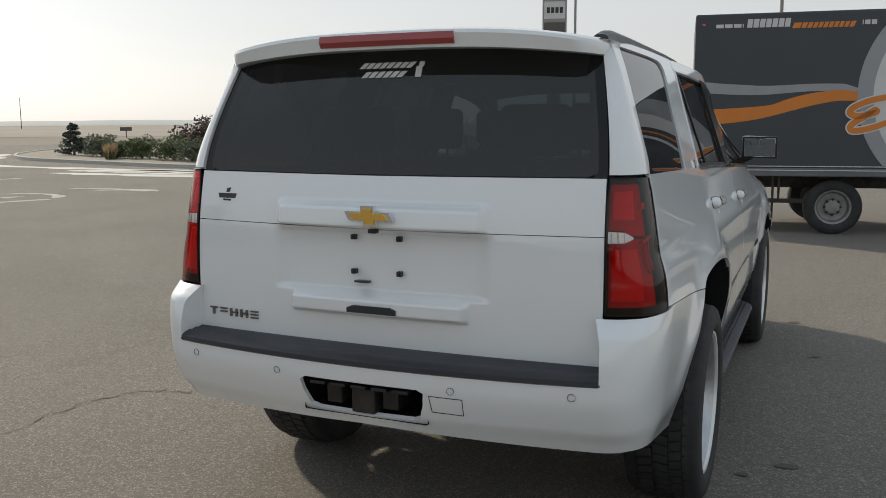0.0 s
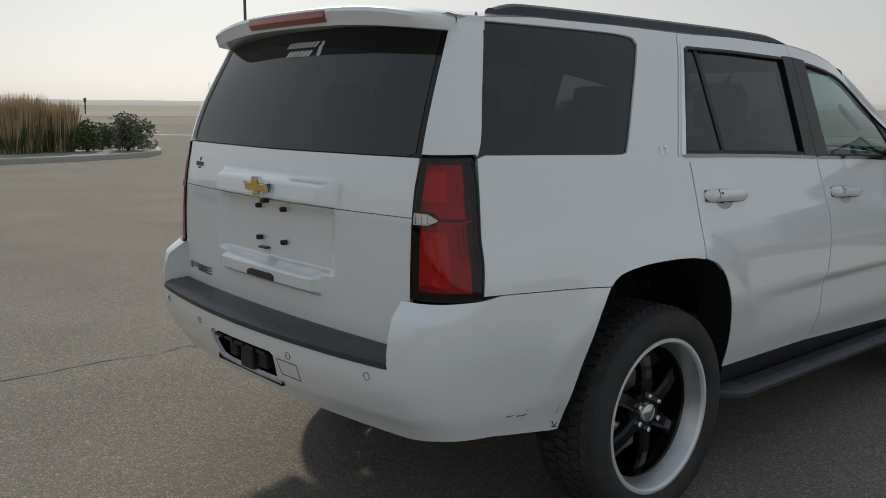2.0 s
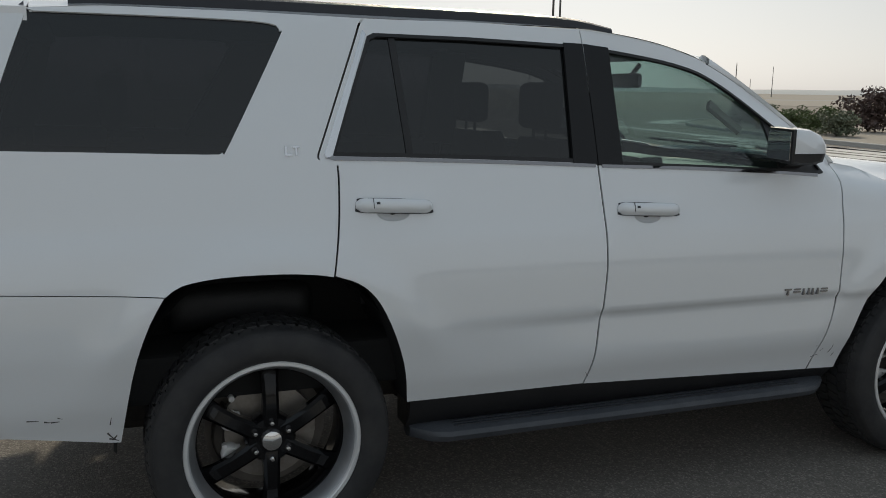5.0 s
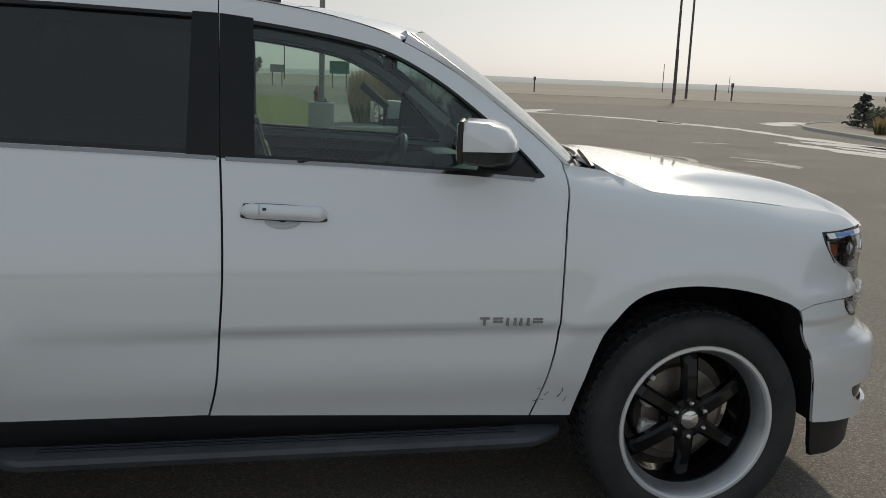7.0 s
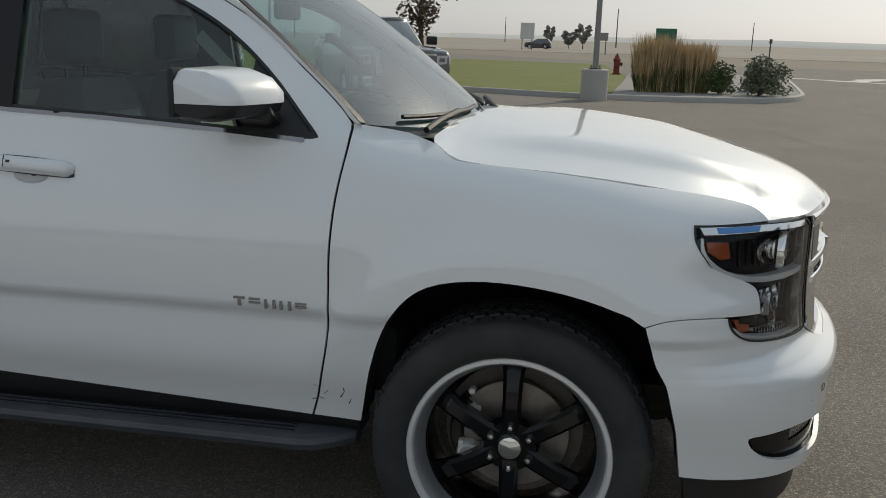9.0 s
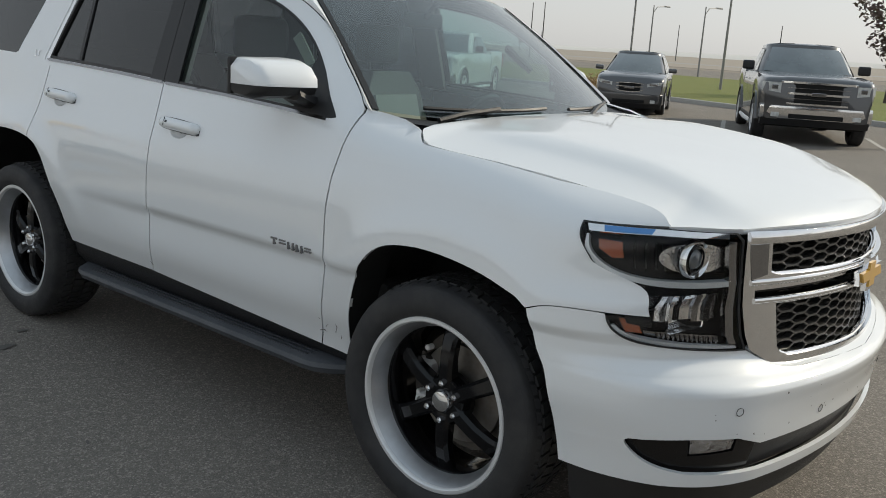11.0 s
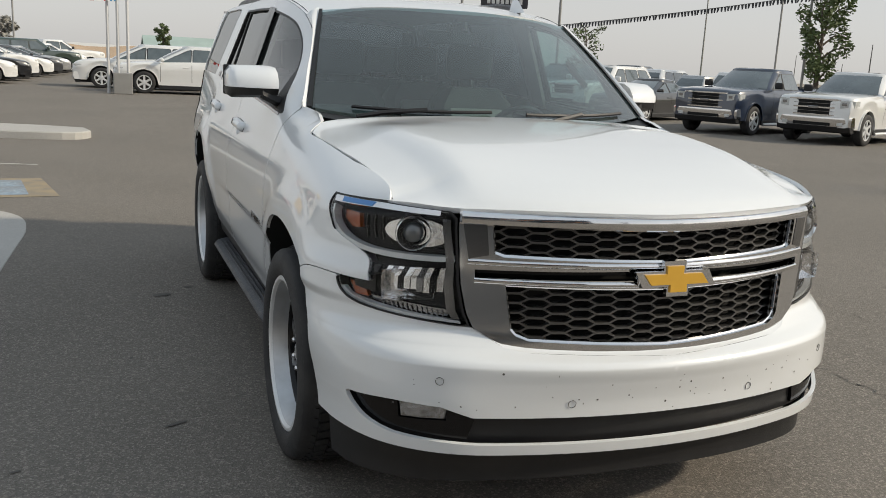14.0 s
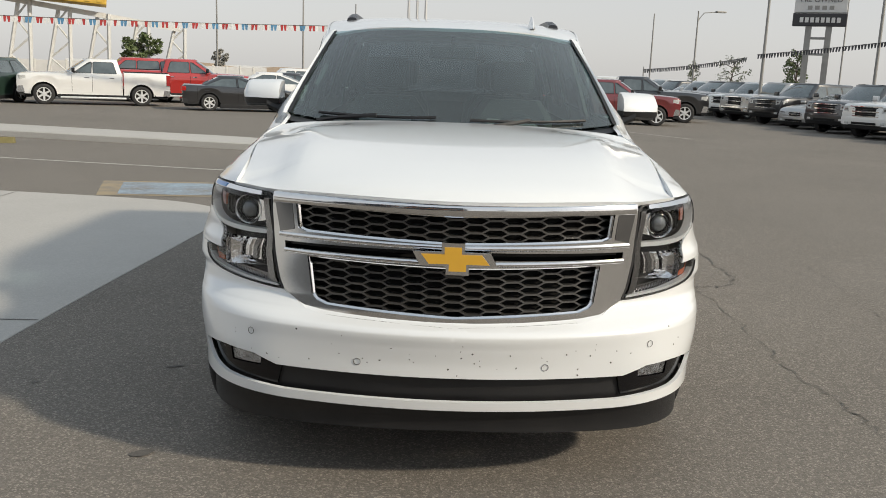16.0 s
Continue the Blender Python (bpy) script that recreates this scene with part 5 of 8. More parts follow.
def emblem(parent, y, z, w, h, face):
    """A plain gold cross-shaped emblem with a chrome edge."""
    for grow, d, mat, lab, nm in ((1.0, 0, CHROME, "chrome emblem edge", "emblem"), (.80, .006, GOLD, "gold emblem face", "emblem_face")):
        bm = bmesh.new()
        sl = .18 * w * .5
        a, b, c = w / 2 * grow, w * .135 * grow + (0 if grow == 1 else -.002), h / 2 * (grow if grow == 1 else .74)
        e = h * .22 * (grow if grow == 1 else .68)
        pts = [(-a, -e), (-b - sl * .3, -e), (-b - sl * .3, -c), (b - sl * .3, -c), (b - sl * .3, -e), (a - sl, -e), (a, e), (b + sl * .3, e), (b + sl * .3, c), (-b + sl * .3, c), (-b + sl * .3, e), (-a + sl, e)]
        pts = [(px * face, pz) for px, pz in pts]
        k = .010
        solid(bm, [(px, y + face * (d - k), z + pz) for px, pz in pts], [(px * .985, y + face * (d + .006), z + pz * .97) for px, pz in pts])
        parent = part(nm, bm, mat, parent, lab)


emblem(GRILLE, 2.500, .922, .306, .118, 1)
emblem(gate, -2.601, 1.275, .190, .074, -1)

LAMP_GREY = material("black lamp housing", (.007, .007, .008), rough=.35, spec=.25, wear=.3, wear_size=12, wear_color=(.018, .018, .018))
PROJECTOR = material("projector eye", (.10, .11, .12), rough=.03, coat=1.)
GUIDE = material("satin light guide", (.66, .69, .71), rough=.28, metal=.45, wear=.2, wear_size=14)
lamp_line = LAMP_EDGE + [(2.112, .866)] + [(2.03, .866)] + LAMP_LOW[1:-1] + [(2.345, .757), (2.334, .80), (2.315, .95), (2.308, 1.09), (2.290, 1.110), (2.113, 1.117)]
for sd, sgn in (("right", 1), ("left", -1)):
    lamp = panel("headlamp", body, lamp_line, LAMP_GREY, CAR, sides=sd, off=-.055, depth=-.05, step=.03, label="clear headlamp in a black housing")[0]
    panel("lens", body, lamp_line, LENS, lamp, sides=sd, off=.002, depth=0, step=.03, label="clear lens")
    panel("top_strip", body, [(1.925, 1.112), (2.113, 1.114), (2.268, 1.109), (2.268, 1.094), (2.1, 1.098), (1.935, 1.094)], CHROME, lamp, sides=sd, off=.004, depth=.012, step=.02, label="chrome strip")
    if sgn > 0:
        panel("film", body, [(1.965, 1.111), (2.085, 1.1125), (2.08, 1.099), (1.970, 1.097)], BLUE_FILM, lamp, sides=sd, off=.006, depth=.002, step=.02, label="blue protective film")
    panel("divider", body, smooth_line([(1.936, 1.088), (1.950, 1.040), (2.0, .995), (2.08, .972), (2.2, .966), (2.305, .969)], 4) + smooth_line([(2.306, .953), (2.2, .949), (2.09, .955), (2.0, .979), (1.942, 1.028), (1.930, 1.088)], 4), GUIDE, lamp, sides=sd, off=-.004, depth=.03, step=.02, label="chrome divider")
    panel("lower_strip", body, smooth_line([(2.045, .838), (2.07, .818), (2.11, .800), (2.21, .783), (2.325, .770)], 4) + smooth_line([(2.328, .761), (2.21, .773), (2.10, .790), (2.055, .812), (2.035, .836)], 4), GUIDE, lamp, sides=sd, off=-.006, depth=.02, step=.02, label="chrome lower strip")
    panel("amber_lamp", body, [(1.957, 1.080), (2.020, 1.074), (2.030, 1.022), (2.0, 1.020), (1.965, 1.046)], AMBER, lamp, sides=sd, off=-.036, depth=.02, step=.03, label="amber reflector")
    panel("amber_lamp", body, [(2.055, .855), (2.10, .85), (2.115, .812), (2.075, .815)], AMBER, lamp, sides=sd, off=-.024, depth=.02, step=.03, label="amber reflector")
    panel("lamp_seal", body, lamp_line, BLACK_TRIM, lamp, [inset(lamp_line, .006)], sides=sd, off=.0035, depth=.006, step=.02, label="black seal round the lens")
    panel("reflector", body, [(2.120, 1.072), (2.285, 1.070), (2.290, .985), (2.135, .985)], GLOSS_BLACK, lamp, sides=sd, off=-.040, depth=-.004, step=.02, label="dark bowl round the projector")
    panel("led_strip", body, [(2.12, .818), (2.30, .795), (2.30, .776), (2.12, .796)], DARK_CHROME, lamp, sides=sd, off=-.036, depth=.02, step=.02, label="ribbed light strip")
    panel("inner_bezel", body, [(2.275, 1.085), (2.293, 1.085), (2.318, .80), (2.325, .775), (2.31, .775), (2.30, .80)], DARK_CHROME, lamp, sides=sd, off=-.004, depth=.02, step=.03, label="black inner bezel")
    for u in (2.050, 2.078, 2.104):
        panel("lamp_rib", body, [(u, 1.076), (u + .004, 1.076), (u + .010, .994), (u + .006, .994)], GLOSS_BLACK, lamp, sides=sd, off=-.034, depth=.012, step=.03, label="dark upright rib")
    for k in range(13):
        panel("lamp_rib", body, [(2.150 + .0115 * k, .808 - .0015 * k), (2.1535 + .0115 * k, .808 - .0015 * k), (2.1535 + .0115 * k, .792 - .0015 * k), (2.150 + .0115 * k, .792 - .0015 * k)], DARK_CHROME, lamp, sides=sd, off=-.027, depth=.004, step=.03, label="small ribs of the light strip")
    # bright, dark and black flutes paint the reflector's striped reflections
    for k, m in enumerate((FACET, DARK_CHROME, FACET, GLOSS_BLACK, FACET, BRIGHT, DARK_CHROME, FACET, GLOSS_BLACK, FACET)):
        u, lo = 2.142 + .0148 * k, .846 - .005 * math.sin(k * 1.1)
        panel("reflector_flute", body, [(u, .924), (u + .0148, .923), (u + .0146, lo), (u + .0004, lo)], m, lamp, sides=sd, off=-.036 - .008 * (k % 2), depth=.008, step=.012, label="bright or black flute, painted contrast of the reflector")
    panel("projector_shroud", body, [(2.205 + .088 * math.cos(a), 1.030 + .046 * math.sin(a)) for a in np.linspace(0, 2 * math.pi, 25)[:-1]], FACET, lamp, sides=sd, off=-.036, depth=.008, step=.02, label="bright oval shroud")
    panel("chamber_wall", body, [(2.045, .930), (2.130, .925), (2.135, .830), (2.075, .842)], GLOSS_BLACK, lamp, sides=sd, off=-.020, depth=.02, step=.03, label="gloss black inner wall")
    for s0, z0, rr, nm in ((2.205, 1.030, .056, "projector"), (2.215, .868, .0, "reflector")):
        p, n = body(s0, z0, -.022) * (sgn, 1, 1), body.normal(s0, z0) * (sgn, 1, 1)
        n = Vector((n[0] * .3, n[1], 0)).normalized()
        m = Matrix.Translation(p) @ n.to_track_quat("Z", "Y").to_matrix().to_4x4()
        if rr:
            bm = bmesh.new()
            lathe(bm, [(-.012, rr * 1.02), (.004, rr), (.008, rr * .95), (.002, rr * .86), (-.014, rr * .70), (-.026, rr * .55), (-.028, 0)], 32, "Z")
            bmesh.ops.transform(bm, matrix=m, verts=bm.verts)
            pr = part(nm, bm, BRIGHT, lamp, "chrome projector ring", smooth=True)
            bm = bmesh.new()
            lathe(bm, [(-.012, rr * .60), (.000, rr * .54), (.008, rr * .36), (.011, 0)], 24, "Z")
            bmesh.ops.transform(bm, matrix=m, verts=bm.verts)
            part("projector_eye", bm, PROJECTOR, lamp, "round glass projector", smooth=True)
            bm = bmesh.new()
            lathe(bm, [(-.020, rr * .74), (.002, rr * .70), (.004, rr * .62), (-.010, rr * .56)], 28, "Z")
            bmesh.ops.transform(bm, matrix=m, verts=bm.verts)
            part("projector_ring", bm, GLOSS_BLACK, lamp, "black ring round the projector", smooth=True)
        else:
            bm = bmesh.new()
            rows = []
            for d, k in ((.0, 1.0), (-.02, .86), (-.034, .6), (-.038, .3)):
                rows.append([(a * .082 * k, b * .048 * k, d) for a, b in ((-1, -1), (-.5, -1.05), (0, -1), (.5, -1.05), (1, -1), (1.05, 0), (1, 1), (.5, 1.05), (0, 1), (-.5, 1.05), (-1, 1), (-1.05, 0))])
            loft(bm, rows)
            bmesh.ops.delete(bm, geom=[f for f in bm.faces if all(abs(v.co.z) < 1e-6 for v in f.verts)], context="FACES")
            bmesh.ops.transform(bm, matrix=m, verts=bm.verts)
            part(nm, bm, FACET, lamp, "faceted chrome reflector")
    fog = panel("fog_lamp", body, [(2.165, .517), (2.282, .516), (2.276, .470), (2.168, .462)], FOG, FBUMP, sides=sd, off=-.028, depth=.015, step=.02, label="clear rectangular fog lamp")
    panel("fog_surround", body, [(2.03, .508), (2.05, .46), (2.12, .428), (2.33, .405), (2.345, .488), (2.28, .517), (2.15, .522)], GLOSS_BLACK, FBUMP, [[(2.160, .520), (2.286, .519), (2.28, .466), (2.163, .458)]], sides=sd, off=-.024, depth=.03, step=.03, label="black fog lamp surround")


def ring_mark(shell, s, z, r, w, sgn, parent, name, lab, mat=INK_DARK):
    bm = bmesh.new()
    p, n = shell(s, z, .0012) * (sgn, 1, 1), Vector(shell.normal(s, z) * (sgn, 1, 1))
    lathe(bm, [(0, r), (.0015, r), (.0015, r - w), (0, r - w)], 24, "Z")
    bmesh.ops.transform(bm, matrix=Matrix.Translation(p) @ n.to_track_quat("Z", "Y").to_matrix().to_4x4(), verts=bm.verts)
    part(name, bm, mat, parent, lab)


for sgn in (1, -1):
    for x, z in ((.338, .536), (.735, .605)):
        ring_mark(body, body.s_of(x, 2.51 if x < .5 else 2.385, z), z, .0130, .0012, sgn, FBUMP, "parking_sensor", "round parking sensor")
    for x, y, z in ((.335, -2.686, .724), (.728, -2.643, .737)):
        ring_mark(rear_shell, rear_shell.s_of(x, y, z), z, .0130, .0012, sgn, RBUMP, "parking_sensor", "round parking sensor")
chips = random.Random(4)
bm = bmesh.new()
for k in range(46):
    s, z = chips.uniform(2.15, 2.97), chips.choice((chips.uniform(.50, .66), chips.uniform(.50, .60)))
    r = chips.uniform(.0016, .0042)
    sg = chips.choice((1, -1))
    p, n = body(s, z, .0006) * (sg, 1, 1), Vector(body.normal(s, z) * (sg, 1, 1))
    m = Matrix.Translation(p) @ n.to_track_quat("Z", "Y").to_matrix().to_4x4() @ pose(0, 0, 0, 0, 0, chips.uniform(0, 360))
    vs = [bm.verts.new(m @ Vector((r * chips.uniform(.5, 1.3) * math.cos(a), r * chips.uniform(.5, 1.2) * math.sin(a), 0))) for a in np.linspace(0, 5.4, 6)]
    bm.faces.new(vs)
part("chip_field", bm, SCUFF, FBUMP, "small dark stone chips")["kind"] = "stuff"


def scratches(shell, parent, strokes, lab):
    bm = bmesh.new()
    for line, w in strokes:
        pts = [shell(s, z, .0008) for s, z in line]
        for a, b in zip(pts, pts[1:]):
            d = b - a
            n = np.cross(d, (1, 0, 0))
            n = n / max(np.linalg.norm(n), 1e-6) * w
            bm.faces.new([bm.verts.new(q) for q in (a - n, b - n * .4, b + n * .4, a + n)])
    ob = part("scuff_field", bm, SCUFF, parent, lab)
    ob["kind"] = "stuff"


scratches(rear_shell, RBUMP, [([(-2.24, .572), (-2.205, .57)], .002), ([(-2.19, .564), (-2.17, .56), (-2.145, .561)], .0025), ([(-2.15, .575), (-2.135, .57)], .0015), ([(-2.005, .50), (-1.985, .475), (-1.975, .49)], .003), ([(-1.995, .53), (-1.990, .56)], .002), ([(-2.0, .478), (-1.97, .468)], .003)], "dark scuffs low on the bumper")

scratches(body, CAR, [([(.86, .505), (.885, .515), (.90, .51)], .0016), ([(.90, .53), (.915, .545)], .0014), ([(.95, .52), (.965, .545), (.962, .56)], .0022), ([(.975, .50), (.985, .52)], .002), ([(.87, .56), (.88, .558)], .0012), ([(-.245, .53), (-.26, .55)], .0014)], "small scuffs low on the door and wing")

# ---- door handles, badges, mirrors ----
BADGE = material("dark chrome badge", (.24, .24, .25), rough=.18, metal=1., wear=.2, wear_size=30)
for sgn, sd in ((1, "right"), (-1, "left")):
    for y0, y1, z0, z1 in ((-.151, .120, 1.187, 1.176), (-1.176, -.899, 1.229, 1.218)):
        rim_line = [(y0, z0 - .010), (y0 + .006, z0 + .014), (y0 + .02, z0 + .022), ((y0 + y1) / 2, (z0 + z1) / 2 + .025), (y1 - .03, z1 + .021), (y1 - .006, z1 + .010), (y1, z1 - .010), (y1 - .012, z1 - .022), ((y0 + y1) / 2, (z0 + z1) / 2 - .0245), (y0 + .012, z0 - .0225)]
        hc, hz = (y0 + y1) / 2, (z0 + z1) / 2
        bm = bmesh.new()
        rows = []
        for k in range(19):
            u = k / 18
            hh = .0235 * (1 - max(0, abs(u - .5) * 2 - .86) / .14 * .55)
            lift = 1 - (max(0, abs(u - .5) * 2 - .80) / .20) ** 2 * .7
            y, zc = y0 + (y1 - y0) * u, z0 + (z1 - z0) * u
            rows.append([body(y, zc + hh * q, o * lift) * (sgn, 1, 1) for q, o in ((-1, .0), (-1.0, .014), (-.86, .026), (-.5, .034), (.1, .036), (.6, .031), (.9, .020), (1, .010), (1, .0))])
        loft(bm, rows)
        hn = part("door_handle", bm, WHITE_PAINT, CAR, "white door handle", smooth=True)
        panel("lock_cover", body, [(y0 + .055, z0 + .017), (y0 + .057, z0 + .017), (y0 + .057, z0 - .017), (y0 + .055, z0 - .017)], INK_DARK, hn, sides=sd, off=.0365, depth=.003, step=.02, label="dark gap of the lock cover")
        panel("lock_button", body, [(y0 + .066, z0 + .004), (y0 + .078, z0 + .004), (y0 + .078, z0 - .004), (y0 + .066, z0 - .004)], INK_DARK, hn, sides=sd, off=.0375, depth=.004, step=.02, label="small dark lock button")
        panel("handle_gasket", body, smooth_line([(hc + (s - hc) * 1.008, hz + (z - hz) * 1.05) for s, z in rim_line], 3, True), INK_DARK, hn, sides=sd, off=.0025, depth=.003, step=.03, label="dark outline round the handle")
        # the bowl behind the grip
        bs, bz = (y0 + y1) / 2 - .005, (z0 + z1) / 2 - .021
        bm = bmesh.new()
        rings = [[body(bs + .060 * k * math.cos(a), bz + .030 * k * math.sin(a), o) * (sgn, 1, 1) for a in np.linspace(0, 2 * math.pi, 25)[:-1]] for k, o in ((1.03, .0008), (1.0, .0004), (.94, -.003), (.80, -.008), (.55, -.012), (.2, -.013))]
        loft(bm, rings, True, False)
        part("handle_bowl", bm, WHITE_PAINT, hn, "white bowl behind the handle", smooth=True)
    # letters of the model name as plain chrome bars
    for k in range(5):
        y = .637 + k * .0475
        wdt = .034
        shape = [[(0, .014), (.034, .014), (.034, .007), (0, .007)], [(.013, .007), (.021, .007), (.021, -.014), (.013, -.014)]] if k == 0 else \
            [[(0, .014), (.034, .014), (.034, .008), (0, .008)], [(0, .003), (.034, .003), (.034, -.003), (0, -.003)]] if k in (1, 4) else \
            [[(0, .014), (.008, .014), (.008, -.014), (0, -.014)], [(.026, .014), (.034, .014), (.034, -.014), (.026, -.014)]]
        bm = bmesh.new()
        for sh in shape:
            q = [(y + a, .821 + b - k * .0016) for a, b in sh]
            xo = max(float(body(y + .017, z)[0]) for z in (.802, .812, .821, .830, .840))
            solid(bm, [(sgn * (xo - .012), s, z) for s, z in q], [(sgn * (xo + .005), s, z) for s, z in q])
        part("badge_bar", bm, BADGE, CAR, "small chrome badge bar")
    bm = bmesh.new()
    for sh in ([(0, .016), (.006, .016), (.006, -.010), (.022, -.010), (.022, -.016), (0, -.016)], [(.026, .016), (.050, .016), (.050, .010), (.041, .010), (.041, -.016), (.035, -.016), (.035, .010), (.026, .010)]):
        q = [(-1.405 + a * sgn if sgn > 0 else -1.355 - a, 1.412 + b) for a, b in sh]
        solid(bm, [body(s, z, .0) * (sgn, 1, 1) for s, z in q], [body(s, z, .005) * (sgn, 1, 1) for s, z in q])
    part("trim_badge", bm, CHROME, CAR, "two small chrome letters")

    # mirror
    bm, bl = bmesh.new(), bmesh.new()
    up, low = [], []
    for t in np.linspace(0, 1, 13):
        x = .922 + .207 * t
        e = math.sqrt(max(0, 1 - (.93 * max(0, (t - .86) / .14)) ** 2)) if t > .86 else 1
        e2 = 1 if t > .1 else .86 + 1.4 * t
        back, nose = .582 - .055 * t, .765 - .075 * t ** 1.5
        zt, zm = 1.462 + .040 * e * e2 - .006 * t, 1.402
        d = (nose - back) * (.72 + .28 * e)
        up.append([(sgn * x, back, zm), (sgn * x, back - .004, zt - .012), (sgn * x, back + .012, zt), (sgn * x, back + .5 * d, zt - .004), (sgn * x, back + .82 * d, zt - .026), (sgn * x, back + d, zm + .030), (sgn * x, back + d * 1.01, zm)])
        zb = 1.362 - .01 * t + .02 * (1 - e)
        low.append([(sgn * x, back, zm - .002), (sgn * x, back + d * .99, zm - .002), (sgn * x, back + .93 * d, zb + .014), (sgn * x, back + .6 * d, zb), (sgn * x, back + .02, zb + .004), (sgn * x, back - .002, zb + .016)])
    loft(bm, up)
    mir = part("door_mirror", bm, WHITE_PAINT, CAR, "white door mirror with a black lower shell", smooth=True)
    loft(bl, low)
    part("lower_shell", bl, BLACK_TRIM, mir, "black lower shell", smooth=True)
    bm = bmesh.new()
    loft(bm, [[(sgn * x, .70 + a, z + b) for a, b in ((-.055, -.02), (-.05, .02), (.045, .022), (.055, -.005), (.03, -.024))] for x, z in ((.86, 1.338), (.93, 1.350), (.99, 1.378))])
    part("mirror_arm", bm, BLACK_TRIM, mir, "black mirror arm", smooth=True)
    bm = bmesh.new()
    box(bm, (sgn * .924, .566, 1.362), (sgn * 1.133, .584, 1.498), .008)
    for v in bm.verts:
        v.co.y -= .055 * (abs(v.co.x) - .922) / .207
    part("mirror_bezel", bm, BLACK_TRIM, mir, "black bezel", smooth=True)
    bm = bmesh.new()
    box(bm, (sgn * .936, .562, 1.374), (sgn * 1.121, .5655, 1.486), .0016)
    for v in bm.verts:
        v.co.y -= .055 * (abs(v.co.x) - .922) / .207
    part("mirror_glass", bm, MIRROR, mir, "mirror glass")

    # running board
    bm = bmesh.new()
    rows = []
    for y in np.linspace(-.955, .985, 33):
        e = min(1, (y + .955) / .11, (.985 - y) / .16)
        e = math.sin(max(.0, e) * math.pi / 2)
        o = .865 + .145 * (.35 + .65 * e)
        rows.append([(sgn * x, y, z) for x, z in ((.84, .398), (o - .03, .392), (o - .008, .384), (o, .368), (o - .012, .345), (o - .05, .335), (.84, .345))])
    loft(bm, rows)
    rb = part("running_board", bm, BOARD, CAR, "dark grey running board", smooth=True)
    for k in range(4):
        bm = bmesh.new()
        box(bm, (sgn * .895, -.80, .394), (sgn * .905, .80, .399), .002, Matrix.Translation((sgn * .022 * k, 0, -.001 * k)))
        part("tread_strip", bm, GREY_TRIM, rb, "raised tread strip")
    bm = bmesh.new()
    loft(bm, [[(sgn * x, y, z) for x, z in ((.955, .50), (.945, .44), (.90, .385), (.80, .385), (.80, .50))] for y in np.linspace(-.97, 1.0, 12)])
    part("rocker_panel", bm, BLACK_TRIM, CAR, "black rocker panel", smooth=True)
    # roof rail
    bm = bmesh.new()
    rows = []
    for y in np.linspace(-2.06, -.02, 41):
        e = min(1, (y + 2.06) / .12, (-.02 - y) / .30)
        e = math.sin(max(0.02, e) * math.pi / 2)
        x = .655 - .040 * (y + 2.06) / 2.04
        zb = float(roof_height(np.array(x), np.array(y)))
        rows.append([(sgn * (x + a), y, zb + h) for a, h in ((-.030, -.004), (-.026, .012 + .016 * e), (-.012, .018 + .018 * e), (.012, .017 + .018 * e), (.026, .010 + .015 * e), (.032, -.010))])
    loft(bm, rows)
    part("roof_rail", bm, GREY_TRIM, CAR, "dark roof rail", smooth=True)
bm = bmesh.new()
solid(bm, [(-.452 + .018 * a, .30 + .085 * b, 1.835) for a, b in ((0, 1), (1, .3), (1, -.9), (0, -1), (-1, -.9), (-1, .3))], [(-.452 + .006 * a, .265 + .03 * b, 1.905) for a, b in ((0, 1), (1, .3), (1, -.9), (0, -1), (-1, -.9), (-1, .3))])
part("aerial_fin", bm, WHITE_PAINT, CAR, "white aerial fin", smooth=True)

# ---- rear details ----
bm = bmesh.new()
rows = []
for x in np.linspace(-.812, .812, 49):
    s = S_MID + REAR_X * abs(x) / .80
    yo = float(rear_shell.raw(min(s, -2.505), .795)[1]) if abs(x) > .755 else float(rear_shell.raw(S_MID + REAR_X * abs(x) / float(bumper_x(.795)), .795)[1])
    yi = float(body.raw(min(S_MID + REAR_X * abs(x) / .80, -2.56), .81)[1]) + .03
    prof = [(yi, .815)]
    for k in range(1, 8):
        t = k / 8
        prof.append((yi + (yo + .020 - yi) * t, .815 - .012 * t + (.0045 if k % 2 else 0)))
    prof += [(yo + .010, .801), (yo - .004, .792), (yo - .006, .776), (yo + .006, .768), (yi, .76)]
    rows.append([(x, y, z) for y, z in prof])
loft(bm, rows)
part("step_pad", bm, GREY_TRIM, RBUMP, "dark ribbed step pad", smooth=True)
bm = bmesh.new()
box(bm, (-.24, -2.66, .585), (.24, -2.45, .725), .004)
bmesh.ops.delete(bm, geom=[f for f in bm.faces if f.calc_center_median().y < -2.655], context="FACES")
part("hitch_recess", bm, CAVITY, RBUMP, "black hitch recess")
bm = bmesh.new()
box(bm, (-.045, -2.665, .60), (.045, -2.50, .685), .006)
for k in range(2):
    box(bm, (-.15 + .22 * k, -2.655, .62), (-.09 + .22 * k, -2.55, .69), .008)
part("tow_receiver", bm, DARK_STEEL, RBUMP, "dark tow receiver")
for k in range(5):
    bm = bmesh.new()
    box(bm, (-.195 + .08 * k, -2.695, .693), (-.135 + .08 * k, -2.66, .705), .003)
    part("vent_bar", bm, BLACK_TRIM, RBUMP, "black vent bar")
cover = [(-3.100, .700), (-2.985, .698), (-2.985, .636), (-3.094, .638)]
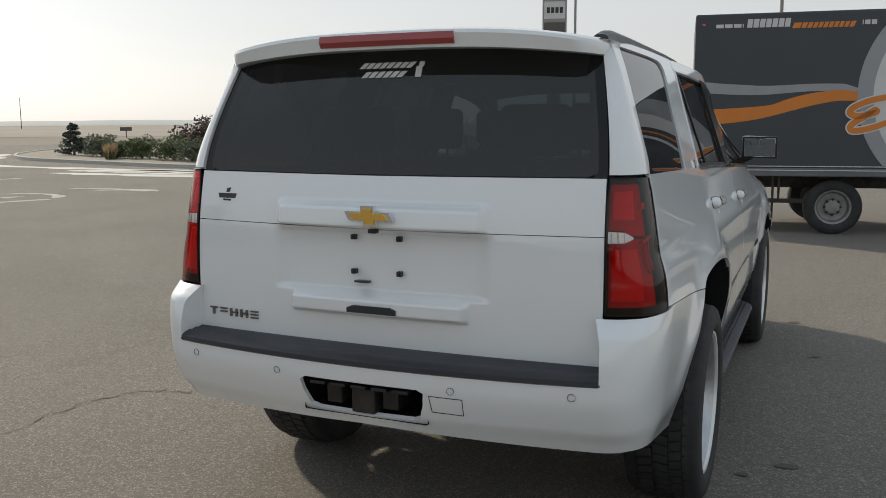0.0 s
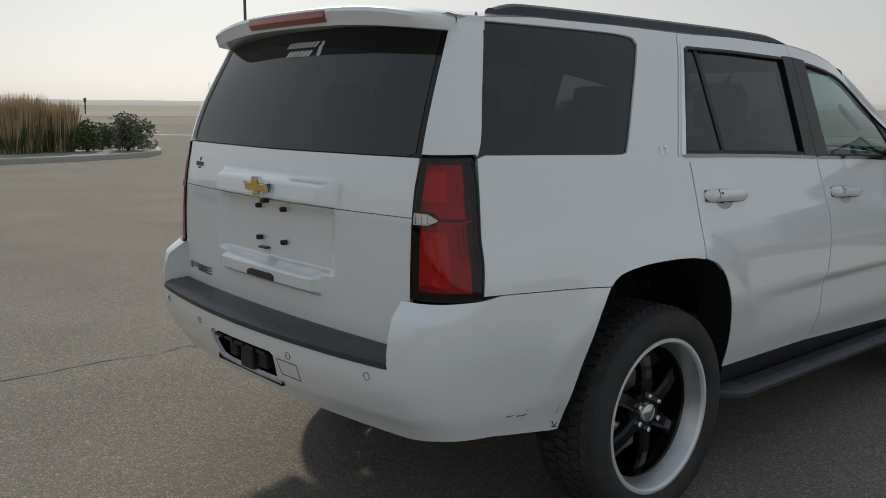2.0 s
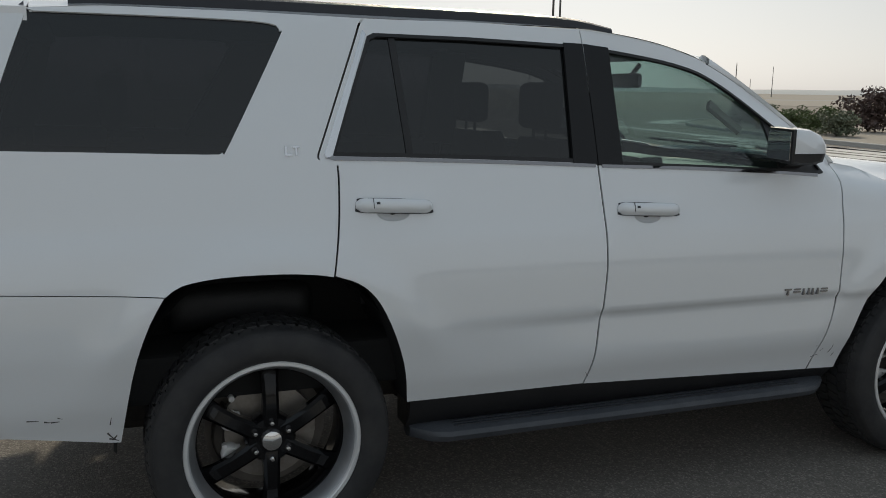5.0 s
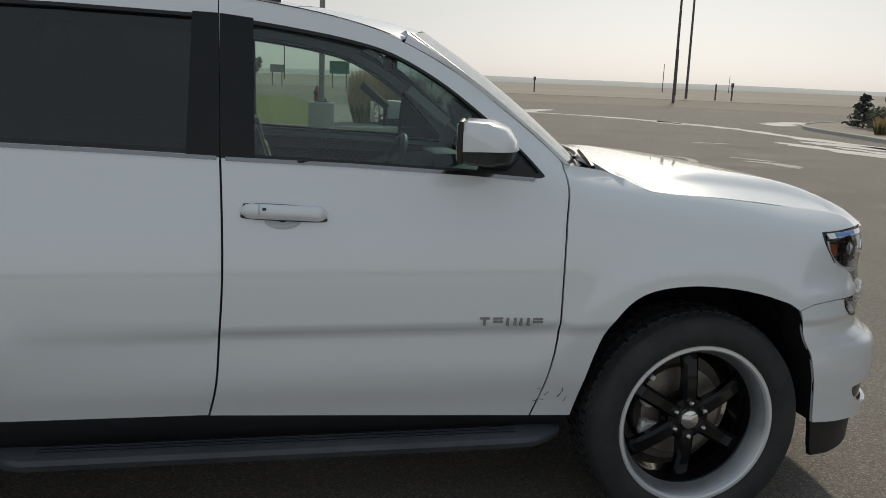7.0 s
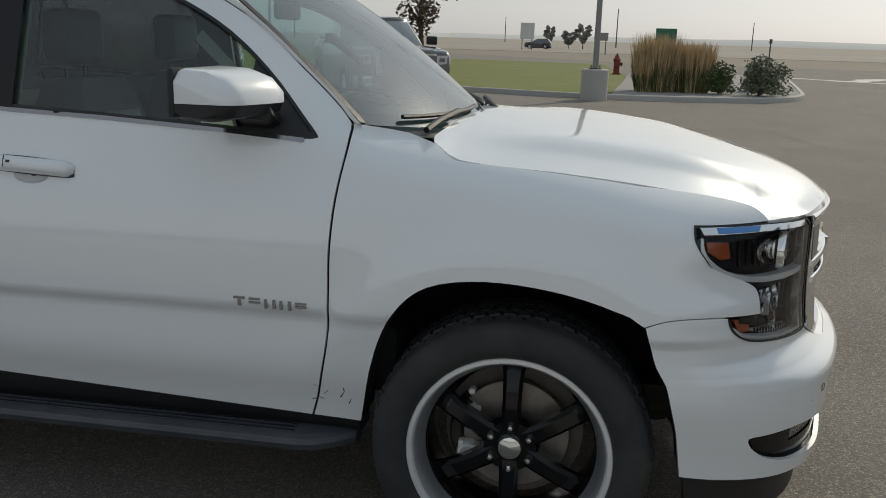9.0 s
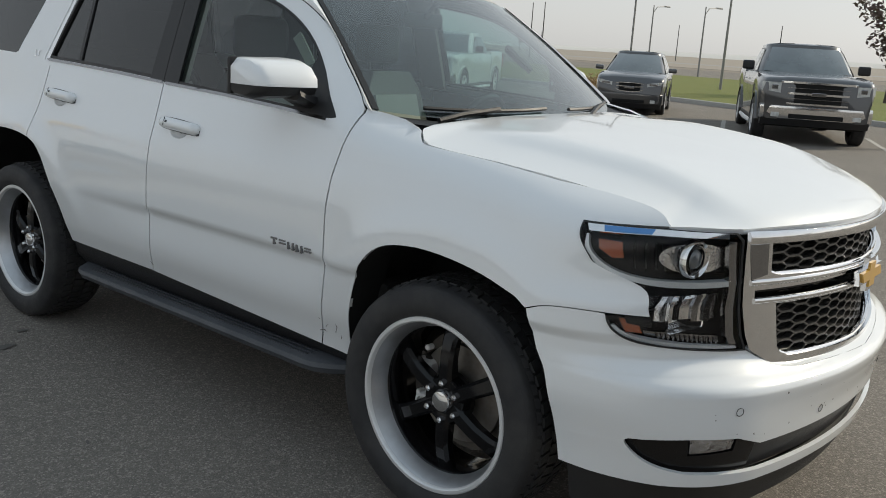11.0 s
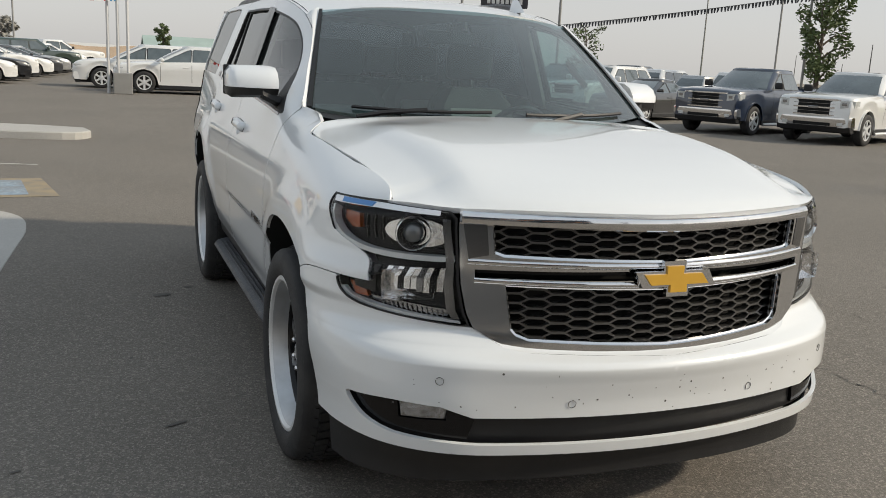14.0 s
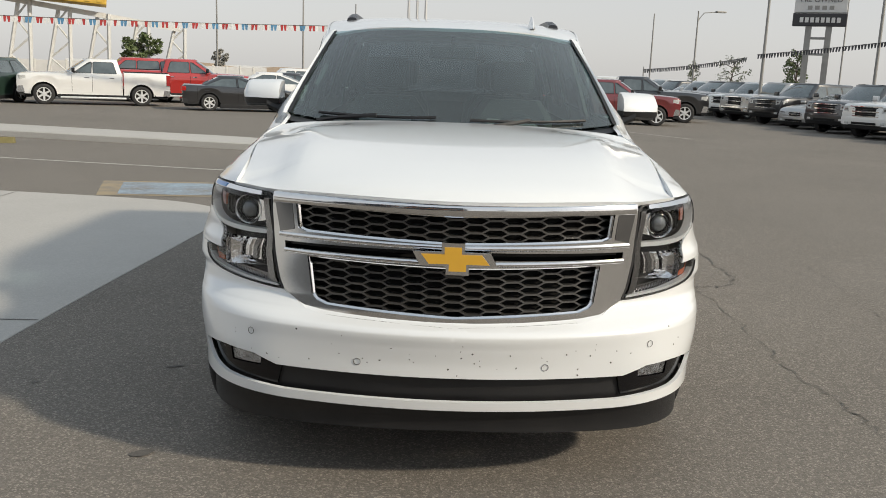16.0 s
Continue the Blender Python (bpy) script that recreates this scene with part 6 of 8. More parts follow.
panel("tow_cover_gap", rear_shell, cover, INK_DARK, RBUMP, [[(-3.0975, .6975), (-2.9875, .6955), (-2.9875, .6385), (-3.0915, .6405)]], sides="right", off=.0012, depth=.001, step=.03, label="thin gap round the tow hook cover")
for x, z in ((-.091, 1.195), (.087, 1.195), (-.091, 1.073), (.087, 1.073)):
    bm = bmesh.new()
    box(bm, (x - .009, -2.556, z - .009), (x + .009, -2.536, z + .009), .002)
    box(bm, (x - .004, -2.560, z - .004), (x + .004, -2.55, z + .004), .001)
    part("plate_clip", bm, BLACK_TRIM, gate, "black plate clip")
bm = bmesh.new()
box(bm, (-.016, -2.585, 1.214), (.016, -2.56, 1.229), .004)
part("camera_eye", bm, BLACK_TRIM, gate, "small black camera eye")
# dark trapezoid set on the bar's face where the grip recess belongs
bm = bmesh.new()
loft(bm, [[(x, y, z) for y, z in ((-2.6025, .936), (-2.6025, .962 - .010 * (abs(x) > .07)), (-2.57, .962), (-2.57, .934))] for x in (-.095, -.07, .07, .095)])
part("gate_grip", bm, GREY_TRIM, gate, "dark trapezoid in place of the grip recess")
bm = bmesh.new()
box(bm, (-.088, -2.557, 1.034), (-.030, -2.535, 1.041), .002)
part("plate_light", bm, GREY_TRIM, gate, "dark slot under the plate")
for k in range(5):
    x0 = -.742 + k * .050
    bm = bmesh.new()
    for a0, a1, b0, b1 in (((0, .036, .009, .015), (.013, .023, -.015, .009)) if k == 0 else ((0, .036, .009, .015), (0, .036, -.003, .003)) if k in (1,) else ((0, .036, .009, .015), (0, .036, -.003, .003), (0, .036, -.015, -.009)) if k == 4 else ((0, .009, -.015, .015), (.027, .036, -.015, .015), (0, .036, -.003, .003))):
        xs = [x0 + a0, x0 + a1]
        yb = [float(body.raw(S_MID + abs(v), .878)[1]) for v in xs]
        solid(bm, [(xs[0], yb[0], .878 + b0), (xs[1], yb[1], .878 + b0), (xs[1], yb[1], .878 + b1), (xs[0], yb[0], .878 + b1)], [(xs[0], yb[0] - .007, .878 + b0), (xs[1], yb[1] - .007, .878 + b0), (xs[1], yb[1] - .007, .878 + b1), (xs[0], yb[0] - .007, .878 + b1)])
    part("badge_bar", bm, BADGE, gate, "small chrome badge bar")
# dealer marks as plain shapes
bm = bmesh.new()
for a0, a1, b0, b1, sk in ((-.155, .060, 1.785, 1.806, .02), (-.140, .030, 1.752, 1.774, .02), (.075, .105, 1.752, 1.790, .0), (.085, .110, 1.79, 1.806, 0)):
    n = max(1, int((a1 - a0) / .0265))
    for k in range(n):
        u0, u1 = a0 + (a1 - a0) * k / n, a0 + (a1 - a0) * (k + .8) / n
        q = [(u0, b0), (u1, b0), (u1 + sk, b1), (u0 + sk, b1)]
        bm.faces.new([bm.verts.new(body(S_MID + REAR_X * abs(x) / float(rear_corner_x(z)), z, -.005) * (1 if x >= 0 else -1, 1, 1)) for x, z in q])
part("dealer_decal", bm, DECAL, gate, "silver-grey dealer decal of plain bars")["kind"] = "stuff"
bm = bmesh.new()
for q in ([(-.70, 1.312), (-.62, 1.312), (-.615, 1.330), (-.705, 1.330)], [(-.68, 1.302), (-.64, 1.302), (-.64, 1.309), (-.68, 1.309)], [(-.668, 1.334), (-.65, 1.334), (-.645, 1.352), (-.665, 1.348)]):
    bm.faces.new([bm.verts.new(body(S_MID + abs(x), z, .001) * (-1, 1, 1)) for x, z in q])
part("dealer_badge", bm, INK_DARK, gate, "small grey dealer badge of plain bars")

# ---- wipers ----
for p0, q0, p1, q1, pp in ((.80, .035, .10, .085, .62), (-.10, .075, -.80, .045, -.25)):
    bm = bmesh.new()
    tube(bm, [np.array(screen_at(p0 + (p1 - p0) * t, q0 + (q1 - q0) * t)) + (0, .010, .012) for t in np.linspace(0, 1, 9)], .008, 6)
    arm = [np.array(screen_at(p0 + (p1 - p0) * t, (q0 + (q1 - q0) * t) * w - (1 - w) * .05)) + (0, .03, .02) for t, w in ((.02, .0), (.2, .6), (.5, 1.0))]
    tube(bm, arm, .011, 6)
    part("wiper", bm, BLACK_TRIM, CAR, "black windscreen wiper", smooth=True)

# ---- inside ----
bm = bmesh.new()
rows = []
for x in np.linspace(-.80, .80, 15):
    k = (x / .8) ** 2
    rows.append([(x, y - .22 * k, z) for y, z in ((1.20, 1.255), (1.0, 1.245), (.82, 1.235), (.70, 1.20), (.64, 1.10), (.66, .92), (1.2, .90))])
loft(bm, rows)
dash = part("dashboard", bm, DASH, CAR, "dark dashboard", smooth=True)
bm = bmesh.new()
box(bm, (-.55, .70, 1.19), (-.22, .86, 1.285), .03)
part("instrument_hood", bm, DASH, dash, "instrument hood", smooth=True)
bm = bmesh.new()
for k in range(24):
    pass
ringpts = [(-.385 + .185 * math.cos(a), .52 + .065 * math.sin(a), 1.17 + .175 * math.sin(a)) for a in np.linspace(0, 2 * math.pi, 33)]
tube(bm, ringpts, .016, 8, False)
tube(bm, [(-.385, .535, 1.16), (-.385, .70, 1.10)], .04, 10)
for a in (.1, math.pi - .1, -math.pi / 2):
    tube(bm, [(-.385, .535, 1.16), (-.385 + .18 * math.cos(a), .52 + .065 * math.sin(a), 1.17 + .17 * math.sin(a))], .017, 6)
part("steering_wheel", bm, SEAT, CAR, "black steering wheel", smooth=True)


def seat(x, y, wide, light, head=True):
    bm = bmesh.new()
    box(bm, (x - wide / 2, y - .05, .72), (x + wide / 2, y + .50, .90), .07, None, 3)
    st = part("car_seat", bm, SEAT_LIGHT if light else SEAT, CAR, "seat cushion", smooth=True)
    bm = bmesh.new()
    rows = []
    for z, w, y0, y1 in ((.80, .92, -.14, .05), (.95, 1.0, -.17, .02), (1.15, 1.0, -.20, -.02), (1.32, .92, -.22, -.07), (1.42, .66, -.22, -.10)):
        h = wide * w / 2
        rows.append([(x - h, y + y1 - .02, z), (x - h * .8, y + y1 + .02, z), (x, y + y1, z), (x + h * .8, y + y1 + .02, z), (x + h, y + y1 - .02, z), (x + h, y + y0 + .02, z), (x + h * .8, y + y0, z), (x - h * .8, y + y0, z), (x - h, y + y0 + .02, z)])
    loft(bm, rows)
    part("backrest", bm, SEAT, st, "seat back", smooth=True)
    if light:
        bm = bmesh.new()
        loft(bm, [[(x - wide * .30, y + b + .012, z), (x + wide * .30, y + b + .012, z), (x + wide * .30, y + b - .03, z), (x - wide * .30, y + b - .03, z)] for z, b in ((.90, .035), (1.10, .01), (1.30, -.05))])
        part("seat_insert", bm, SEAT_LIGHT, st, "pale seat insert")
    if head:
        bm = bmesh.new()
        box(bm, (x - .14, y - .24, 1.46), (x + .14, y - .14, 1.66), .045, None, 3)
        tube(bm, [(x - .06, y - .19, 1.38), (x - .06, y - .19, 1.5)], .008, 6)
        tube(bm, [(x + .06, y - .19, 1.38), (x + .06, y - .19, 1.5)], .008, 6)
        part("headrest", bm, SEAT, st, "headrest", smooth=True)


for x in (-.40, .40):
    seat(x, -.02, .54, True)
    seat(x, -.95, .52, True)
    seat(x * .95, -1.75, .50, False)
bm = bmesh.new()
box(bm, (-.13, -.35, .75), (.13, .66, 1.0), .04)
part("centre_console", bm, DASH, CAR, "dark centre console", smooth=True)
bm = bmesh.new()
box(bm, (-.13, .44, 1.645), (.13, .47, 1.715), .02)
tube(bm, [(0, .47, 1.69), (0, .53, 1.76)], .012, 6)
part("rear_view_mirror", bm, BLACK_TRIM, CAR, "black rear-view mirror", smooth=True)
bm = bmesh.new()
box(bm, (-.86, -2.35, .55), (.86, 1.1, .72), .02)
part("cabin_floor", bm, CARPET, CAR, "black carpet floor")
lin_line = [(x * .97, y) for x, y in rim if y < .36] + [(x, y - .03) for x, y in screen_top] + [(0, -2.20), (.4, -2.19), (.70, -2.175)]
panel("headliner", ROOF, lin_line, LINER, CAR, sides="half", off=-.035, depth=0, step=.12, label="grey headliner")
TRIM_IN = Shell(rear_mid, rear_corner_x, rear_corner_y, front_mid, front_y, None, -.035)
panel("gate_lining", TRIM_IN, [(-3.35, 1.05), (-3.35, 1.428), (-2.60, 1.43), (-2.60, 1.05)], DASH, CAR, sides="half", depth=.01, step=.1, label="dark lining of the liftgate")
for sgn, sd in ((1, "right"), (-1, "left")):
    panel("pillar_lining", TRIM_IN, [(-2.63, 1.05), (-2.61, 1.80), (-2.20, 1.80), (-2.31, 1.40), (-2.31, 1.05)], DASH, CAR, sides=sd, off=-.004, depth=.01, step=.06, label="dark rear pillar lining")
    panel("pillar_lining", TRIM_IN, [(-.30, 1.34), (-.30, 1.84), (-.12, 1.83), (-.12, 1.33)], LINER, CAR, sides=sd, depth=.02, step=.05, label="grey pillar lining")
    panel("pillar_lining", TRIM_IN, [(-1.60, 1.38), (-1.36, 1.85), (-1.10, 1.85), (-1.26, 1.37)], LINER, CAR, sides=sd, depth=.02, step=.05, label="grey pillar lining")
    panel("grab_handle", TRIM_IN, [(.42, 1.60), (.55, 1.50), (.575, 1.52), (.44, 1.63)], LINER, CAR, sides=sd, off=-.03, depth=.02, step=.05, label="grey grab handle")
    panel("door_lining", TRIM_IN, [(-.2, .80), (-.2, 1.335), (.60, 1.30), (.85, 1.28), (.85, .80)], DASH, CAR, sides=sd, off=-.03, depth=.02, step=.1, label="dark door lining")
# ---- parked vehicles ----
PAINTS = {}


def paint(name, color, metal=.0):
    if name not in PAINTS:
        PAINTS[name] = material(name + " car paint", color, rough=.3, metal=metal, coat=1., wear=.15, wear_size=1.5)
    return PAINTS[name]


DARK_GLASS = material("parked car glass", (.050, .066, .070), rough=.06, coat=1., spec=.8, wear=.6, wear_size=1.6, wear_color=(.12, .145, .15))
CAR_LENS = material("headlamp", (.62, .63, .62), rough=.12, coat=1., wear=.5, wear_size=14, wear_color=(.2, .2, .2))
RED_LAMP = material("red car lamp", (.36, .012, .010), rough=.15, coat=1.)
MASTERS = {}
KINDS = {
    # length, width, height, axle front, axle rear, wheel, body tops (y, z), cabin: base front, roof front, roof rear, base rear, belt, roof half width
    "pickup": (5.80, 2.03, 1.87, 1.92, -1.76, .40, ((2.90, 1.04), (2.87, 1.15), (2.76, 1.20), (1.25, 1.27), (1.10, 1.27), (-1.02, 1.28), (-1.05, 1.34), (-2.85, 1.34), (-2.90, 1.30)), (1.22, .48, -.86, -1.02, 1.27, .73)),
    "suv": (5.10, 2.02, 1.86, 1.55, -1.40, .40, ((2.55, .98), (2.52, 1.10), (2.40, 1.16), (1.15, 1.24), (1.0, 1.24), (-2.40, 1.28), (-2.52, 1.20), (-2.55, 1.0)), (1.08, .45, -2.12, -2.42, 1.24, .73)),
    "crossover": (4.35, 1.82, 1.66, 1.32, -1.26, .35, ((2.17, .78), (2.10, .93), (1.9, 1.0), (1.02, 1.08), (.9, 1.08), (-2.0, 1.12), (-2.12, 1.05), (-2.17, .9)), (1.16, .22, -1.62, -2.04, 1.08, .62)),
    "wagon": (5.10, 1.98, 1.76, 1.50, -1.50, .39, ((2.55, .80), (2.48, .94), (2.2, 1.04), (1.25, 1.13), (1.0, 1.14), (-2.30, 1.22), (-2.48, 1.10), (-2.55, .95)), (1.28, .20, -1.95, -2.42, 1.13, .64)),
    "sedan": (4.75, 1.83, 1.45, 1.45, -1.32, .335, ((2.37, .66), (2.28, .78), (2.0, .86), (1.05, .97), (.9, .97), (-1.55, 1.02), (-2.25, 1.03), (-2.34, .98), (-2.37, .85)), (1.22, .15, -.95, -1.80, .97, .55)),
}
TYRE_ME = {}


def small_wheel(parent, x, y, r, sgn, alloy):
    key = (r, sgn, alloy.name)
    if key not in TYRE_ME:
        bm = bmesh.new()
        lathe(bm, [(sgn * a, r * b) for a, b in ((-.12, .62), (-.12, .92), (-.09, 1.0), (.09, 1.0), (.115, .93), (.12, .80), (.112, .68), (.10, .66), (.09, .62))], 32)
        t = part("wheel", bm, RUBBER, None, "black tyre", smooth=True)
        bm = bmesh.new()
        lathe(bm, [(sgn * a, r * b) for a, b in ((.085, .66), (.106, .665), (.100, .60), (.05, .56), (.02, .3), (.02, 0))], 28)
        d = part("rim", bm, DARK_STEEL, None, "dark wheel well", smooth=True)
        bm = bmesh.new()
        lathe(bm, [(sgn * a, r * b) for a, b in ((.095, .675), (.110, .67), (.108, .60), (.09, .59))], 28)
        for k in range(6):
            m = pose(0, 0, 0, 60 * k, 0, 0)
            vs = [m @ Vector(q) for q in ((sgn * .07, -.11 * r, .1 * r), (sgn * .07, .11 * r, .1 * r), (sgn * .085, .09 * r, .62 * r), (sgn * .085, -.09 * r, .62 * r))]
            ws = [m @ Vector(q) for q in ((sgn * .095, -.08 * r, .1 * r), (sgn * .095, .08 * r, .1 * r), (sgn * .105, .07 * r, .62 * r), (sgn * .105, -.07 * r, .62 * r))]
            solid(bm, vs, ws)
        lathe(bm, [(sgn * a, r * b) for a, b in ((.07, .2), (.104, .19), (.108, 0))], 16)
        s = part("spokes", bm, alloy, None, "bright alloy spokes")
        TYRE_ME[key] = (t.data, d.data, s.data)
        for o in (t, d, s):
            bpy.data.objects.remove(o)
    a, b, c = TYRE_ME[key]
    w = link("wheel", a, None, parent)
    w.matrix_basis = pose(sgn * x, y, r)
    link("rim", b, None, w, "dark wheel well")
    link("spokes", c, None, w, "bright alloy spokes")


def vehicle(kind, col, m, label, group="cars parked in rows", bright=True):
    """A parked vehicle of a kind and paint at a pose; made once, then copied."""
    nm = {"pickup": "pickup_truck", "suv": "sport_utility_vehicle", "crossover": "crossover", "wagon": "crossover", "sedan": "sedan"}[kind]
    cat = {"pickup": "pickup", "suv": "car", "crossover": "car", "wagon": "car", "sedan": "car"}[kind]
    key = (kind, col.name, bright)
    if key in MASTERS:
        return tagged(copy_thing(MASTERS[key], m), label, cat, group)
    L, W, H, af, ar, wr, tops, (cf, rf, rr, cr, belt, rw) = KINDS[kind]
    big = kind in ("pickup", "suv")
    root = thing(nm, label, cat, group)
    MASTERS[key] = root
    w2, zb = W / 2, wr * (.98 if big else .74)
    top = spline(*[(y, z) for y, z in tops[::-1]])

    def ring(y):
        """Half the cross-section of the lower body at y, from the sill up to the middle of the top."""
        u = abs(y) / (L / 2)
        w = w2 * (1 - .10 * max(0, (u - .80) / .20) ** 2.6)
        zt = float(top(y))
        arch = max([max(0, 1 - ((y - q) / (wr * 1.22)) ** 2) for q in (af, ar)])
        lo = min(max(zb, wr + wr * 1.22 * math.sqrt(arch)) if arch > 0 else zb, zt - .10)
        up = .06 if u > .9 else 0
        lo = lo + up
        h = zt - lo
        return [(w * .90, lo), (w * .965, lo + .02), (w * .975, lo + .30 * h), (w * .985, lo + .46 * h), (w * 1.0, lo + .62 * h), (w * .998, lo + .70 * h), (w * .975, zt - .07), (w * .945, zt - .025), (w * .88, zt - .004), (w * .66, zt + .006), (w * .58, zt + .020), (0, zt + .026)]

    def side_x(y, z):
        r = ring(y)
        return float(np.interp(z, [q[1] for q in r[:9]], [q[0] for q in r[:9]]))

    ys = sorted({*np.linspace(-L / 2 + .02, L / 2 - .02, 64).tolist(), cr - .01, cr - .06, *[t[0] * .999 for t in tops]})
    rows = []
    for y in ys:
        r = ring(y)
        rows.append([(x, y, z) for x, z in r] + [(-x, y, z) for x, z in r[-2::-1]])
    if kind == "pickup":
        # the load bed stands apart from the cab
        bed = bmesh.new()
        loft(bed, [r for r in rows if r[0][1] < cr - .05])
        part("load_bed", bed, col, root, smooth=True)
        # the bed is closed; a black block stands for the shade inside
        bm = bmesh.new()
        box(bm, (-w2 * .80, -L / 2 + .08, 1.22), (w2 * .80, cr - .08, 1.375), .01)
        part("bed_opening", bm, CAVITY, root, "black block painted as the shade of an open bed")
        rows = [r for r in rows if r[0][1] > cr - .02]
    bm = bmesh.new()
    loft(bm, rows)
    part("body", bm, col, root, smooth=True)
    # cabin, in the body's colour, with its panes set on it
    z0, z1 = belt - .05, H - .03

    def cab_w(t):
        return w2 * .925 + (rw - w2 * .925) * t

    def cab_f(t):
        return cf + (rf - cf) * t + .05 * math.sin(math.pi * min(1, t))

    def cab_r(t):
        return cr + (rr - cr) * t - (.05 * math.sin(math.pi * t) if kind != "pickup" else 0)

    def front_y(x, t):
        q = min(1, abs(x) / cab_w(t))
        return cab_f(t) - .16 * q ** 2 - .10 * max(0, q - .8) / .2

    bm = bmesh.new()
    rows = []
    for t, grow, z in [(k / 8, 1, z0 + (z1 - .07 - z0) * k / 8) for k in range(9)] + [(1, .985, z1 - .035), (1, .93, z1 - .012), (1, .72, z1 + .006), (1, .3, z1 + .016)]:
        w, ym = cab_w(t) * grow, (cab_f(t) + cab_r(t)) / 2
        ry = (cab_r(t) - ym) * (1 - (1 - grow) * .5) + ym
        pts = [(w, ry + .14), (w, front_y(w, t) - .10)] + [(x, (front_y(x / grow, t) - ym) * (1 - (1 - grow) * .35) + ym) for x in (w * .9, w * .6, w * .2, -w * .2, -w * .6, -w * .9)] + [(-w, front_y(w, t) - .10), (-w, ry + .14), (-w * .88, ry), (w * .88, ry)]
        rows.append([(x, y, z) for x, y in pts])
    loft(bm, rows)
    cab = part("cabin", bm, col, root, "roof and pillars", smooth=True)
    zz = lambda t: z0 + (z1 - .07 - z0) * t
    bm = bmesh.new()
    loft(bm, [[(x, front_y(x, t) + .012, zz(t) + .010) for x in np.linspace(-1, 1, 11) * cab_w(t) * (.90 - .03 * t)] for t in (.10, .35, .6, .85, .97)], closed=False)
    part("windscreen", bm, DARK_GLASS, cab, "dark windscreen", smooth=True)
    bm = bmesh.new()
    loft(bm, [[(x, cab_r(t) - .008, zz(t)) for x in (-cab_w(t) * .82, cab_w(t) * .82)] for t in ((.18, .5, .86) if kind != "sedan" else (.1, .5, .95))], closed=False)
    part("rear_window", bm, DARK_GLASS, cab, "dark rear window")
    mid = (cf + cr) / 2 + {"sedan": .10, "pickup": .02}.get(kind, .42)
    third = mid - .98
    lights = [((mid + .05, mid + .01), (cf - .40, rf - .30))]
    if kind in ("sedan", "pickup"):
        lights.append(((cr + .22, rr + .20), (mid - .05, mid - .06)))
    else:
        lights += [((third + .05, third + .07), (mid - .05, mid - .06)), ((cr + .30, rr + .26), (third - .06, third - .02))]
    for sg in (1, -1):
        for (yb0, yt0), (yb1, yt1) in lights:
            for grow, off, mat_, nm_, lab_ in ((.028, .004, BLACK_TRIM, "window_seal", "black window seal"), (0, .008, DARK_GLASS, "side_window", "dark side window")):
                loop = []
                for t, e0, e1 in ((.11, .03, .03), (.15, 0, 0), (.84, 0, 0), (.90, .05, .06)):
                    f = (t - .11) / .79
                    loop.append((yb0 + (yt0 - yb0) * f + e0 - grow, yb1 + (yt1 - yb1) * f - e1 + grow, t + (grow * .9 if t > .5 else -grow * .9)))
                q = [(y, t) for y, _, t in loop] + [(y, t) for _, y, t in loop[::-1]]
                bm = bmesh.new()
                bm.faces.new([bm.verts.new((sg * (cab_w(t) + off), y, zz(t))) for y, t in q])
                part(nm_, bm, mat_, cab, lab_)
        for y in [cf - .34, mid] + ([cr + .02] if kind in ("sedan", "pickup") else [third]):
            bm = bmesh.new()
            loft(bm, [[(sg * (side_x(y + d, z) + .003), y + d, z) for d in (-.006, .006)] for z in np.linspace(zb + .14, float(top(y)) - .05, 9)], closed=False)
            part("door_gap", bm, CAVITY, root)
        bm = bmesh.new()
        box(bm, (sg * w2 * .84, ar + wr * 1.25, zb - .12), (sg * w2 * .97, af - wr * 1.25, zb + .03), .02)
        part("sill", bm, BLACK_TRIM, root, "black sill")
        if big:
            bm = bmesh.new()
            tube(bm, [(sg * w2 * .96, ar + wr * 1.5, zb - .10), (sg * w2 * .99, (af + ar) / 2, zb - .10), (sg * w2 * .96, af - wr * 1.5, zb - .10)], .045, 8)
            part("side_step", bm, SATIN if bright else BLACK_TRIM, root, "tubular side step", smooth=True)
        for q in (af, ar):
            bm = bmesh.new()
            loft(bm, [[(sg * x, q + wr * k * math.cos(t), wr + wr * k * math.sin(t)) for x, k in ((w2 * .90, 1.20), (w2 * 1.004, 1.20), (w2 * 1.004, 1.27), (w2 * .90, 1.29))] for t in [math.pi * (k / 14) for k in range(15)]])
            part("arch_lip", bm, col if kind in ("pickup", "sedan", "wagon", "suv") else BLACK_TRIM, root, "wheel arch lip", smooth=True)
            small_wheel(root, w2 - .115, q, wr, sg, SATIN)
        bm = bmesh.new()
        box(bm, (sg * w2 * .97, cf - .46, belt + .02), (sg * (w2 + .20), cf - .34, belt + (.20 if big else .14)), .04, None, 3)
        part("door_mirror", bm, col if kind != "pickup" else BLACK_TRIM, root, smooth=True)
        for y in (mid + .10, (cr + .30 if kind in ("sedan", "pickup") else third + .12)):
            zh = belt - .17
            bm = bmesh.new()
            box(bm, (sg * (side_x(y, zh) - .01), y, zh - .017), (sg * (side_x(y, zh) + .022), y + .19, zh + .017), .008)
            part("door_handle", bm, CHROME if bright and big else col, root)
        # lamps
        zt = float(top(L / 2 - .06))
        tall = {"pickup": .20, "suv": .19, "crossover": .13, "wagon": .12, "sedan": .11}[kind]
        hz = zt - .05 - tall / 2
        x0, rise = w2 * (.64 if big else .50), 0 if big else .02
        for grow, back, mat_, nm_, lab_ in ((.0, .0, CAR_LENS, "headlamp", "clear headlamp"),):
            bm = bmesh.new()
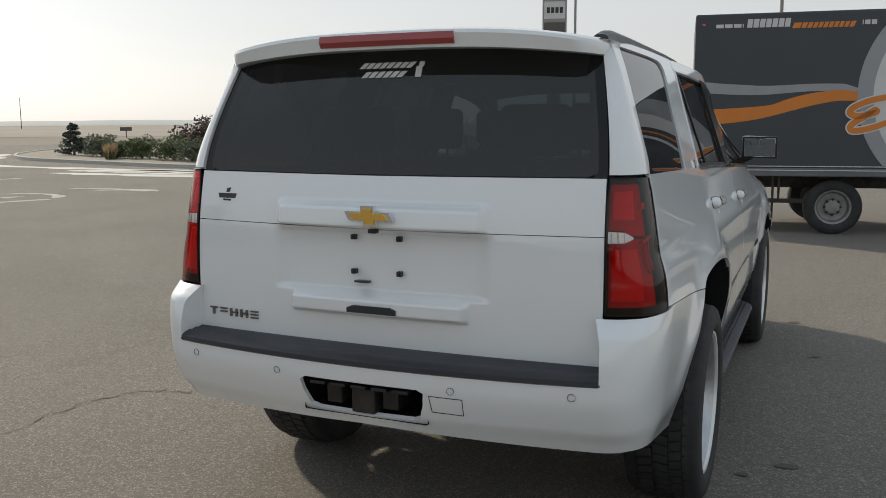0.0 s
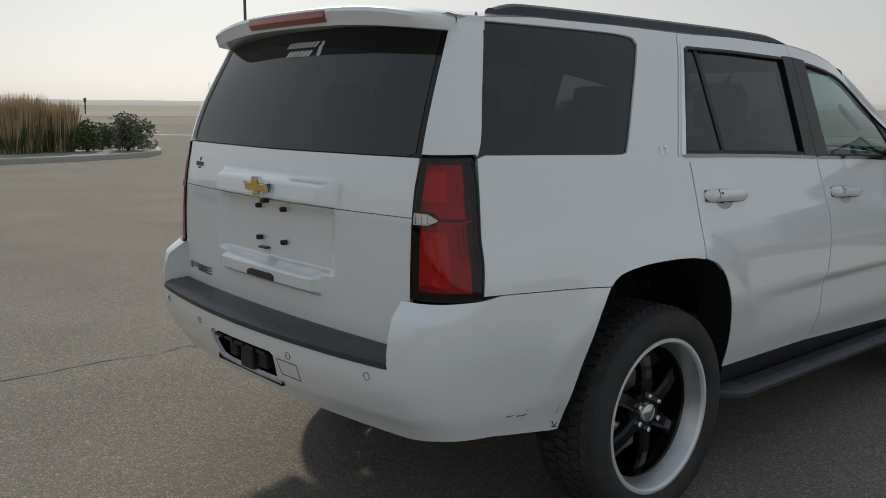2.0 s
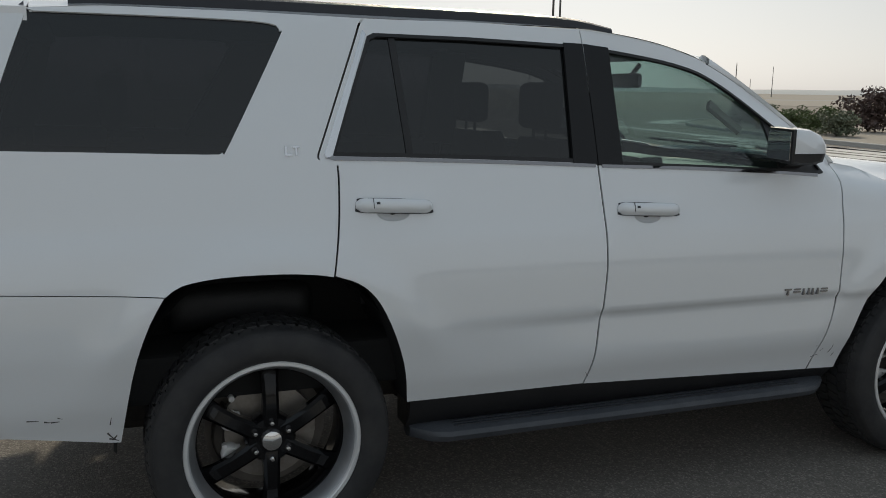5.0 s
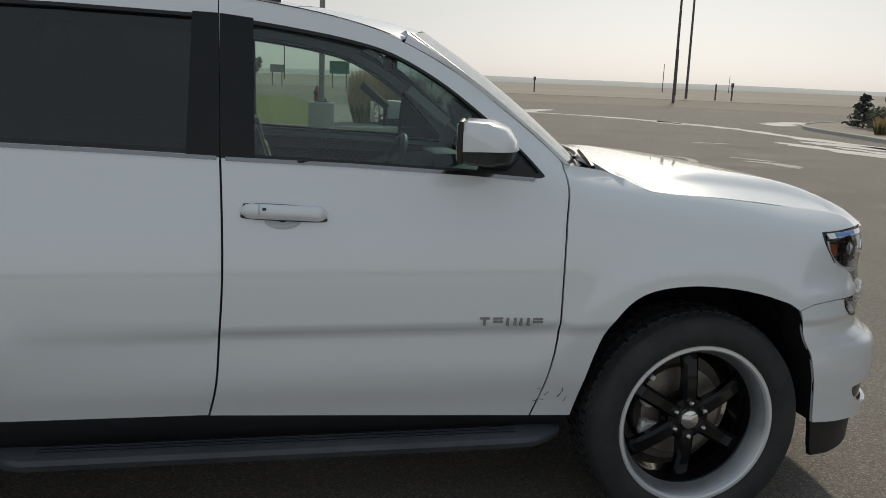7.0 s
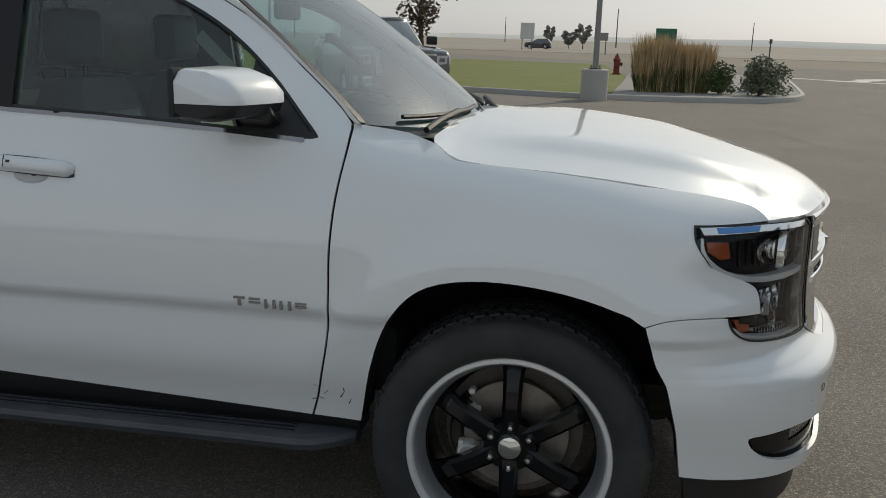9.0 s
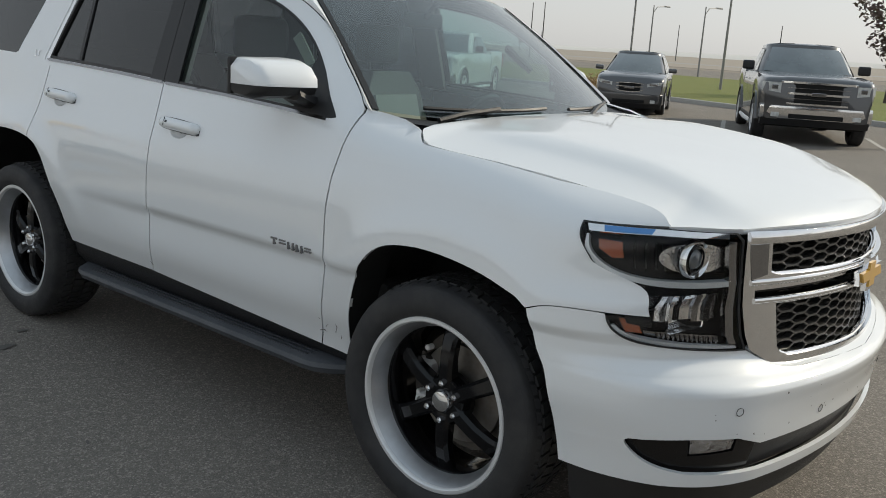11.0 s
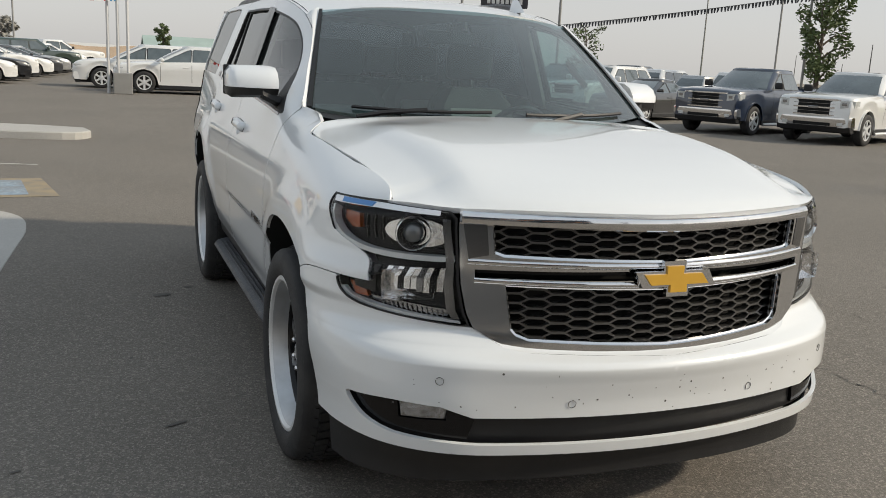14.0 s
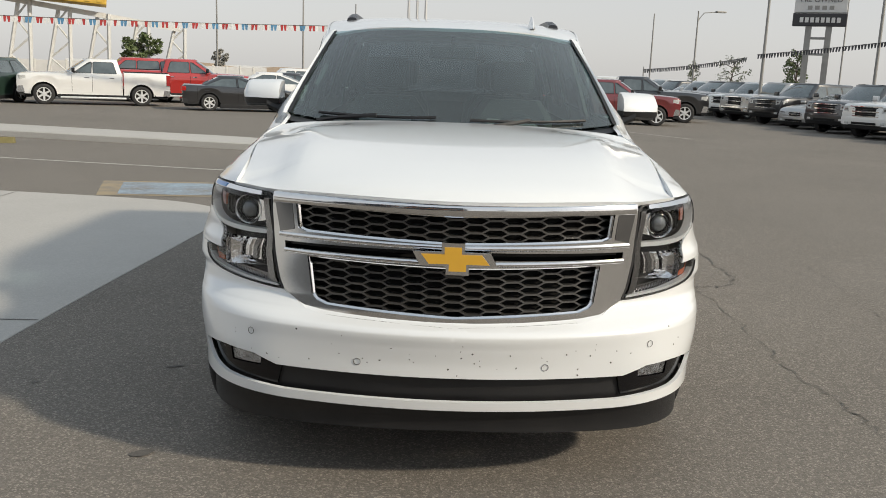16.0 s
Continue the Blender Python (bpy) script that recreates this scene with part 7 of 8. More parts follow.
            loft(bm, [[(sg * x, y, z) for x, z in ((xa, hz - tall / 2), (xb, hz - tall / 2 + .03 + rise), (xb, hz + tall / 2 - .01 + rise), (xa, hz + tall * (.42 if big else .15)))] for y, xa, xb in ((L / 2 - .34, x0, w2 * .985), (L / 2 - .12, x0, w2 * .955), (L / 2 + .004, x0, w2 * .84))])
            hl = part(nm_, bm, mat_, root, lab_)
        bm = bmesh.new()
        box(bm, (sg * (x0 + .05), L / 2 - .03, hz - tall * .18), (sg * w2 * .80, L / 2 + .010, hz + tall * .22), .01)
        part("lamp_insert", bm, DARK_CHROME, hl, "dark lamp insert")
        tz = float(top(-L / 2 + .1))
        th = .42 if big else .16
        bm = bmesh.new()
        box(bm, (sg * w2 * (.80 if big else .56), -L / 2 - .012, tz - .08 - th), (sg * w2 * .965, -L / 2 + .16, tz - .06), .02)
        part("tail_lamp", bm, RED_LAMP, root, "red tail lamp")
    bm = bmesh.new()
    box(bm, (-w2 * .86, -L / 2 + .12, zb - .08), (w2 * .86, L / 2 - .14, zb + .25), .02)
    for q in (af, ar):
        for sg in (1, -1):
            box(bm, (sg * w2 * .55, q - wr * 1.15, zb), (sg * w2 * .88, q + wr * 1.15, wr * 2.25), .02)
    part("underbody", bm, CAVITY, root, "black underbody")
    # front
    zt = float(top(L / 2 - .06))
    gh = {"pickup": .38, "suv": .32, "crossover": .23, "wagon": .20, "sedan": .15}[kind]
    g1 = zt - (.05 if big else .09)
    g0 = g1 - gh
    gw = w2 * (.62 if big else .44)
    edge = CHROME if bright else BLACK_TRIM

    def bow(x):
        return L / 2 + .018 - .05 * (x / gw) ** 2

    def lean(x, t):
        """Height at share t of the grille, which tapers to its ends on the smaller cars."""
        e = 0 if big else .55 * abs(x / gw) ** 3.4
        return g0 + gh * (t + (.5 - t) * e) + (0 if big else .020 * (x / gw) ** 2)

    bm = bmesh.new()
    loft(bm, [[(x, bow(x) - .12, lean(x, 0)), (x, bow(x), lean(x, 0)), (x, bow(x), lean(x, 1)), (x, bow(x) - .12, lean(x, 1))] for x in np.linspace(-gw, gw, 13)])
    gr = part("grille", bm, CAVITY, root, "dark grille")
    bars_at = ((0, .022), (.48, .026), (1, .026)) if big else ((0, .012), (.55, .014), (1, .012))
    for t, hgt in bars_at + (((.24, .006), (.74, .006)) if big else ()):
        bm = bmesh.new()
        loft(bm, [[(x, bow(x) + d, lean(x, t) + q * hgt) for d, q in ((-.02, -1), (.014, -.7), (.014, .7), (-.02, 1))] for x in np.linspace(-gw, gw, 13)])
        part("grille_bar", bm, edge if hgt > .008 else DARK_CHROME, gr, "bright grille bar", smooth=True)
    for sg in (1, -1):
        bm = bmesh.new()
        box(bm, (sg * (gw - .02), L / 2 - .08, lean(gw, 0) - .02), (sg * (gw + .025), L / 2 - .012, lean(gw, 1) + .02), .012)
        part("grille_bar", bm, edge, gr, "bright grille bar")
    bm = bmesh.new()
    box(bm, (-.13, L / 2 + .01, g0 + gh * .48 - .035), (.13, L / 2 + .045, g0 + gh * .48 + .035), .012)
    part("grille_mark", bm, DARK_CHROME, gr, "small plain mark")
    # bumpers, bowed and stepped
    shine = CHROME if bright and kind == "pickup" else col
    bz0, bz1 = zb + (.06 if big else .02), g0 - .03
    bm = bmesh.new()
    loft(bm, [[(x, L / 2 + d - .10 * (abs(x) / w2) ** 3, z) for d, z in ((-.20, bz0), (.02, bz0 + .01), (.055, bz0 + (bz1 - bz0) * .45), (.045, bz1 - .02), (-.02, bz1), (-.20, bz1))] for x in np.linspace(-w2 * .95, w2 * .95, 15)])
    fb = part("front_bumper", bm, shine, root, smooth=True)
    bm = bmesh.new()
    loft(bm, [[(x, L / 2 + d - .10 * (abs(x) / w2) ** 3, z) for d, z in ((-.2, bz0 - .12), (-.03, bz0 - .11), (.03, bz0 + .015), (-.2, bz0 + .02))] for x in np.linspace(-w2 * .92, w2 * .92, 13)])
    part("air_dam", bm, BLACK_TRIM, fb, "black air dam")
    bm = bmesh.new()
    box(bm, (-w2 * .46, L / 2 + .0, bz0 + .03), (w2 * .46, L / 2 + .060, bz0 + .11), .01)
    part("lower_intake", bm, CAVITY, fb, "black lower intake")
    for sg in (1, -1):
        bm = bmesh.new()
        box(bm, (sg * w2 * .62, L / 2 - .06, bz0 + .04), (sg * w2 * .76, L / 2 + .034, bz0 + .12), .01)
        part("fog_lamp", bm, CAR_LENS, fb, "clear fog lamp")
    bm = bmesh.new()
    loft(bm, [[(x, -L / 2 - d + .10 * (abs(x) / w2) ** 3, z) for d, z in ((-.2, zb + .02), (.06, zb + .05), (.07, zb + .24), (-.2, zb + .28))] for x in np.linspace(-w2 * .95, w2 * .95, 13)])
    part("rear_bumper", bm, shine, root, smooth=True)
    root.matrix_world = m
    return root


def heading(x, y, hx, hy, back=0.):
    """A pose on the ground at x, y that faces (hx, hy), moved back along its heading."""
    n = math.hypot(hx, hy)
    return pose(x - back * hx / n, y - back * hy / n, 0, 0, 0, math.degrees(math.atan2(-hx, hy)))


C_BLACK, C_WHITE, C_GREY, C_SILVER = paint("black", (.012, .012, .014)), paint("white", (.78, .78, .77)), paint("dark grey", (.045, .046, .05), .3), paint("silver", (.42, .42, .42), .6)
C_RED, C_BLUE, C_BRIGHT_RED, C_GREEN = paint("dark red", (.16, .012, .014)), paint("dark blue", (.012, .022, .05)), paint("bright red", (.42, .025, .02)), paint("dark green", (.02, .04, .03))
H1 = (.92, .39)
vehicle("pickup", C_GREY, heading(-15.9, -2.75, .90, .43, 2.07) @ Matrix.Scale(1.08, 4), "dark grey pickup with a chrome front bumper")
vehicle("crossover", C_GREY, heading(-18.9, -8.4, *H1, 1.32), "dark grey crossover parked by the lawn")
vehicle("pickup", C_WHITE, heading(-16.6, -13.7, *H1, 2.0) @ Matrix.Scale(1.03, 4), "white crew cab pickup with a chrome bumper")
vehicle("pickup", C_BLUE, heading(-15.4, -16.6, *H1, 2.0) @ Matrix.Scale(1.03, 4), "dark blue pickup with a chrome grille")
row = [("sedan", C_BLACK), ("suv", C_WHITE), ("suv", C_GREY), ("sedan", C_SILVER), ("suv", C_BLACK), ("pickup", C_SILVER), ("suv", C_WHITE), ("suv", C_GREY), ("pickup", C_BLACK), ("suv", C_WHITE), ("crossover", C_SILVER), ("suv", C_BLACK), ("pickup", C_WHITE), ("suv", C_GREEN), ("suv", C_SILVER)]
for k, (kd, c) in enumerate(row):
    vehicle(kd, c, heading(-15.2 + .05 * k, -21.6 - 2.95 * k, .90, .44, 1.6), f"{c.name.replace(' car paint', '')} {'pickup' if kd == 'pickup' else 'car'} parked in a long row")
for k, (kd, c) in enumerate([("suv", C_WHITE), ("crossover", C_SILVER), ("suv", C_WHITE), ("pickup", C_GREY), ("suv", C_WHITE), ("suv", C_BLACK)]):
    vehicle(kd, c, heading(-24.5, -26.0 - 3.0 * k, -.90, -.44), f"{c.name.replace(' car paint', '')} car parked in the row behind")
vehicle("pickup", C_WHITE, heading(13.0, -28.6, .93, .36) @ Matrix.Scale(.89, 4), "white crew cab pickup seen from its side")
vehicle("sedan", C_BLACK, heading(7.3, -27.7, -.95, -.30) @ Matrix.Scale(.89, 4), "black sedan with bright alloy wheels")
vehicle("crossover", C_GREEN, heading(16.7, -27.0, .2, .98), "dark off-road vehicle parked beside a pickup")
vehicle("pickup", C_BRIGHT_RED, heading(10.9, -33.5, -.95, -.30), "bright red pickup behind a black sedan")
vehicle("suv", C_BRIGHT_RED, heading(13.4, -33.6, .93, .36), "red sport utility vehicle behind a white pickup")
for k, (kd, c) in enumerate([("sedan", C_WHITE), ("sedan", C_BLACK), ("crossover", C_WHITE), ("sedan", C_WHITE), ("sedan", C_GREY), ("sedan", C_SILVER), ("suv", C_GREEN), ("sedan", C_WHITE), ("crossover", C_WHITE), ("pickup", C_WHITE)]):
    vehicle(kd, c, heading(6.9 - .32 * k, -33.6 - 3.0 * k, -.95, -.30), f"{c.name.replace(' car paint', '')} car parked in a row of sedans")
vehicle("wagon", C_WHITE, heading(-1.6, -29.95, 1, -.1), "white three-row crossover parked sideways")
vehicle("wagon", C_WHITE, heading(-.2, -33.2, 1, -.1), "white crossover parked behind another one")
vehicle("pickup", C_RED, heading(-6.6, -28.95, -1, .05) @ Matrix.Scale(.9, 4), "dark red pickup at the end of a row")
vehicle("pickup", C_BLACK, heading(-8.6, -33.0, -.95, .1), "black pickup behind a red one")
vehicle("suv", C_WHITE, heading(-9.6, -37.2, -.95, .1), "white van-like vehicle behind the pickups")
vehicle("pickup", C_WHITE, heading(-21.5, 35.2, .5, -.86), "white crew cab pickup parked far off", "")
vehicle("crossover", C_GREY, heading(-146, -8, -.1, -1), "dark car far off on the road", "")

# ---- the box truck ----
TRUCK = thing("box_truck", "dark grey box truck with orange and silver waves", "truck", at=pose(-.41, 7.91, 0, 0, 0, 8.3))
BOX_GREY = material("dark grey truck vinyl", (.040, .046, .056), rough=.45, wear=.3, wear_size=1.2, wear_color=(.055, .06, .068))
ORANGE = material("orange vinyl", (.62, .20, .025), rough=.45, wear=.2, wear_size=3)
SILVER_V = material("silver grey vinyl", (.30, .315, .335), rough=.45, wear=.2, wear_size=3)
PALE_V = material("pale grey vinyl", (.60, .60, .60), rough=.45, wear=.2, wear_size=3)
bm = bmesh.new()
box(bm, (0, 0, .93), (6.6, 2.4, 3.08), .03)
bx = part("cargo_box", bm, BOX_GREY, TRUCK, "dark grey cargo box")
bm = bmesh.new()
box(bm, (-.02, -.02, .82), (6.62, 2.42, .94), .015)
part("lower_rail", bm, material("grey painted rail", (.13, .14, .15), rough=.45, wear=.4, wear_size=4), TRUCK, "grey lower rail")
for zz in (.90, .955):
    bm = bmesh.new()
    box(bm, (0, -.028, zz), (6.6, .0, zz + .012), .002)
    part("rail_strip", bm, PALE_V, TRUCK, "pale strip")
bm = bmesh.new()
for y in (.7, 1.7):
    box(bm, (-.0, y - .05, .62), (8.0, y + .05, .80), .01)
for k in range(9):
    box(bm, (.25 + .75 * k, .05, .80), (.33 + .75 * k, 2.35, .83), .005)
for x in (1.12, 1.20):
    box(bm, (x, .05, .22 if x < 1.15 else .45), (x + .03, .10, .84), .004)
box(bm, (.05, .05, .44), (1.55, .10, .50), .004)
box(bm, (3.2, .1, .50), (4.4, .6, .84), .03)
part("chassis", bm, DARK_STEEL, TRUCK, "dark chassis rails and cross members")


def wave(low, high, mat, lab, y):
    """A flat band between two smooth lines of (x, z) on the box's side."""
    f0, f1 = spline(*low), spline(*high)
    bm = bmesh.new()
    loft(bm, [[(x, y, float(f0(x))), (x, y, float(f1(x))), (x, y + .004, float(f1(x))), (x, y + .004, float(f0(x)))] for x in np.linspace(.01, 2.2, 32)])
    part("wave_stripe", bm, mat, bx, lab)


wave([(0, 2.02), (.27, 1.98), (.86, 1.954), (1.67, 2.00), (2.2, 1.985)], [(0, 2.17), (.18, 2.14), (.56, 2.105), (1.0, 2.08), (1.66, 2.10), (1.96, 2.095), (2.2, 2.02)], SILVER_V, "silver wave stripe", -.004)
wave([(0, 1.54), (.44, 1.56), (.87, 1.616), (1.32, 1.73), (1.67, 1.82), (1.96, 1.865), (2.2, 1.86)], [(0, 1.745), (.41, 1.766), (1.02, 1.81), (1.31, 1.907), (1.67, 1.985), (1.96, 2.01), (2.2, 1.975)], ORANGE, "orange wave stripe", -.006)
for r0, r1, mat, yy in ((1.50, 1.30, SILVER_V, -.008), (1.30, 1.12, PALE_V, -.008), (1.06, 1.035, ORANGE, -.008), (.98, .94, PALE_V, -.008)):
    bm = bmesh.new()
    loft(bm, [[(min(3.66 + r * math.cos(a), 6.5), y, min(max(1.96 + r * math.sin(a), .975), 3.06)) for r, y in ((r0, yy), (r1, yy), (r1, yy + .006), (r0, yy + .006))] for a in np.linspace(0, 2 * math.pi, 97)], True, False)
    part("round_mark", bm, mat, bx, "ring of a round vinyl mark")
curl = smooth_line([(2.95, 1.95), (2.62, 1.92), (2.32, 1.86), (2.12, 1.77), (2.08, 1.69), (2.20, 1.655), (2.40, 1.70), (2.38, 1.735), (2.24, 1.63), (2.10, 1.53), (2.13, 1.455), (2.38, 1.50), (2.80, 1.66), (3.4, 1.82)], 6)
for wd, mat, y, lab in ((.058, PALE_V, -.014, "pale edge of a curled mark"), (.040, ORANGE, -.018, "orange curled mark")):
    bm = bmesh.new()
    p = np.array(curl)
    d = np.gradient(p, axis=0)
    n = np.stack([-d[:, 1], d[:, 0]], 1) / np.maximum(np.hypot(*d.T), 1e-6)[:, None] * wd
    loft(bm, [[(q[0] - o[0], y, q[1] - o[1]), (q[0] + o[0], y, q[1] + o[1]), (q[0] + o[0], y + .012, q[1] + o[1]), (q[0] - o[0], y + .012, q[1] - o[1])] for q, o in zip(p, n)])
    part("curled_mark", bm, mat, bx, lab)


def bars(x, z, h, widths, mat, lab, slant=.0, gap=.018):
    for wd in widths:
        bm = bmesh.new()
        solid(bm, [(x, -.001, z), (x + wd, -.001, z), (x + wd + slant, -.001, z + h), (x + slant, -.001, z + h)], [(x, -.006, z), (x + wd, -.006, z), (x + wd + slant, -.006, z + h), (x + slant, -.006, z + h)])
        part("lettering_bar", bm, mat, bx, lab)
        x += wd + gap
    return x


bars(.28, 2.885, .050, (.10, .10, .10, .012), PALE_V, "pale lettering bar")
bars(.69, 2.880, .115, (.068,) * 7, PALE_V, "pale lettering bar", .014, .014)
bars(1.28, 2.855, .075, (.10, .06, .055, .05, .05, .05, .05, .05, .05, .05, .06), ORANGE, "orange lettering bar", .03, .016)
bars(2.17, 2.880, .060, (.012, .065, .065), PALE_V, "pale lettering bar")
bm = bmesh.new()
box(bm, (.09, -.012, 2.92), (.14, .002, 2.95), .004)
part("marker_lamp", bm, RED_LAMP, bx, "small red marker lamp")
for x0, sg in ((1.95, -1), (1.95, 1)):
    bm = bmesh.new()
    y0 = .22 if sg < 0 else 2.18
    lathe(bm, [(sg * a, .385 * b) for a, b in ((-.12, .55), (-.12, .92), (-.09, 1.0), (.09, 1.0), (.115, .93), (.12, .80), (.112, .66), (.09, .60))], 36)
    t = part("truck_wheel", bm, RUBBER, TRUCK, "dusty truck tyre", smooth=True)
    t.matrix_basis = pose(x0, y0, .385, 0, 0, 90)
    bm = bmesh.new()
    lathe(bm, [(sg * a, .385 * b) for a, b in ((.085, .62), (.112, .63), (.10, .56), (.03, .50), (.02, .30), (.07, .26), (.08, .16), (.08, 0))], 30)
    r = part("truck_rim", bm, material("dirty steel rim", (.30, .30, .295), rough=.5, metal=.6, wear=.6, wear_size=12), t, "grey steel rim", smooth=True)
    for k in range(8):
        a = 2 * math.pi * k / 8
        bm = bmesh.new()
        lathe(bm, [(sg * q, w) for q, w in ((.03, .018), (.075, .018), (.08, 0))], 6)
        o = part("rim_nut", bm, DARK_STEEL, t, "dark wheel nut")
        o.matrix_basis = pose(0, .105 * math.cos(a), .105 * math.sin(a))
bm = bmesh.new()
box(bm, (6.9, .2, .55), (8.6, 2.2, 2.35), .15, None, 3)
part("cab", bm, C_WHITE, TRUCK, "white truck cab", smooth=True)
bm = bmesh.new()
box(bm, (8.2, .1, .45), (9.4, 2.3, 1.35), .15, None, 3)
part("engine_hood", bm, C_WHITE, TRUCK, "white engine hood", smooth=True)
bm = bmesh.new()
lathe(bm, [(a, .41 * b) for a, b in ((-.12, .0), (-.12, .92), (-.09, 1.0), (.09, 1.0), (.12, .80), (.12, 0))], 24)
fw = part("truck_wheel", bm, RUBBER, TRUCK, "dusty truck tyre")
fw.matrix_basis = pose(8.6, .25, .41, 0, 0, 90)
fw2 = link("truck_wheel", fw.data, None, TRUCK, "dusty truck tyre")
fw2.matrix_basis = pose(8.6, 2.15, .41, 0, 0, 90)

# ---- poles, lamps, signs ----
POLE_GREY = material("galvanised pole", (.30, .295, .285), rough=.55, metal=.4, wear=.3, wear_size=3)
POLE_DARK = material("dark pole", (.10, .095, .09), rough=.6, wear=.3, wear_size=3)


def lamp_post(x, y, h, r, label, base=0., arm=0., turn=0., mat=None, group="light poles"):
    root = thing("street_lamp", label, "lamp post", group, at=pose(x, y, 0, 0, 0, turn))
    if base:
        bm = bmesh.new()
        lathe(bm, [(0, .001), (0, .37), (base - .03, .37), (base, .34), (base, .001)], 28, "Z")
        b = part("concrete_base", bm, CONCRETE, root, "round concrete base", smooth=True)
        bm = bmesh.new()
        box(bm, (-.17, -.17, base), (.17, .17, base + .03), .008)
        for a, c in ((-.12, -.12), (.12, -.12), (.12, .12), (-.12, .12)):
            tube(bm, [(a, c, base + .02), (a, c, base + .10)], .018, 6)
        part("base_plate", bm, POLE_DARK, root, "bolted base plate")
    bm = bmesh.new()
    tube(bm, [(0, 0, base), (0, 0, base + (h - base) * .5), (0, 0, h)], [r, r * .85, r * .6], 10)
    if arm:
        tube(bm, [(0, 0, h - .6), (0, arm * .3, h - .1), (0, arm, h)], r * .45, 6)
    part("pole", bm, mat or POLE_GREY, root, smooth=True)
    if arm:
        bm = bmesh.new()
        box(bm, (-.14, arm - .1, h - .05), (.14, arm + .55, h + .06), .03)
        part("lamp_head", bm, mat or POLE_GREY, root, "flat lamp head")
    return root


lamp_post(-21.6, 1.63, 9.0, .085, "grey lamp post on a round concrete base", base=.84, arm=1.2, turn=90)
for x, y, h, r, ar, tn in ((-81, 41.4, 16, .15, 0, 0), (-121, 63, 22, .2, 0, 0), (-16.4, -52, 6.2, .07, 1.3, 100), (-15.3, -36.8, 7.2, .08, 1.2, 100), (-19.8, -35, 9.5, .08, 0, 0), (-13.8, -52.8, 6.0, .06, 0, 0), (-68, -33, 5.6, .08, 1.6, 80), (-65, -27, 5.4, .08, 1.6, 80), (-38.4, -14, 5.2, .07, 1.4, 260), (-31.6, 45.5, 5.6, .07, 1.4, 60), (-29.1, -28.2, 8.5, .07, 0, 0), (-9, 33, 9, .07, 0, 0), (-.2, 25, 9, .07, 0, 0), (16, -60, 9, .07, 1.2, 0), (-34, -70, 9, .08, 0, 0), (-46, -58, 9, .08, 0, 0), (-104, -70, 7.6, .09, 0, 0), (-98, -64, 7.4, .09, 0, 0), (12, -75, 9, .09, 0, 0), (8, -82, 8, .09, 0, 0)):
    lamp_post(x, y, h, r, "tall slim pole beside the lot" if not ar else "slim lamp post with a side arm", 0., ar, tn, POLE_DARK if x < -70 else None)
for k in range(16):
    rr_ = random.Random(40 + k)
    root = thing("utility_pole", "thin far pole along the highway", "pole", "poles along the highway", at=pose(-150 - rr_.uniform(0, 200), -260 + 38 * k, 0))
    bm = bmesh.new()
    tube(bm, [(0, 0, 0), (0, 0, rr_.uniform(7, 12))], [.16, .10], 6)
    part("pole", bm, POLE_DARK, root)
for k in range(3):
    root = thing("flagpole", "slim white flagpole on a block base", "flagpole", "flagpoles", at=pose(.55 + .32 * k, -28.1 - .12 * k, 0))
    bm = bmesh.new()
    tube(bm, [(0, 0, 0), (0, 0, 9.5)], [.055, .035], 8)
    part("pole", bm, PALE_V, root)
bm = bmesh.new()
box(bm, (.42, -28.42, 0), (1.05, -27.95, .72), .03)
tagged(part("block_base", bm, POLE_GREY, None), "grey block at the foot of flagpoles", "base")

SIGN = thing("dealer_sign", "tall white and black sign on two grey posts", "sign", at=heading(-19.32, -40.55, .39, .92))
for x in (-.48, .48):
    bm = bmesh.new()
    box(bm, (x - .15, -.12, 0), (x + .15, .12, 4.8), .02)
    part("post", bm, POLE_GREY, SIGN)
for z in (3.3, 4.1):
    bm = bmesh.new()
    box(bm, (-.4, -.06, z), (.4, .06, z + .12), .02)
    part("cross_bar", bm, POLE_GREY, SIGN)
bm = bmesh.new()
box(bm, (-1.28, -.2, 4.75), (1.28, .2, 5.39), .04)
lowp = part("lower_panel", bm, INK_DARK, SIGN, "black lower panel")
bm = bmesh.new()
box(bm, (-1.24, -.2, 5.42), (1.24, .2, 8.4), .04)
upp = part("upper_panel", bm, PALE_V, SIGN, "white upper panel")
for k in range(8):
    bm = bmesh.new()
    box(bm, (-.98 + .25 * k, .195, 4.93), (-.81 + .25 * k, .212, 5.18), .01)
    part("lettering_bar", bm, PALE_V, lowp, "pale lettering bar")


def words(text, size, m, mat, parent, name="lettering"):
    cu = bpy.data.curves.new(name, "FONT")
    cu.body, cu.size, cu.extrude, cu.align_x = text, size, .006, "CENTER"
    ob = new("tmp_text", cu)
    me = bpy.data.meshes.new_from_object(ob.evaluated_get(bpy.context.evaluated_depsgraph_get()))
    bpy.data.objects.remove(ob)
    me.transform(m)
    return link(name, me, mat, parent, "printed words")


face = pose(0, .208, 0, 90, 0, 180)
words("CERTIFIED", .40, Matrix.Translation((0, 0, 6.26)) @ face, INK_DARK, upp)
words("PRE OWNED", .34, Matrix.Translation((0, 0, 5.93)) @ face, INK_DARK, upp)
for k in range(4):
    bm = bmesh.new()
    box(bm, (-.62 + .34 * k, .195, 5.56), (-.40 + .34 * k, .212, 5.76), .01)
    part("lettering_bar", bm, POLE_GREY, upp, "grey logo bar")


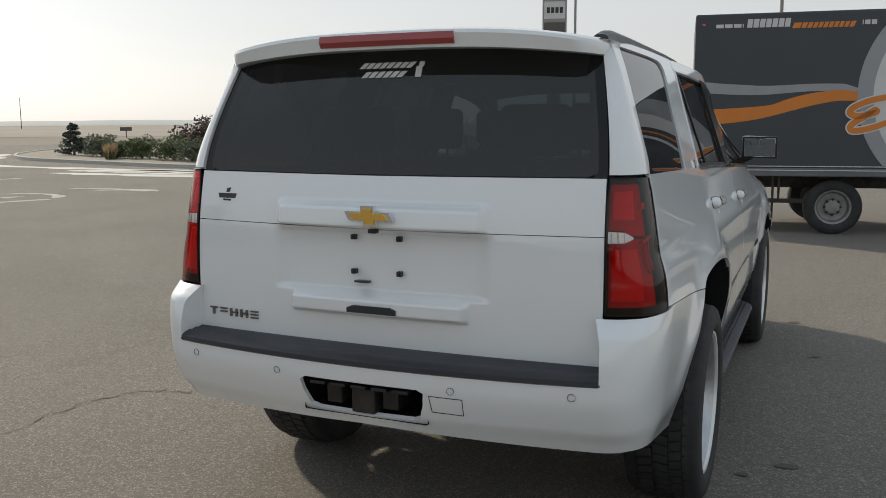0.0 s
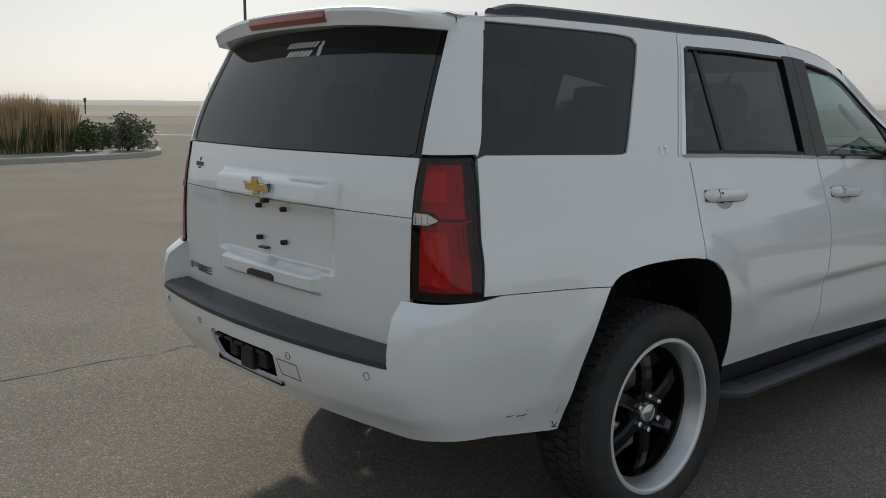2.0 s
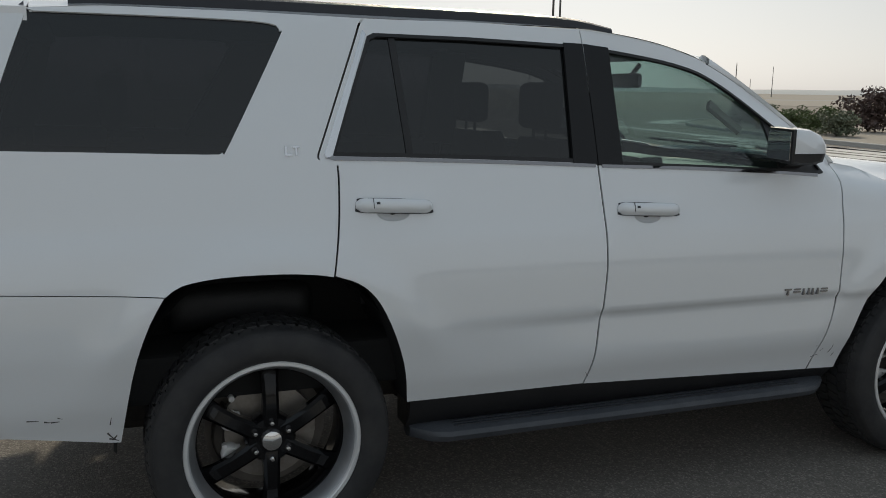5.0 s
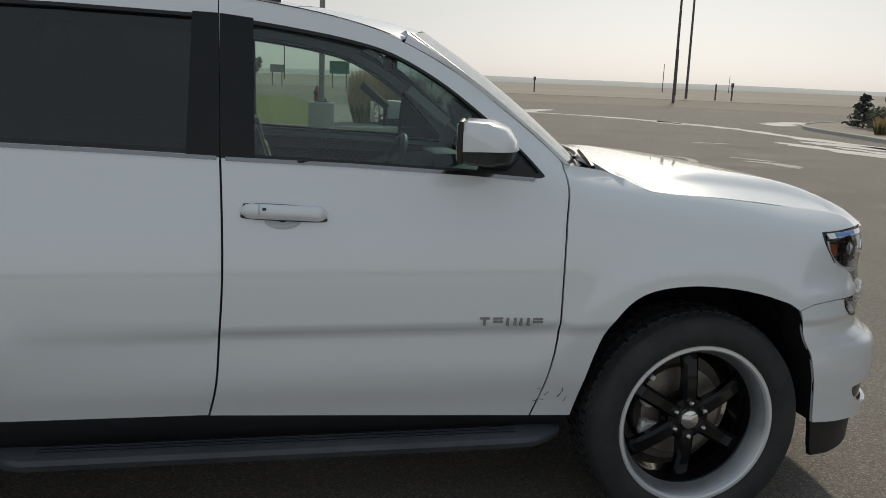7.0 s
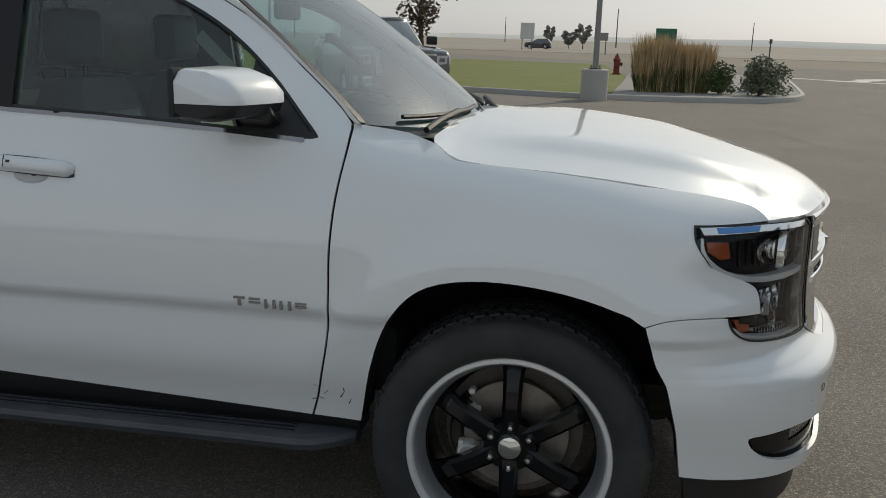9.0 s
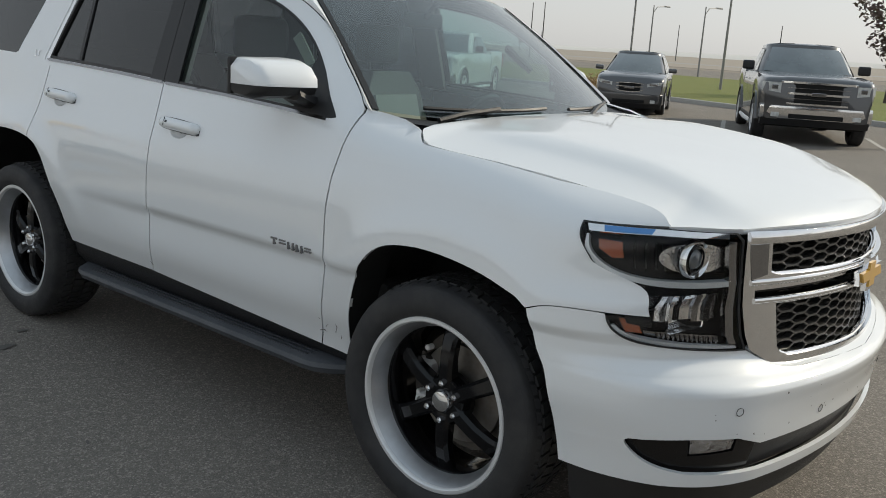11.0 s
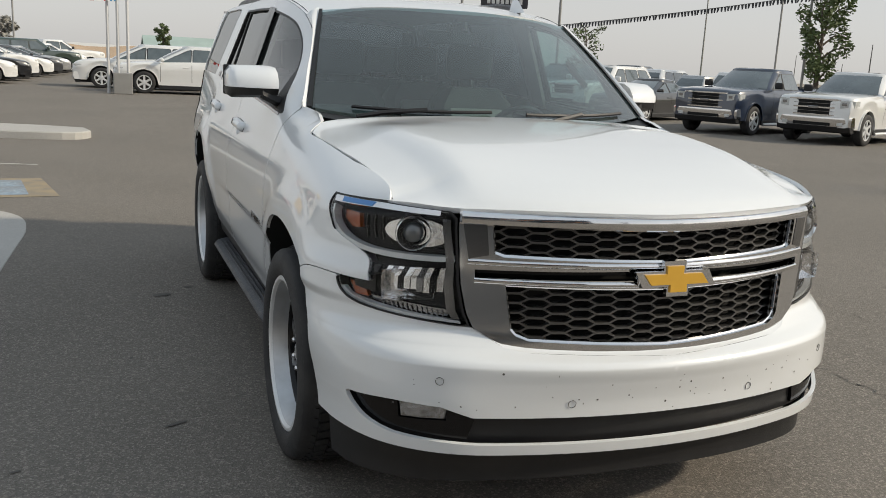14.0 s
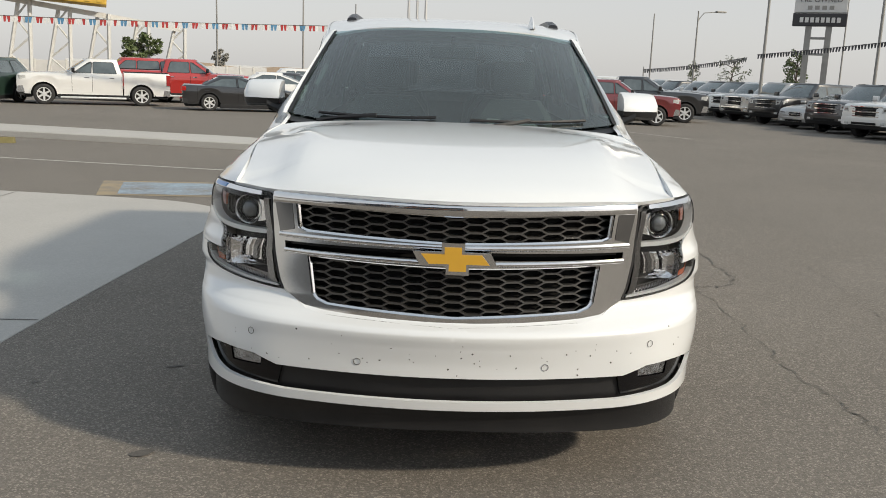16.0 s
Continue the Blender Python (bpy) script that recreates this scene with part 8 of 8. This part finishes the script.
PYLON = thing("dealer_pylon", "tall grey and white pylon sign", "sign", at=heading(-10.2, 33.9, .3, -.95))
for x in (-.2, .2):
    bm = bmesh.new()
    box(bm, (x - .11, -.14, 0), (x + .11, .14, 5.1), .02)
    part("post", bm, POLE_GREY, PYLON)
bm = bmesh.new()
box(bm, (-.16, -.10, .2), (.16, .10, 5.0), .01)
part("infill_panel", bm, POLE_DARK, PYLON, "dark infill between the posts")
bm = bmesh.new()
box(bm, (-.54, -.22, 5.0), (.54, .22, 8.6), .05)
head = part("sign_head", bm, POLE_GREY, PYLON, "grey sign head")
for z0, z1, m_ in ((5.25, 6.0, POLE_DARK), (6.15, 6.9, PALE_V), (7.0, 8.4, PALE_V)):
    bm = bmesh.new()
    box(bm, (-.46, .20, z0), (.46, .235, z1), .01)
    face_ob = part("sign_face", bm, m_, head, "plain sign face")
for k in range(4):
    bm = bmesh.new()
    box(bm, (-.36 + .19 * k, .228, 6.4), (-.22 + .19 * k, .242, 6.65), .004)
    part("lettering_bar", bm, INK_DARK, head, "dark lettering bar")
SHEETS = thing("metal_fence", "low grey corrugated metal fence beyond the truck", "fence")
for k in range(36):
    bm = bmesh.new()
    x0 = -13.5 + .36 * k
    box(bm, (x0, 52.0 + .02 * (k % 2), 0), (x0 + .35, 52.06 + .02 * (k % 2), 1.75), .01)
    part("metal_sheet", bm, POLE_GREY, SHEETS)


def road_sign(x, y, hx, hy, w, h, z, mat, label, posts=2):
    root = thing("road_sign", label, "sign", at=heading(x, y, hx, hy))
    bm = bmesh.new()
    box(bm, (-w / 2, -.02, z), (w / 2, .02, z + h), .005)
    part("sign_board", bm, mat, root)
    for k in range(posts):
        bm = bmesh.new()
        px = 0 if posts == 1 else (-w * .35 + w * .7 * k)
        box(bm, (px - .06, -.08, 0), (px + .06, -.02, z + h * .9), .01)
        part("sign_post", bm, POLE_DARK, root)


SIGN_GREEN = material("green road sign", (.03, .16, .09), rough=.5, wear=.2, wear_size=2)
road_sign(-106, 9.5, .98, -.1, 2.4, 1.5, 1.7, SIGN_GREEN, "green road sign on two posts")
road_sign(-128, -8.5, .98, .1, 2.0, 2.3, 1.5, PALE_V, "pale notice board on two posts")
road_sign(-74, 75, .7, -.7, 1.3, .45, .8, POLE_DARK, "dark small sign on a post", 1)
road_sign(-104, 2, .98, 0, 1.6, .9, 1.6, POLE_GREY, "grey road sign on two posts")
road_sign(-160, -110, .8, .55, 2.4, 1.5, 2.2, POLE_GREY, "grey road sign far off")
for x, y in ((-114, 64), (-113, 66), (-140, 45), (-132, 26)):
    root = thing("bollard", "dark wooden marker post", "post", "marker posts", at=pose(x, y, 0))
    bm = bmesh.new()
    box(bm, (-.09, -.09, 0), (.09, .09, 2.3), .02)
    part("post", bm, POLE_DARK, root)
    if y > 65 or y < 50:
        bm = bmesh.new()
        box(bm, (-.05, -.20, 1.9), (.11, .20, 2.5), .03)
        part("marker_head", bm, POLE_DARK, root, "dark marker head")
HYD = thing("fire_hydrant", "rusty red fire hydrant on the lawn", "hydrant", at=pose(-38.6, 2.57, .11))
HY_RED = material("rusty red iron", (.20, .045, .03), rough=.7, wear=.5, wear_size=9)
bm = bmesh.new()
lathe(bm, [(0, .0), (0, .20), (.06, .20), (.06, .14), (.55, .13), (.62, .17), (.68, .17), (.72, .13), (.84, .09), (.88, .04), (.95, .04), (.95, 0)], 16, "Z")
hb = part("barrel", bm, HY_RED, HYD, smooth=True)
for a in (0, 90, 180):
    bm = bmesh.new()
    lathe(bm, [(.08, .08), (.20, .08), (.20, .10), (.25, .10), (.26, 0)], 10, "X")
    o = part("nozzle", bm, HY_RED, HYD)
    o.matrix_basis = pose(0, 0, .48, 0, 0, a)

# ---- pennants ----


def pennants(a, b, sag, n, cols, label):
    root = thing("pennant_string", label, "pennants")
    pt = [Vector(a).lerp(Vector(b), t) - Vector((0, 0, sag * 4 * t * (1 - t))) for t in np.linspace(0, 1, 25)]
    bm = bmesh.new()
    tube(bm, pt, .012, 4)
    part("cord", bm, POLE_DARK, root)
    d = (Vector(b) - Vector(a)).normalized()
    r = random.Random(n)
    for k in range(n):
        t = (k + .5) / n
        p = Vector(a).lerp(Vector(b), t) - Vector((0, 0, sag * 4 * t * (1 - t)))
        w, h = .055, .20
        sw = Vector((r.gauss(0, .03), r.gauss(0, .03), 0))
        bm = bmesh.new()
        top_, tip = [p - d * w, p + d * w], p + sw * .6 - Vector((0, 0, h))
        nn = Vector((-d.y, d.x, 0)) * .003
        solid(bm, [top_[0] - nn, top_[1] - nn, tip + d * .03 - nn, tip - d * .03 - nn], [top_[0] + nn, top_[1] + nn, tip + d * .03 + nn, tip - d * .03 + nn])
        part("pennant", bm, cols[k % len(cols)], root)


P_RED, P_BLUE, P_WHITE, P_DARK = (material(n + " pennant cloth", c, rough=.8, wear=.2, wear_size=9) for n, c in (("red", (.42, .05, .05)), ("blue", (.10, .25, .42)), ("white", (.7, .7, .7)), ("dark", (.06, .06, .065))))
TRI = [P_WHITE, P_WHITE, P_RED, P_WHITE, P_BLUE, P_BLUE, P_WHITE, P_RED, P_RED]
pennants((17.5, -24.6, 3.0), (.87, -28.2, 3.3), .10, 150, TRI, "string of red, white and blue pennants")
pennants((-11.6, -45.1, 2.35), (-14.6, -37.0, 2.95), .08, 60, [P_DARK], "string of dark pennants")
pennants((-15.0, -36.8, 3.1), (-24.6, -25.0, 4.85), .14, 110, [P_DARK], "string of dark pennants")
pennants((-24.6, -25.0, 4.85), (-29.1, -14.0, 6.4), .2, 80, [P_DARK], "string of dark pennants")
for x, y, h in ((17.5, -24.6, 3.1), (-11.6, -45.1, 2.5), (-24.6, -25.0, 8.6), (-29.1, -14.0, 6.6)):
    lamp_post(x, y, h, .045, "slim grey pole that holds pennants", group="pennant poles")

# ---- white steel trestles with a yellow hoist ----
TRESTLE = material("white painted steel", (.66, .66, .64), rough=.55, wear=.4, wear_size=3, wear_color=(.45, .44, .42))
GANTRY = thing("steel_gantry", "white steel trestle frame behind the parked pickups", "gantry")
tops = []
for k in range(6):
    cx, cy = 22.6 - 1.72 * k, -39.4 - .66 * k - (k > 3) * .3
    zt = 4.75 - .24 * k
    bm = bmesh.new()
    for dx in (-.45, .45):
        tube(bm, [(cx + dx * 1.5 + .25, cy + .2, 0), (cx + dx * .6 - .15, cy, zt)], .10, 6)
    for j in range(5):
        t0, t1 = j / 5, (j + 1) / 5
        a = lambda s, t: (cx + s * (.675 + (.27 - .675) * t) + .25 - .4 * t, cy + .2 - .2 * t, zt * t)
        tube(bm, [a(-1 if j % 2 else 1, t0), a(1 if j % 2 else -1, t1)], .055, 5)
    part("trestle", bm, TRESTLE, GANTRY, "white lattice trestle")
    tops.append((cx - .15, cy, zt))
bm = bmesh.new()
loft(bm, [[(x, y - .12, z - .22), (x, y + .12, z - .22), (x, y + .12, z + .04), (x, y - .12, z + .04)] for x, y, z in [(tops[0][0] + 2, tops[0][1] + .8, tops[0][2] + .25)] + tops])
part("top_beam", bm, TRESTLE, GANTRY, "white top beam")
HOIST = thing("yellow_container", "large yellow container on the steel frame", "container", at=pose(19.6, -40.6, 4.55, 0, -3, 20))
bm = bmesh.new()
box(bm, (-2.6, -1.2, 0), (2.6, 1.2, 2.4), .05)
yb = part("container_body", bm, material("yellow painted steel", (.66, .42, .06), rough=.5, wear=.35, wear_size=2), HOIST)
for k in range(9):
    bm = bmesh.new()
    box(bm, (-2.4 + .58 * k, 1.19, .08), (-2.16 + .58 * k, 1.24, 2.3), .01)
    part("rib", bm, yb.data.materials[0], HOIST)
FENCE = thing("fence", "white panel fence behind the cars", "fence")
for k in range(18):
    x, y = 24.6 - .78 * k, -46.5 - .78 * k * .42
    bm = bmesh.new()
    box(bm, (-.41, -.03, .05), (.41, .03, 1.62), .01, pose(x, y, 0, 0, 0, 22.8))
    part("fence_panel", bm, PALE_V, FENCE)
    bm = bmesh.new()
    box(bm, (-.05, -.06, 0), (.05, .06, 1.68), .01, pose(x + .39, y + .164, 0, 0, 0, 22.8))
    part("fence_post", bm, TRESTLE, FENCE)
STOP = thing("parking_stop", "yellow and black rubber parking stop", "parking stop", at=pose(8.93, -11.2, 0, 0, 0, 8))
for k in range(5):
    bm = bmesh.new()
    loft(bm, [[(x, y, z) for y, z in ((-.09, 0), (-.06, .11), (.06, .11), (.09, 0))] for x in (.36 * k - .9, .36 * k - .545)])
    part("segment", bm, POLE_DARK if k % 2 else material("worn yellow rubber", (.22, .19, .08), rough=.7, wear=.4, wear_size=8), STOP)
SHED = thing("farm_shed", "far long pale shed with a green roof", "building")
bm = bmesh.new()
loft(bm, [[(x, y, z) for y, z in ((-180, 0), (-180, 2.4), (-185, 4.2), (-190, 2.4), (-190, 0))] for x in (-8, -30)])
part("wall", bm, PALE_V, SHED)
bm = bmesh.new()
for y1 in (-179.5, -190.5):
    solid(bm, [(-7.6, -185, 4.25), (-30.4, -185, 4.25), (-30.4, y1, 2.25), (-7.6, y1, 2.25)], [(-7.6, -185, 4.4), (-30.4, -185, 4.4), (-30.4, y1, 2.4), (-7.6, y1, 2.4)])
part("roof", bm, material("pale green roof", (.36, .45, .42), rough=.7, wear=.3, wear_size=.3), SHED)

# ---- trees and shrubs ----
BARK = material("grey-brown bark", (.10, .08, .065), rough=.9, grain=.4, grain_size=30, bump=.5, bump_size=60)


def leaf_mat(name, c):
    m = material(name, c, rough=.6, each=0, wear=.6, wear_size=2.2, wear_color=[v * 1.6 for v in c])
    return m


GREEN_LEAF, RED_LEAF, GREY_LEAF, DARK_NEEDLE = leaf_mat("green leaves", (.080, .108, .038)), leaf_mat("purple-brown leaves", (.080, .052, .044)), leaf_mat("grey-green leaves", (.12, .135, .085)), leaf_mat("dark blue-green needles", (.048, .062, .048))
STRAW = leaf_mat("straw-coloured grass", (.42, .31, .17))
GRASS_GREEN = leaf_mat("dull green grass blades", (.085, .10, .035))


def leaves(bm, r, centre, spread, n, size):
    for _ in range(n):
        while True:
            q = Vector((r.uniform(-1, 1), r.uniform(-1, 1), r.uniform(-1, 1)))
            if q.length < 1:
                break
        p = Vector(centre) + Vector((q.x * spread[0], q.y * spread[1], q.z * spread[2]))
        d = Vector((r.gauss(0, 1), r.gauss(0, 1), r.gauss(0, .7))).normalized()
        u = d.cross(Vector((r.gauss(0, 1), r.gauss(0, 1), r.gauss(0, 1)))).normalized()
        s = size * r.uniform(.6, 1.3)
        bm.faces.new([bm.verts.new(v) for v in (p - d * s, p + u * s * .45, p + d * s, p - u * s * .45)])


def tree(x, y, h, wide, mat, label, seed, slim=False, size=.13, low=.25, dense=1.):
    r = random.Random(seed)
    root = thing("tree", label, "tree", at=pose(x, y, 0))
    bm = bmesh.new()
    bend = [(r.gauss(0, .03) * h * t, r.gauss(0, .03) * h * t, h * .95 * t) for t in (0, .2, .4, .6, .8, 1)]
    bend[0] = (0, 0, 0)
    k = .022 * h + .02
    tube(bm, bend, [k, k * .8, k * .62, k * .45, k * .28, k * .1], 8)
    ends = []
    for j in range(16 if not slim else 22):
        t = low + (.95 - low) * (j / (15 if not slim else 21))
        base = Vector((0, 0, h * .95 * t))
        a = j * 2.4 + r.uniform(-.4, .4)
        reach = wide * (math.sin(math.pi * (.18 + .80 * (1 - (t - low) / (1 - low)))) if not slim else (.55 + .45 * math.sin(math.pi * (t - low) / (1 - low)))) * r.uniform(.65, 1.05)
        end = base + Vector((math.cos(a) * reach, math.sin(a) * reach, h * .10 * r.uniform(.5, 1.4)))
        tube(bm, [base, base.lerp(end, .5) + Vector((0, 0, .03 * h)), end], [k * .35, k * .22, k * .08], 5)
        ends.append((base.lerp(end, .6), end))
    part("trunk", bm, BARK, root, "brown trunk and limbs", smooth=True)
    bm = bmesh.new()
    for m_, e in ends:
        leaves(bm, r, e, (wide * .28, wide * .28, h * .07), int(70 * dense), size)
        leaves(bm, r, m_, (wide * .25, wide * .25, h * .06), int(40 * dense), size)
    ob = part("crown", bm, mat, root, "uneven crown of small leaves")
    return root


tree(-38.5, -6.6, 6.2, 2.0, RED_LEAF, "small tree with dark purple-brown leaves", 3)
tree(-29.5, -27.6, 6.3, 1.15, GREEN_LEAF, "slender young green tree beside a pole", 5, True)
tree(-22.8, 33.4, 4.2, 1.2, RED_LEAF, "small tree with reddish leaves", 8)
tree(-24.6, -40.6, 4.2, 1.2, GREEN_LEAF, "small dark tree behind parked cars", 9, size=.09, dense=.6)
tree(-4.6, -85, 3.9, .8, GREEN_LEAF, "small round tree far behind the lot", 10)
tree(-20.4, -45.5, 3.6, .65, GREEN_LEAF, "thin young tree behind the row", 12, True, .09, dense=.6)
tree(-19.2, -61.8, 3.2, .5, GREY_LEAF, "thin young tree behind the row", 13, size=.08, dense=.4)
tree(-18.7, -51.4, 3.4, 1.1, GREY_LEAF, "sparse young tree behind the row", 14, size=.08, dense=.35)
tree(15.7, -42, 3.1, 1.0, GREEN_LEAF, "bushy tree behind the trestles", 15)


def shrub(x, y, w, h, mat, label, seed, size=.09, n=900, z=.11, spiky=False):
    r = random.Random(seed)
    root = thing("shrub", label, "shrub", at=pose(x, y, z))
    bm = bmesh.new()
    stems = []
    for k in range(14):
        a, e = r.uniform(0, 6.28), r.uniform(.3, 1)
        tip = Vector((math.cos(a) * w * .45 * e, math.sin(a) * w * .45 * e, h * (1.05 - .45 * e) * r.uniform(.8, 1.05)))
        tube(bm, [(0, 0, 0), tip * .5 + Vector((0, 0, .05)), tip], [.025, .015, .006], 5)
        stems.append(tip)
    part("stem_cluster", bm, BARK, root, "thin brown stems")
    bm = bmesh.new()
    for t in stems:
        for q in (t, t * .75, t * .5, Vector((t.x * 1.05, t.y * 1.05, h * .2))):
            leaves(bm, r, q, (w * .17, w * .17, h * .16), n // 56, size)
    part("foliage", bm, mat, root, "small dense leaves")


def conifer(x, y, w, h, label, seed, z=.11):
    r = random.Random(seed)
    root = thing("conifer", label, "shrub", at=pose(x, y, z))
    bm = bmesh.new()
    tube(bm, [(0, 0, 0), (0, 0, h)], [.06, .01], 6)
    part("trunk", bm, BARK, root)
    bm = bmesh.new()
    for k in range(90):
        t = r.uniform(.03, 1)
        a = r.uniform(0, 6.28)
        reach = w * .5 * (1.05 - t) * r.uniform(.7, 1.1)
        for q in (.4, .7, 1):
            leaves(bm, r, (math.cos(a) * reach * q, math.sin(a) * reach * q, h * t + .08 * q * h * .4), (.12, .12, .06), 8, .08)
    part("foliage", bm, DARK_NEEDLE, root, "dense dark needles")


def grass_clump(x, y, w, h, label, seed, n=1500, z=.12):
    r = random.Random(seed)
    root = thing("ornamental_grass", label, "grass", at=pose(x, y, z))
    for nm, mat, hh, cnt, lab in (("green_blades", GRASS_GREEN, .55, n, "dull green lower blades"), ("straw_plumes", STRAW, 1.0, n, "straw-coloured plumes")):
        bm = bmesh.new()
        for _ in range(cnt):
            a, e = r.uniform(0, 6.28), math.sqrt(r.random())
            b = Vector((math.cos(a) * e * w * .42, math.sin(a) * e * w * .42, 0))
            tip = b * r.uniform(1.1, 1.5) + Vector((r.gauss(0, .08), r.gauss(0, .08), h * hh * r.uniform(.7, 1.05)))
            mid = b.lerp(tip, .55) + Vector((0, 0, .05))
            s = Vector((r.gauss(0, 1), r.gauss(0, 1), 0)).normalized() * (.012 if hh < 1 else .009)
            v = [bm.verts.new(q) for q in (b - s, b + s, mid + s * (1 if hh < 1 else 1.6), tip, mid - s * (1 if hh < 1 else 1.6))]
            bm.faces.new(v)
        part(nm, bm, mat, root, lab)


grass_clump(-25.1, 3.5, 1.4, 1.75, "tall straw-coloured ornamental grass", 21)
grass_clump(-25.3, 4.55, 1.3, 1.55, "tall straw-coloured ornamental grass", 22)
grass_clump(-24.6, 3.1, .6, 1.2, "tall straw-coloured ornamental grass", 23, 700)
shrub(-25.0, 5.4, 1.1, 1.0, GREEN_LEAF, "dark green round shrub", 24, size=.055, n=2400)
shrub(-24.6, 6.5, 1.7, 1.15, GREY_LEAF, "spreading grey-green shrub by the kerb", 25, size=.055, n=3200)
shrub(-27.0, 6.8, 1.0, .8, GREY_LEAF, "spreading grey-green shrub by the kerb", 26, size=.055, n=2200)
conifer(-32.2, 27.0, 2.0, 1.45, "low dark conifer in the bed", 27)
shrub(-29.4, 26.0, 1.7, 1.15, GREY_LEAF, "grey-green shrub in the bed", 29, size=.06, n=2800)
shrub(-27.2, 24.6, 1.2, .75, GREEN_LEAF, "low green shrub in the bed", 28, size=.06, n=1800)
shrub(-25.8, 24.6, 1.7, 1.0, GREEN_LEAF, "green shrub in the bed", 30, size=.06, n=2800)
shrub(-23.6, 24.0, 2.0, 1.05, GREEN_LEAF, "green shrub in the bed", 31, size=.06, n=3200)
shrub(-21.8, 23.0, 1.7, 1.0, GREY_LEAF, "grey-green shrub in the bed", 36, size=.06, n=2800)
shrub(-24.8, 27.6, 3.0, 1.8, RED_LEAF, "dark broad shrub in the bed", 32, size=.10, n=2600)
grass_clump(-26.6, 23.6, .5, .7, "small dry grass tuft", 33, 250)
grass_clump(-25.0, -12.5, 1.0, .8, "dry straw-coloured grass tuft at the kerb", 34, 500)
shrub(-23.2, -12.3, .9, .8, STRAW, "dry tan bush at the kerb", 35, size=.04, n=2600, z=0)
# far leaves are paler: distance haze is mixed into their colour
HAZE_PAINTED_LEAF = leaf_mat("far leaves with haze in the colour", (.26, .255, .235))
for x, y, h, w in ((-161, -7, 3.6, .9), (-161, -1, 4.0, 1.4), (-162, -3.5, 2.8, 1.5), (35, -140, 4.2, 1.2), (10, -95, 4.0, 1.4)):
    tree(x, y, h, w, HAZE_PAINTED_LEAF, "small far tree, haze painted into its pale leaves", int(200 + x), size=.25)
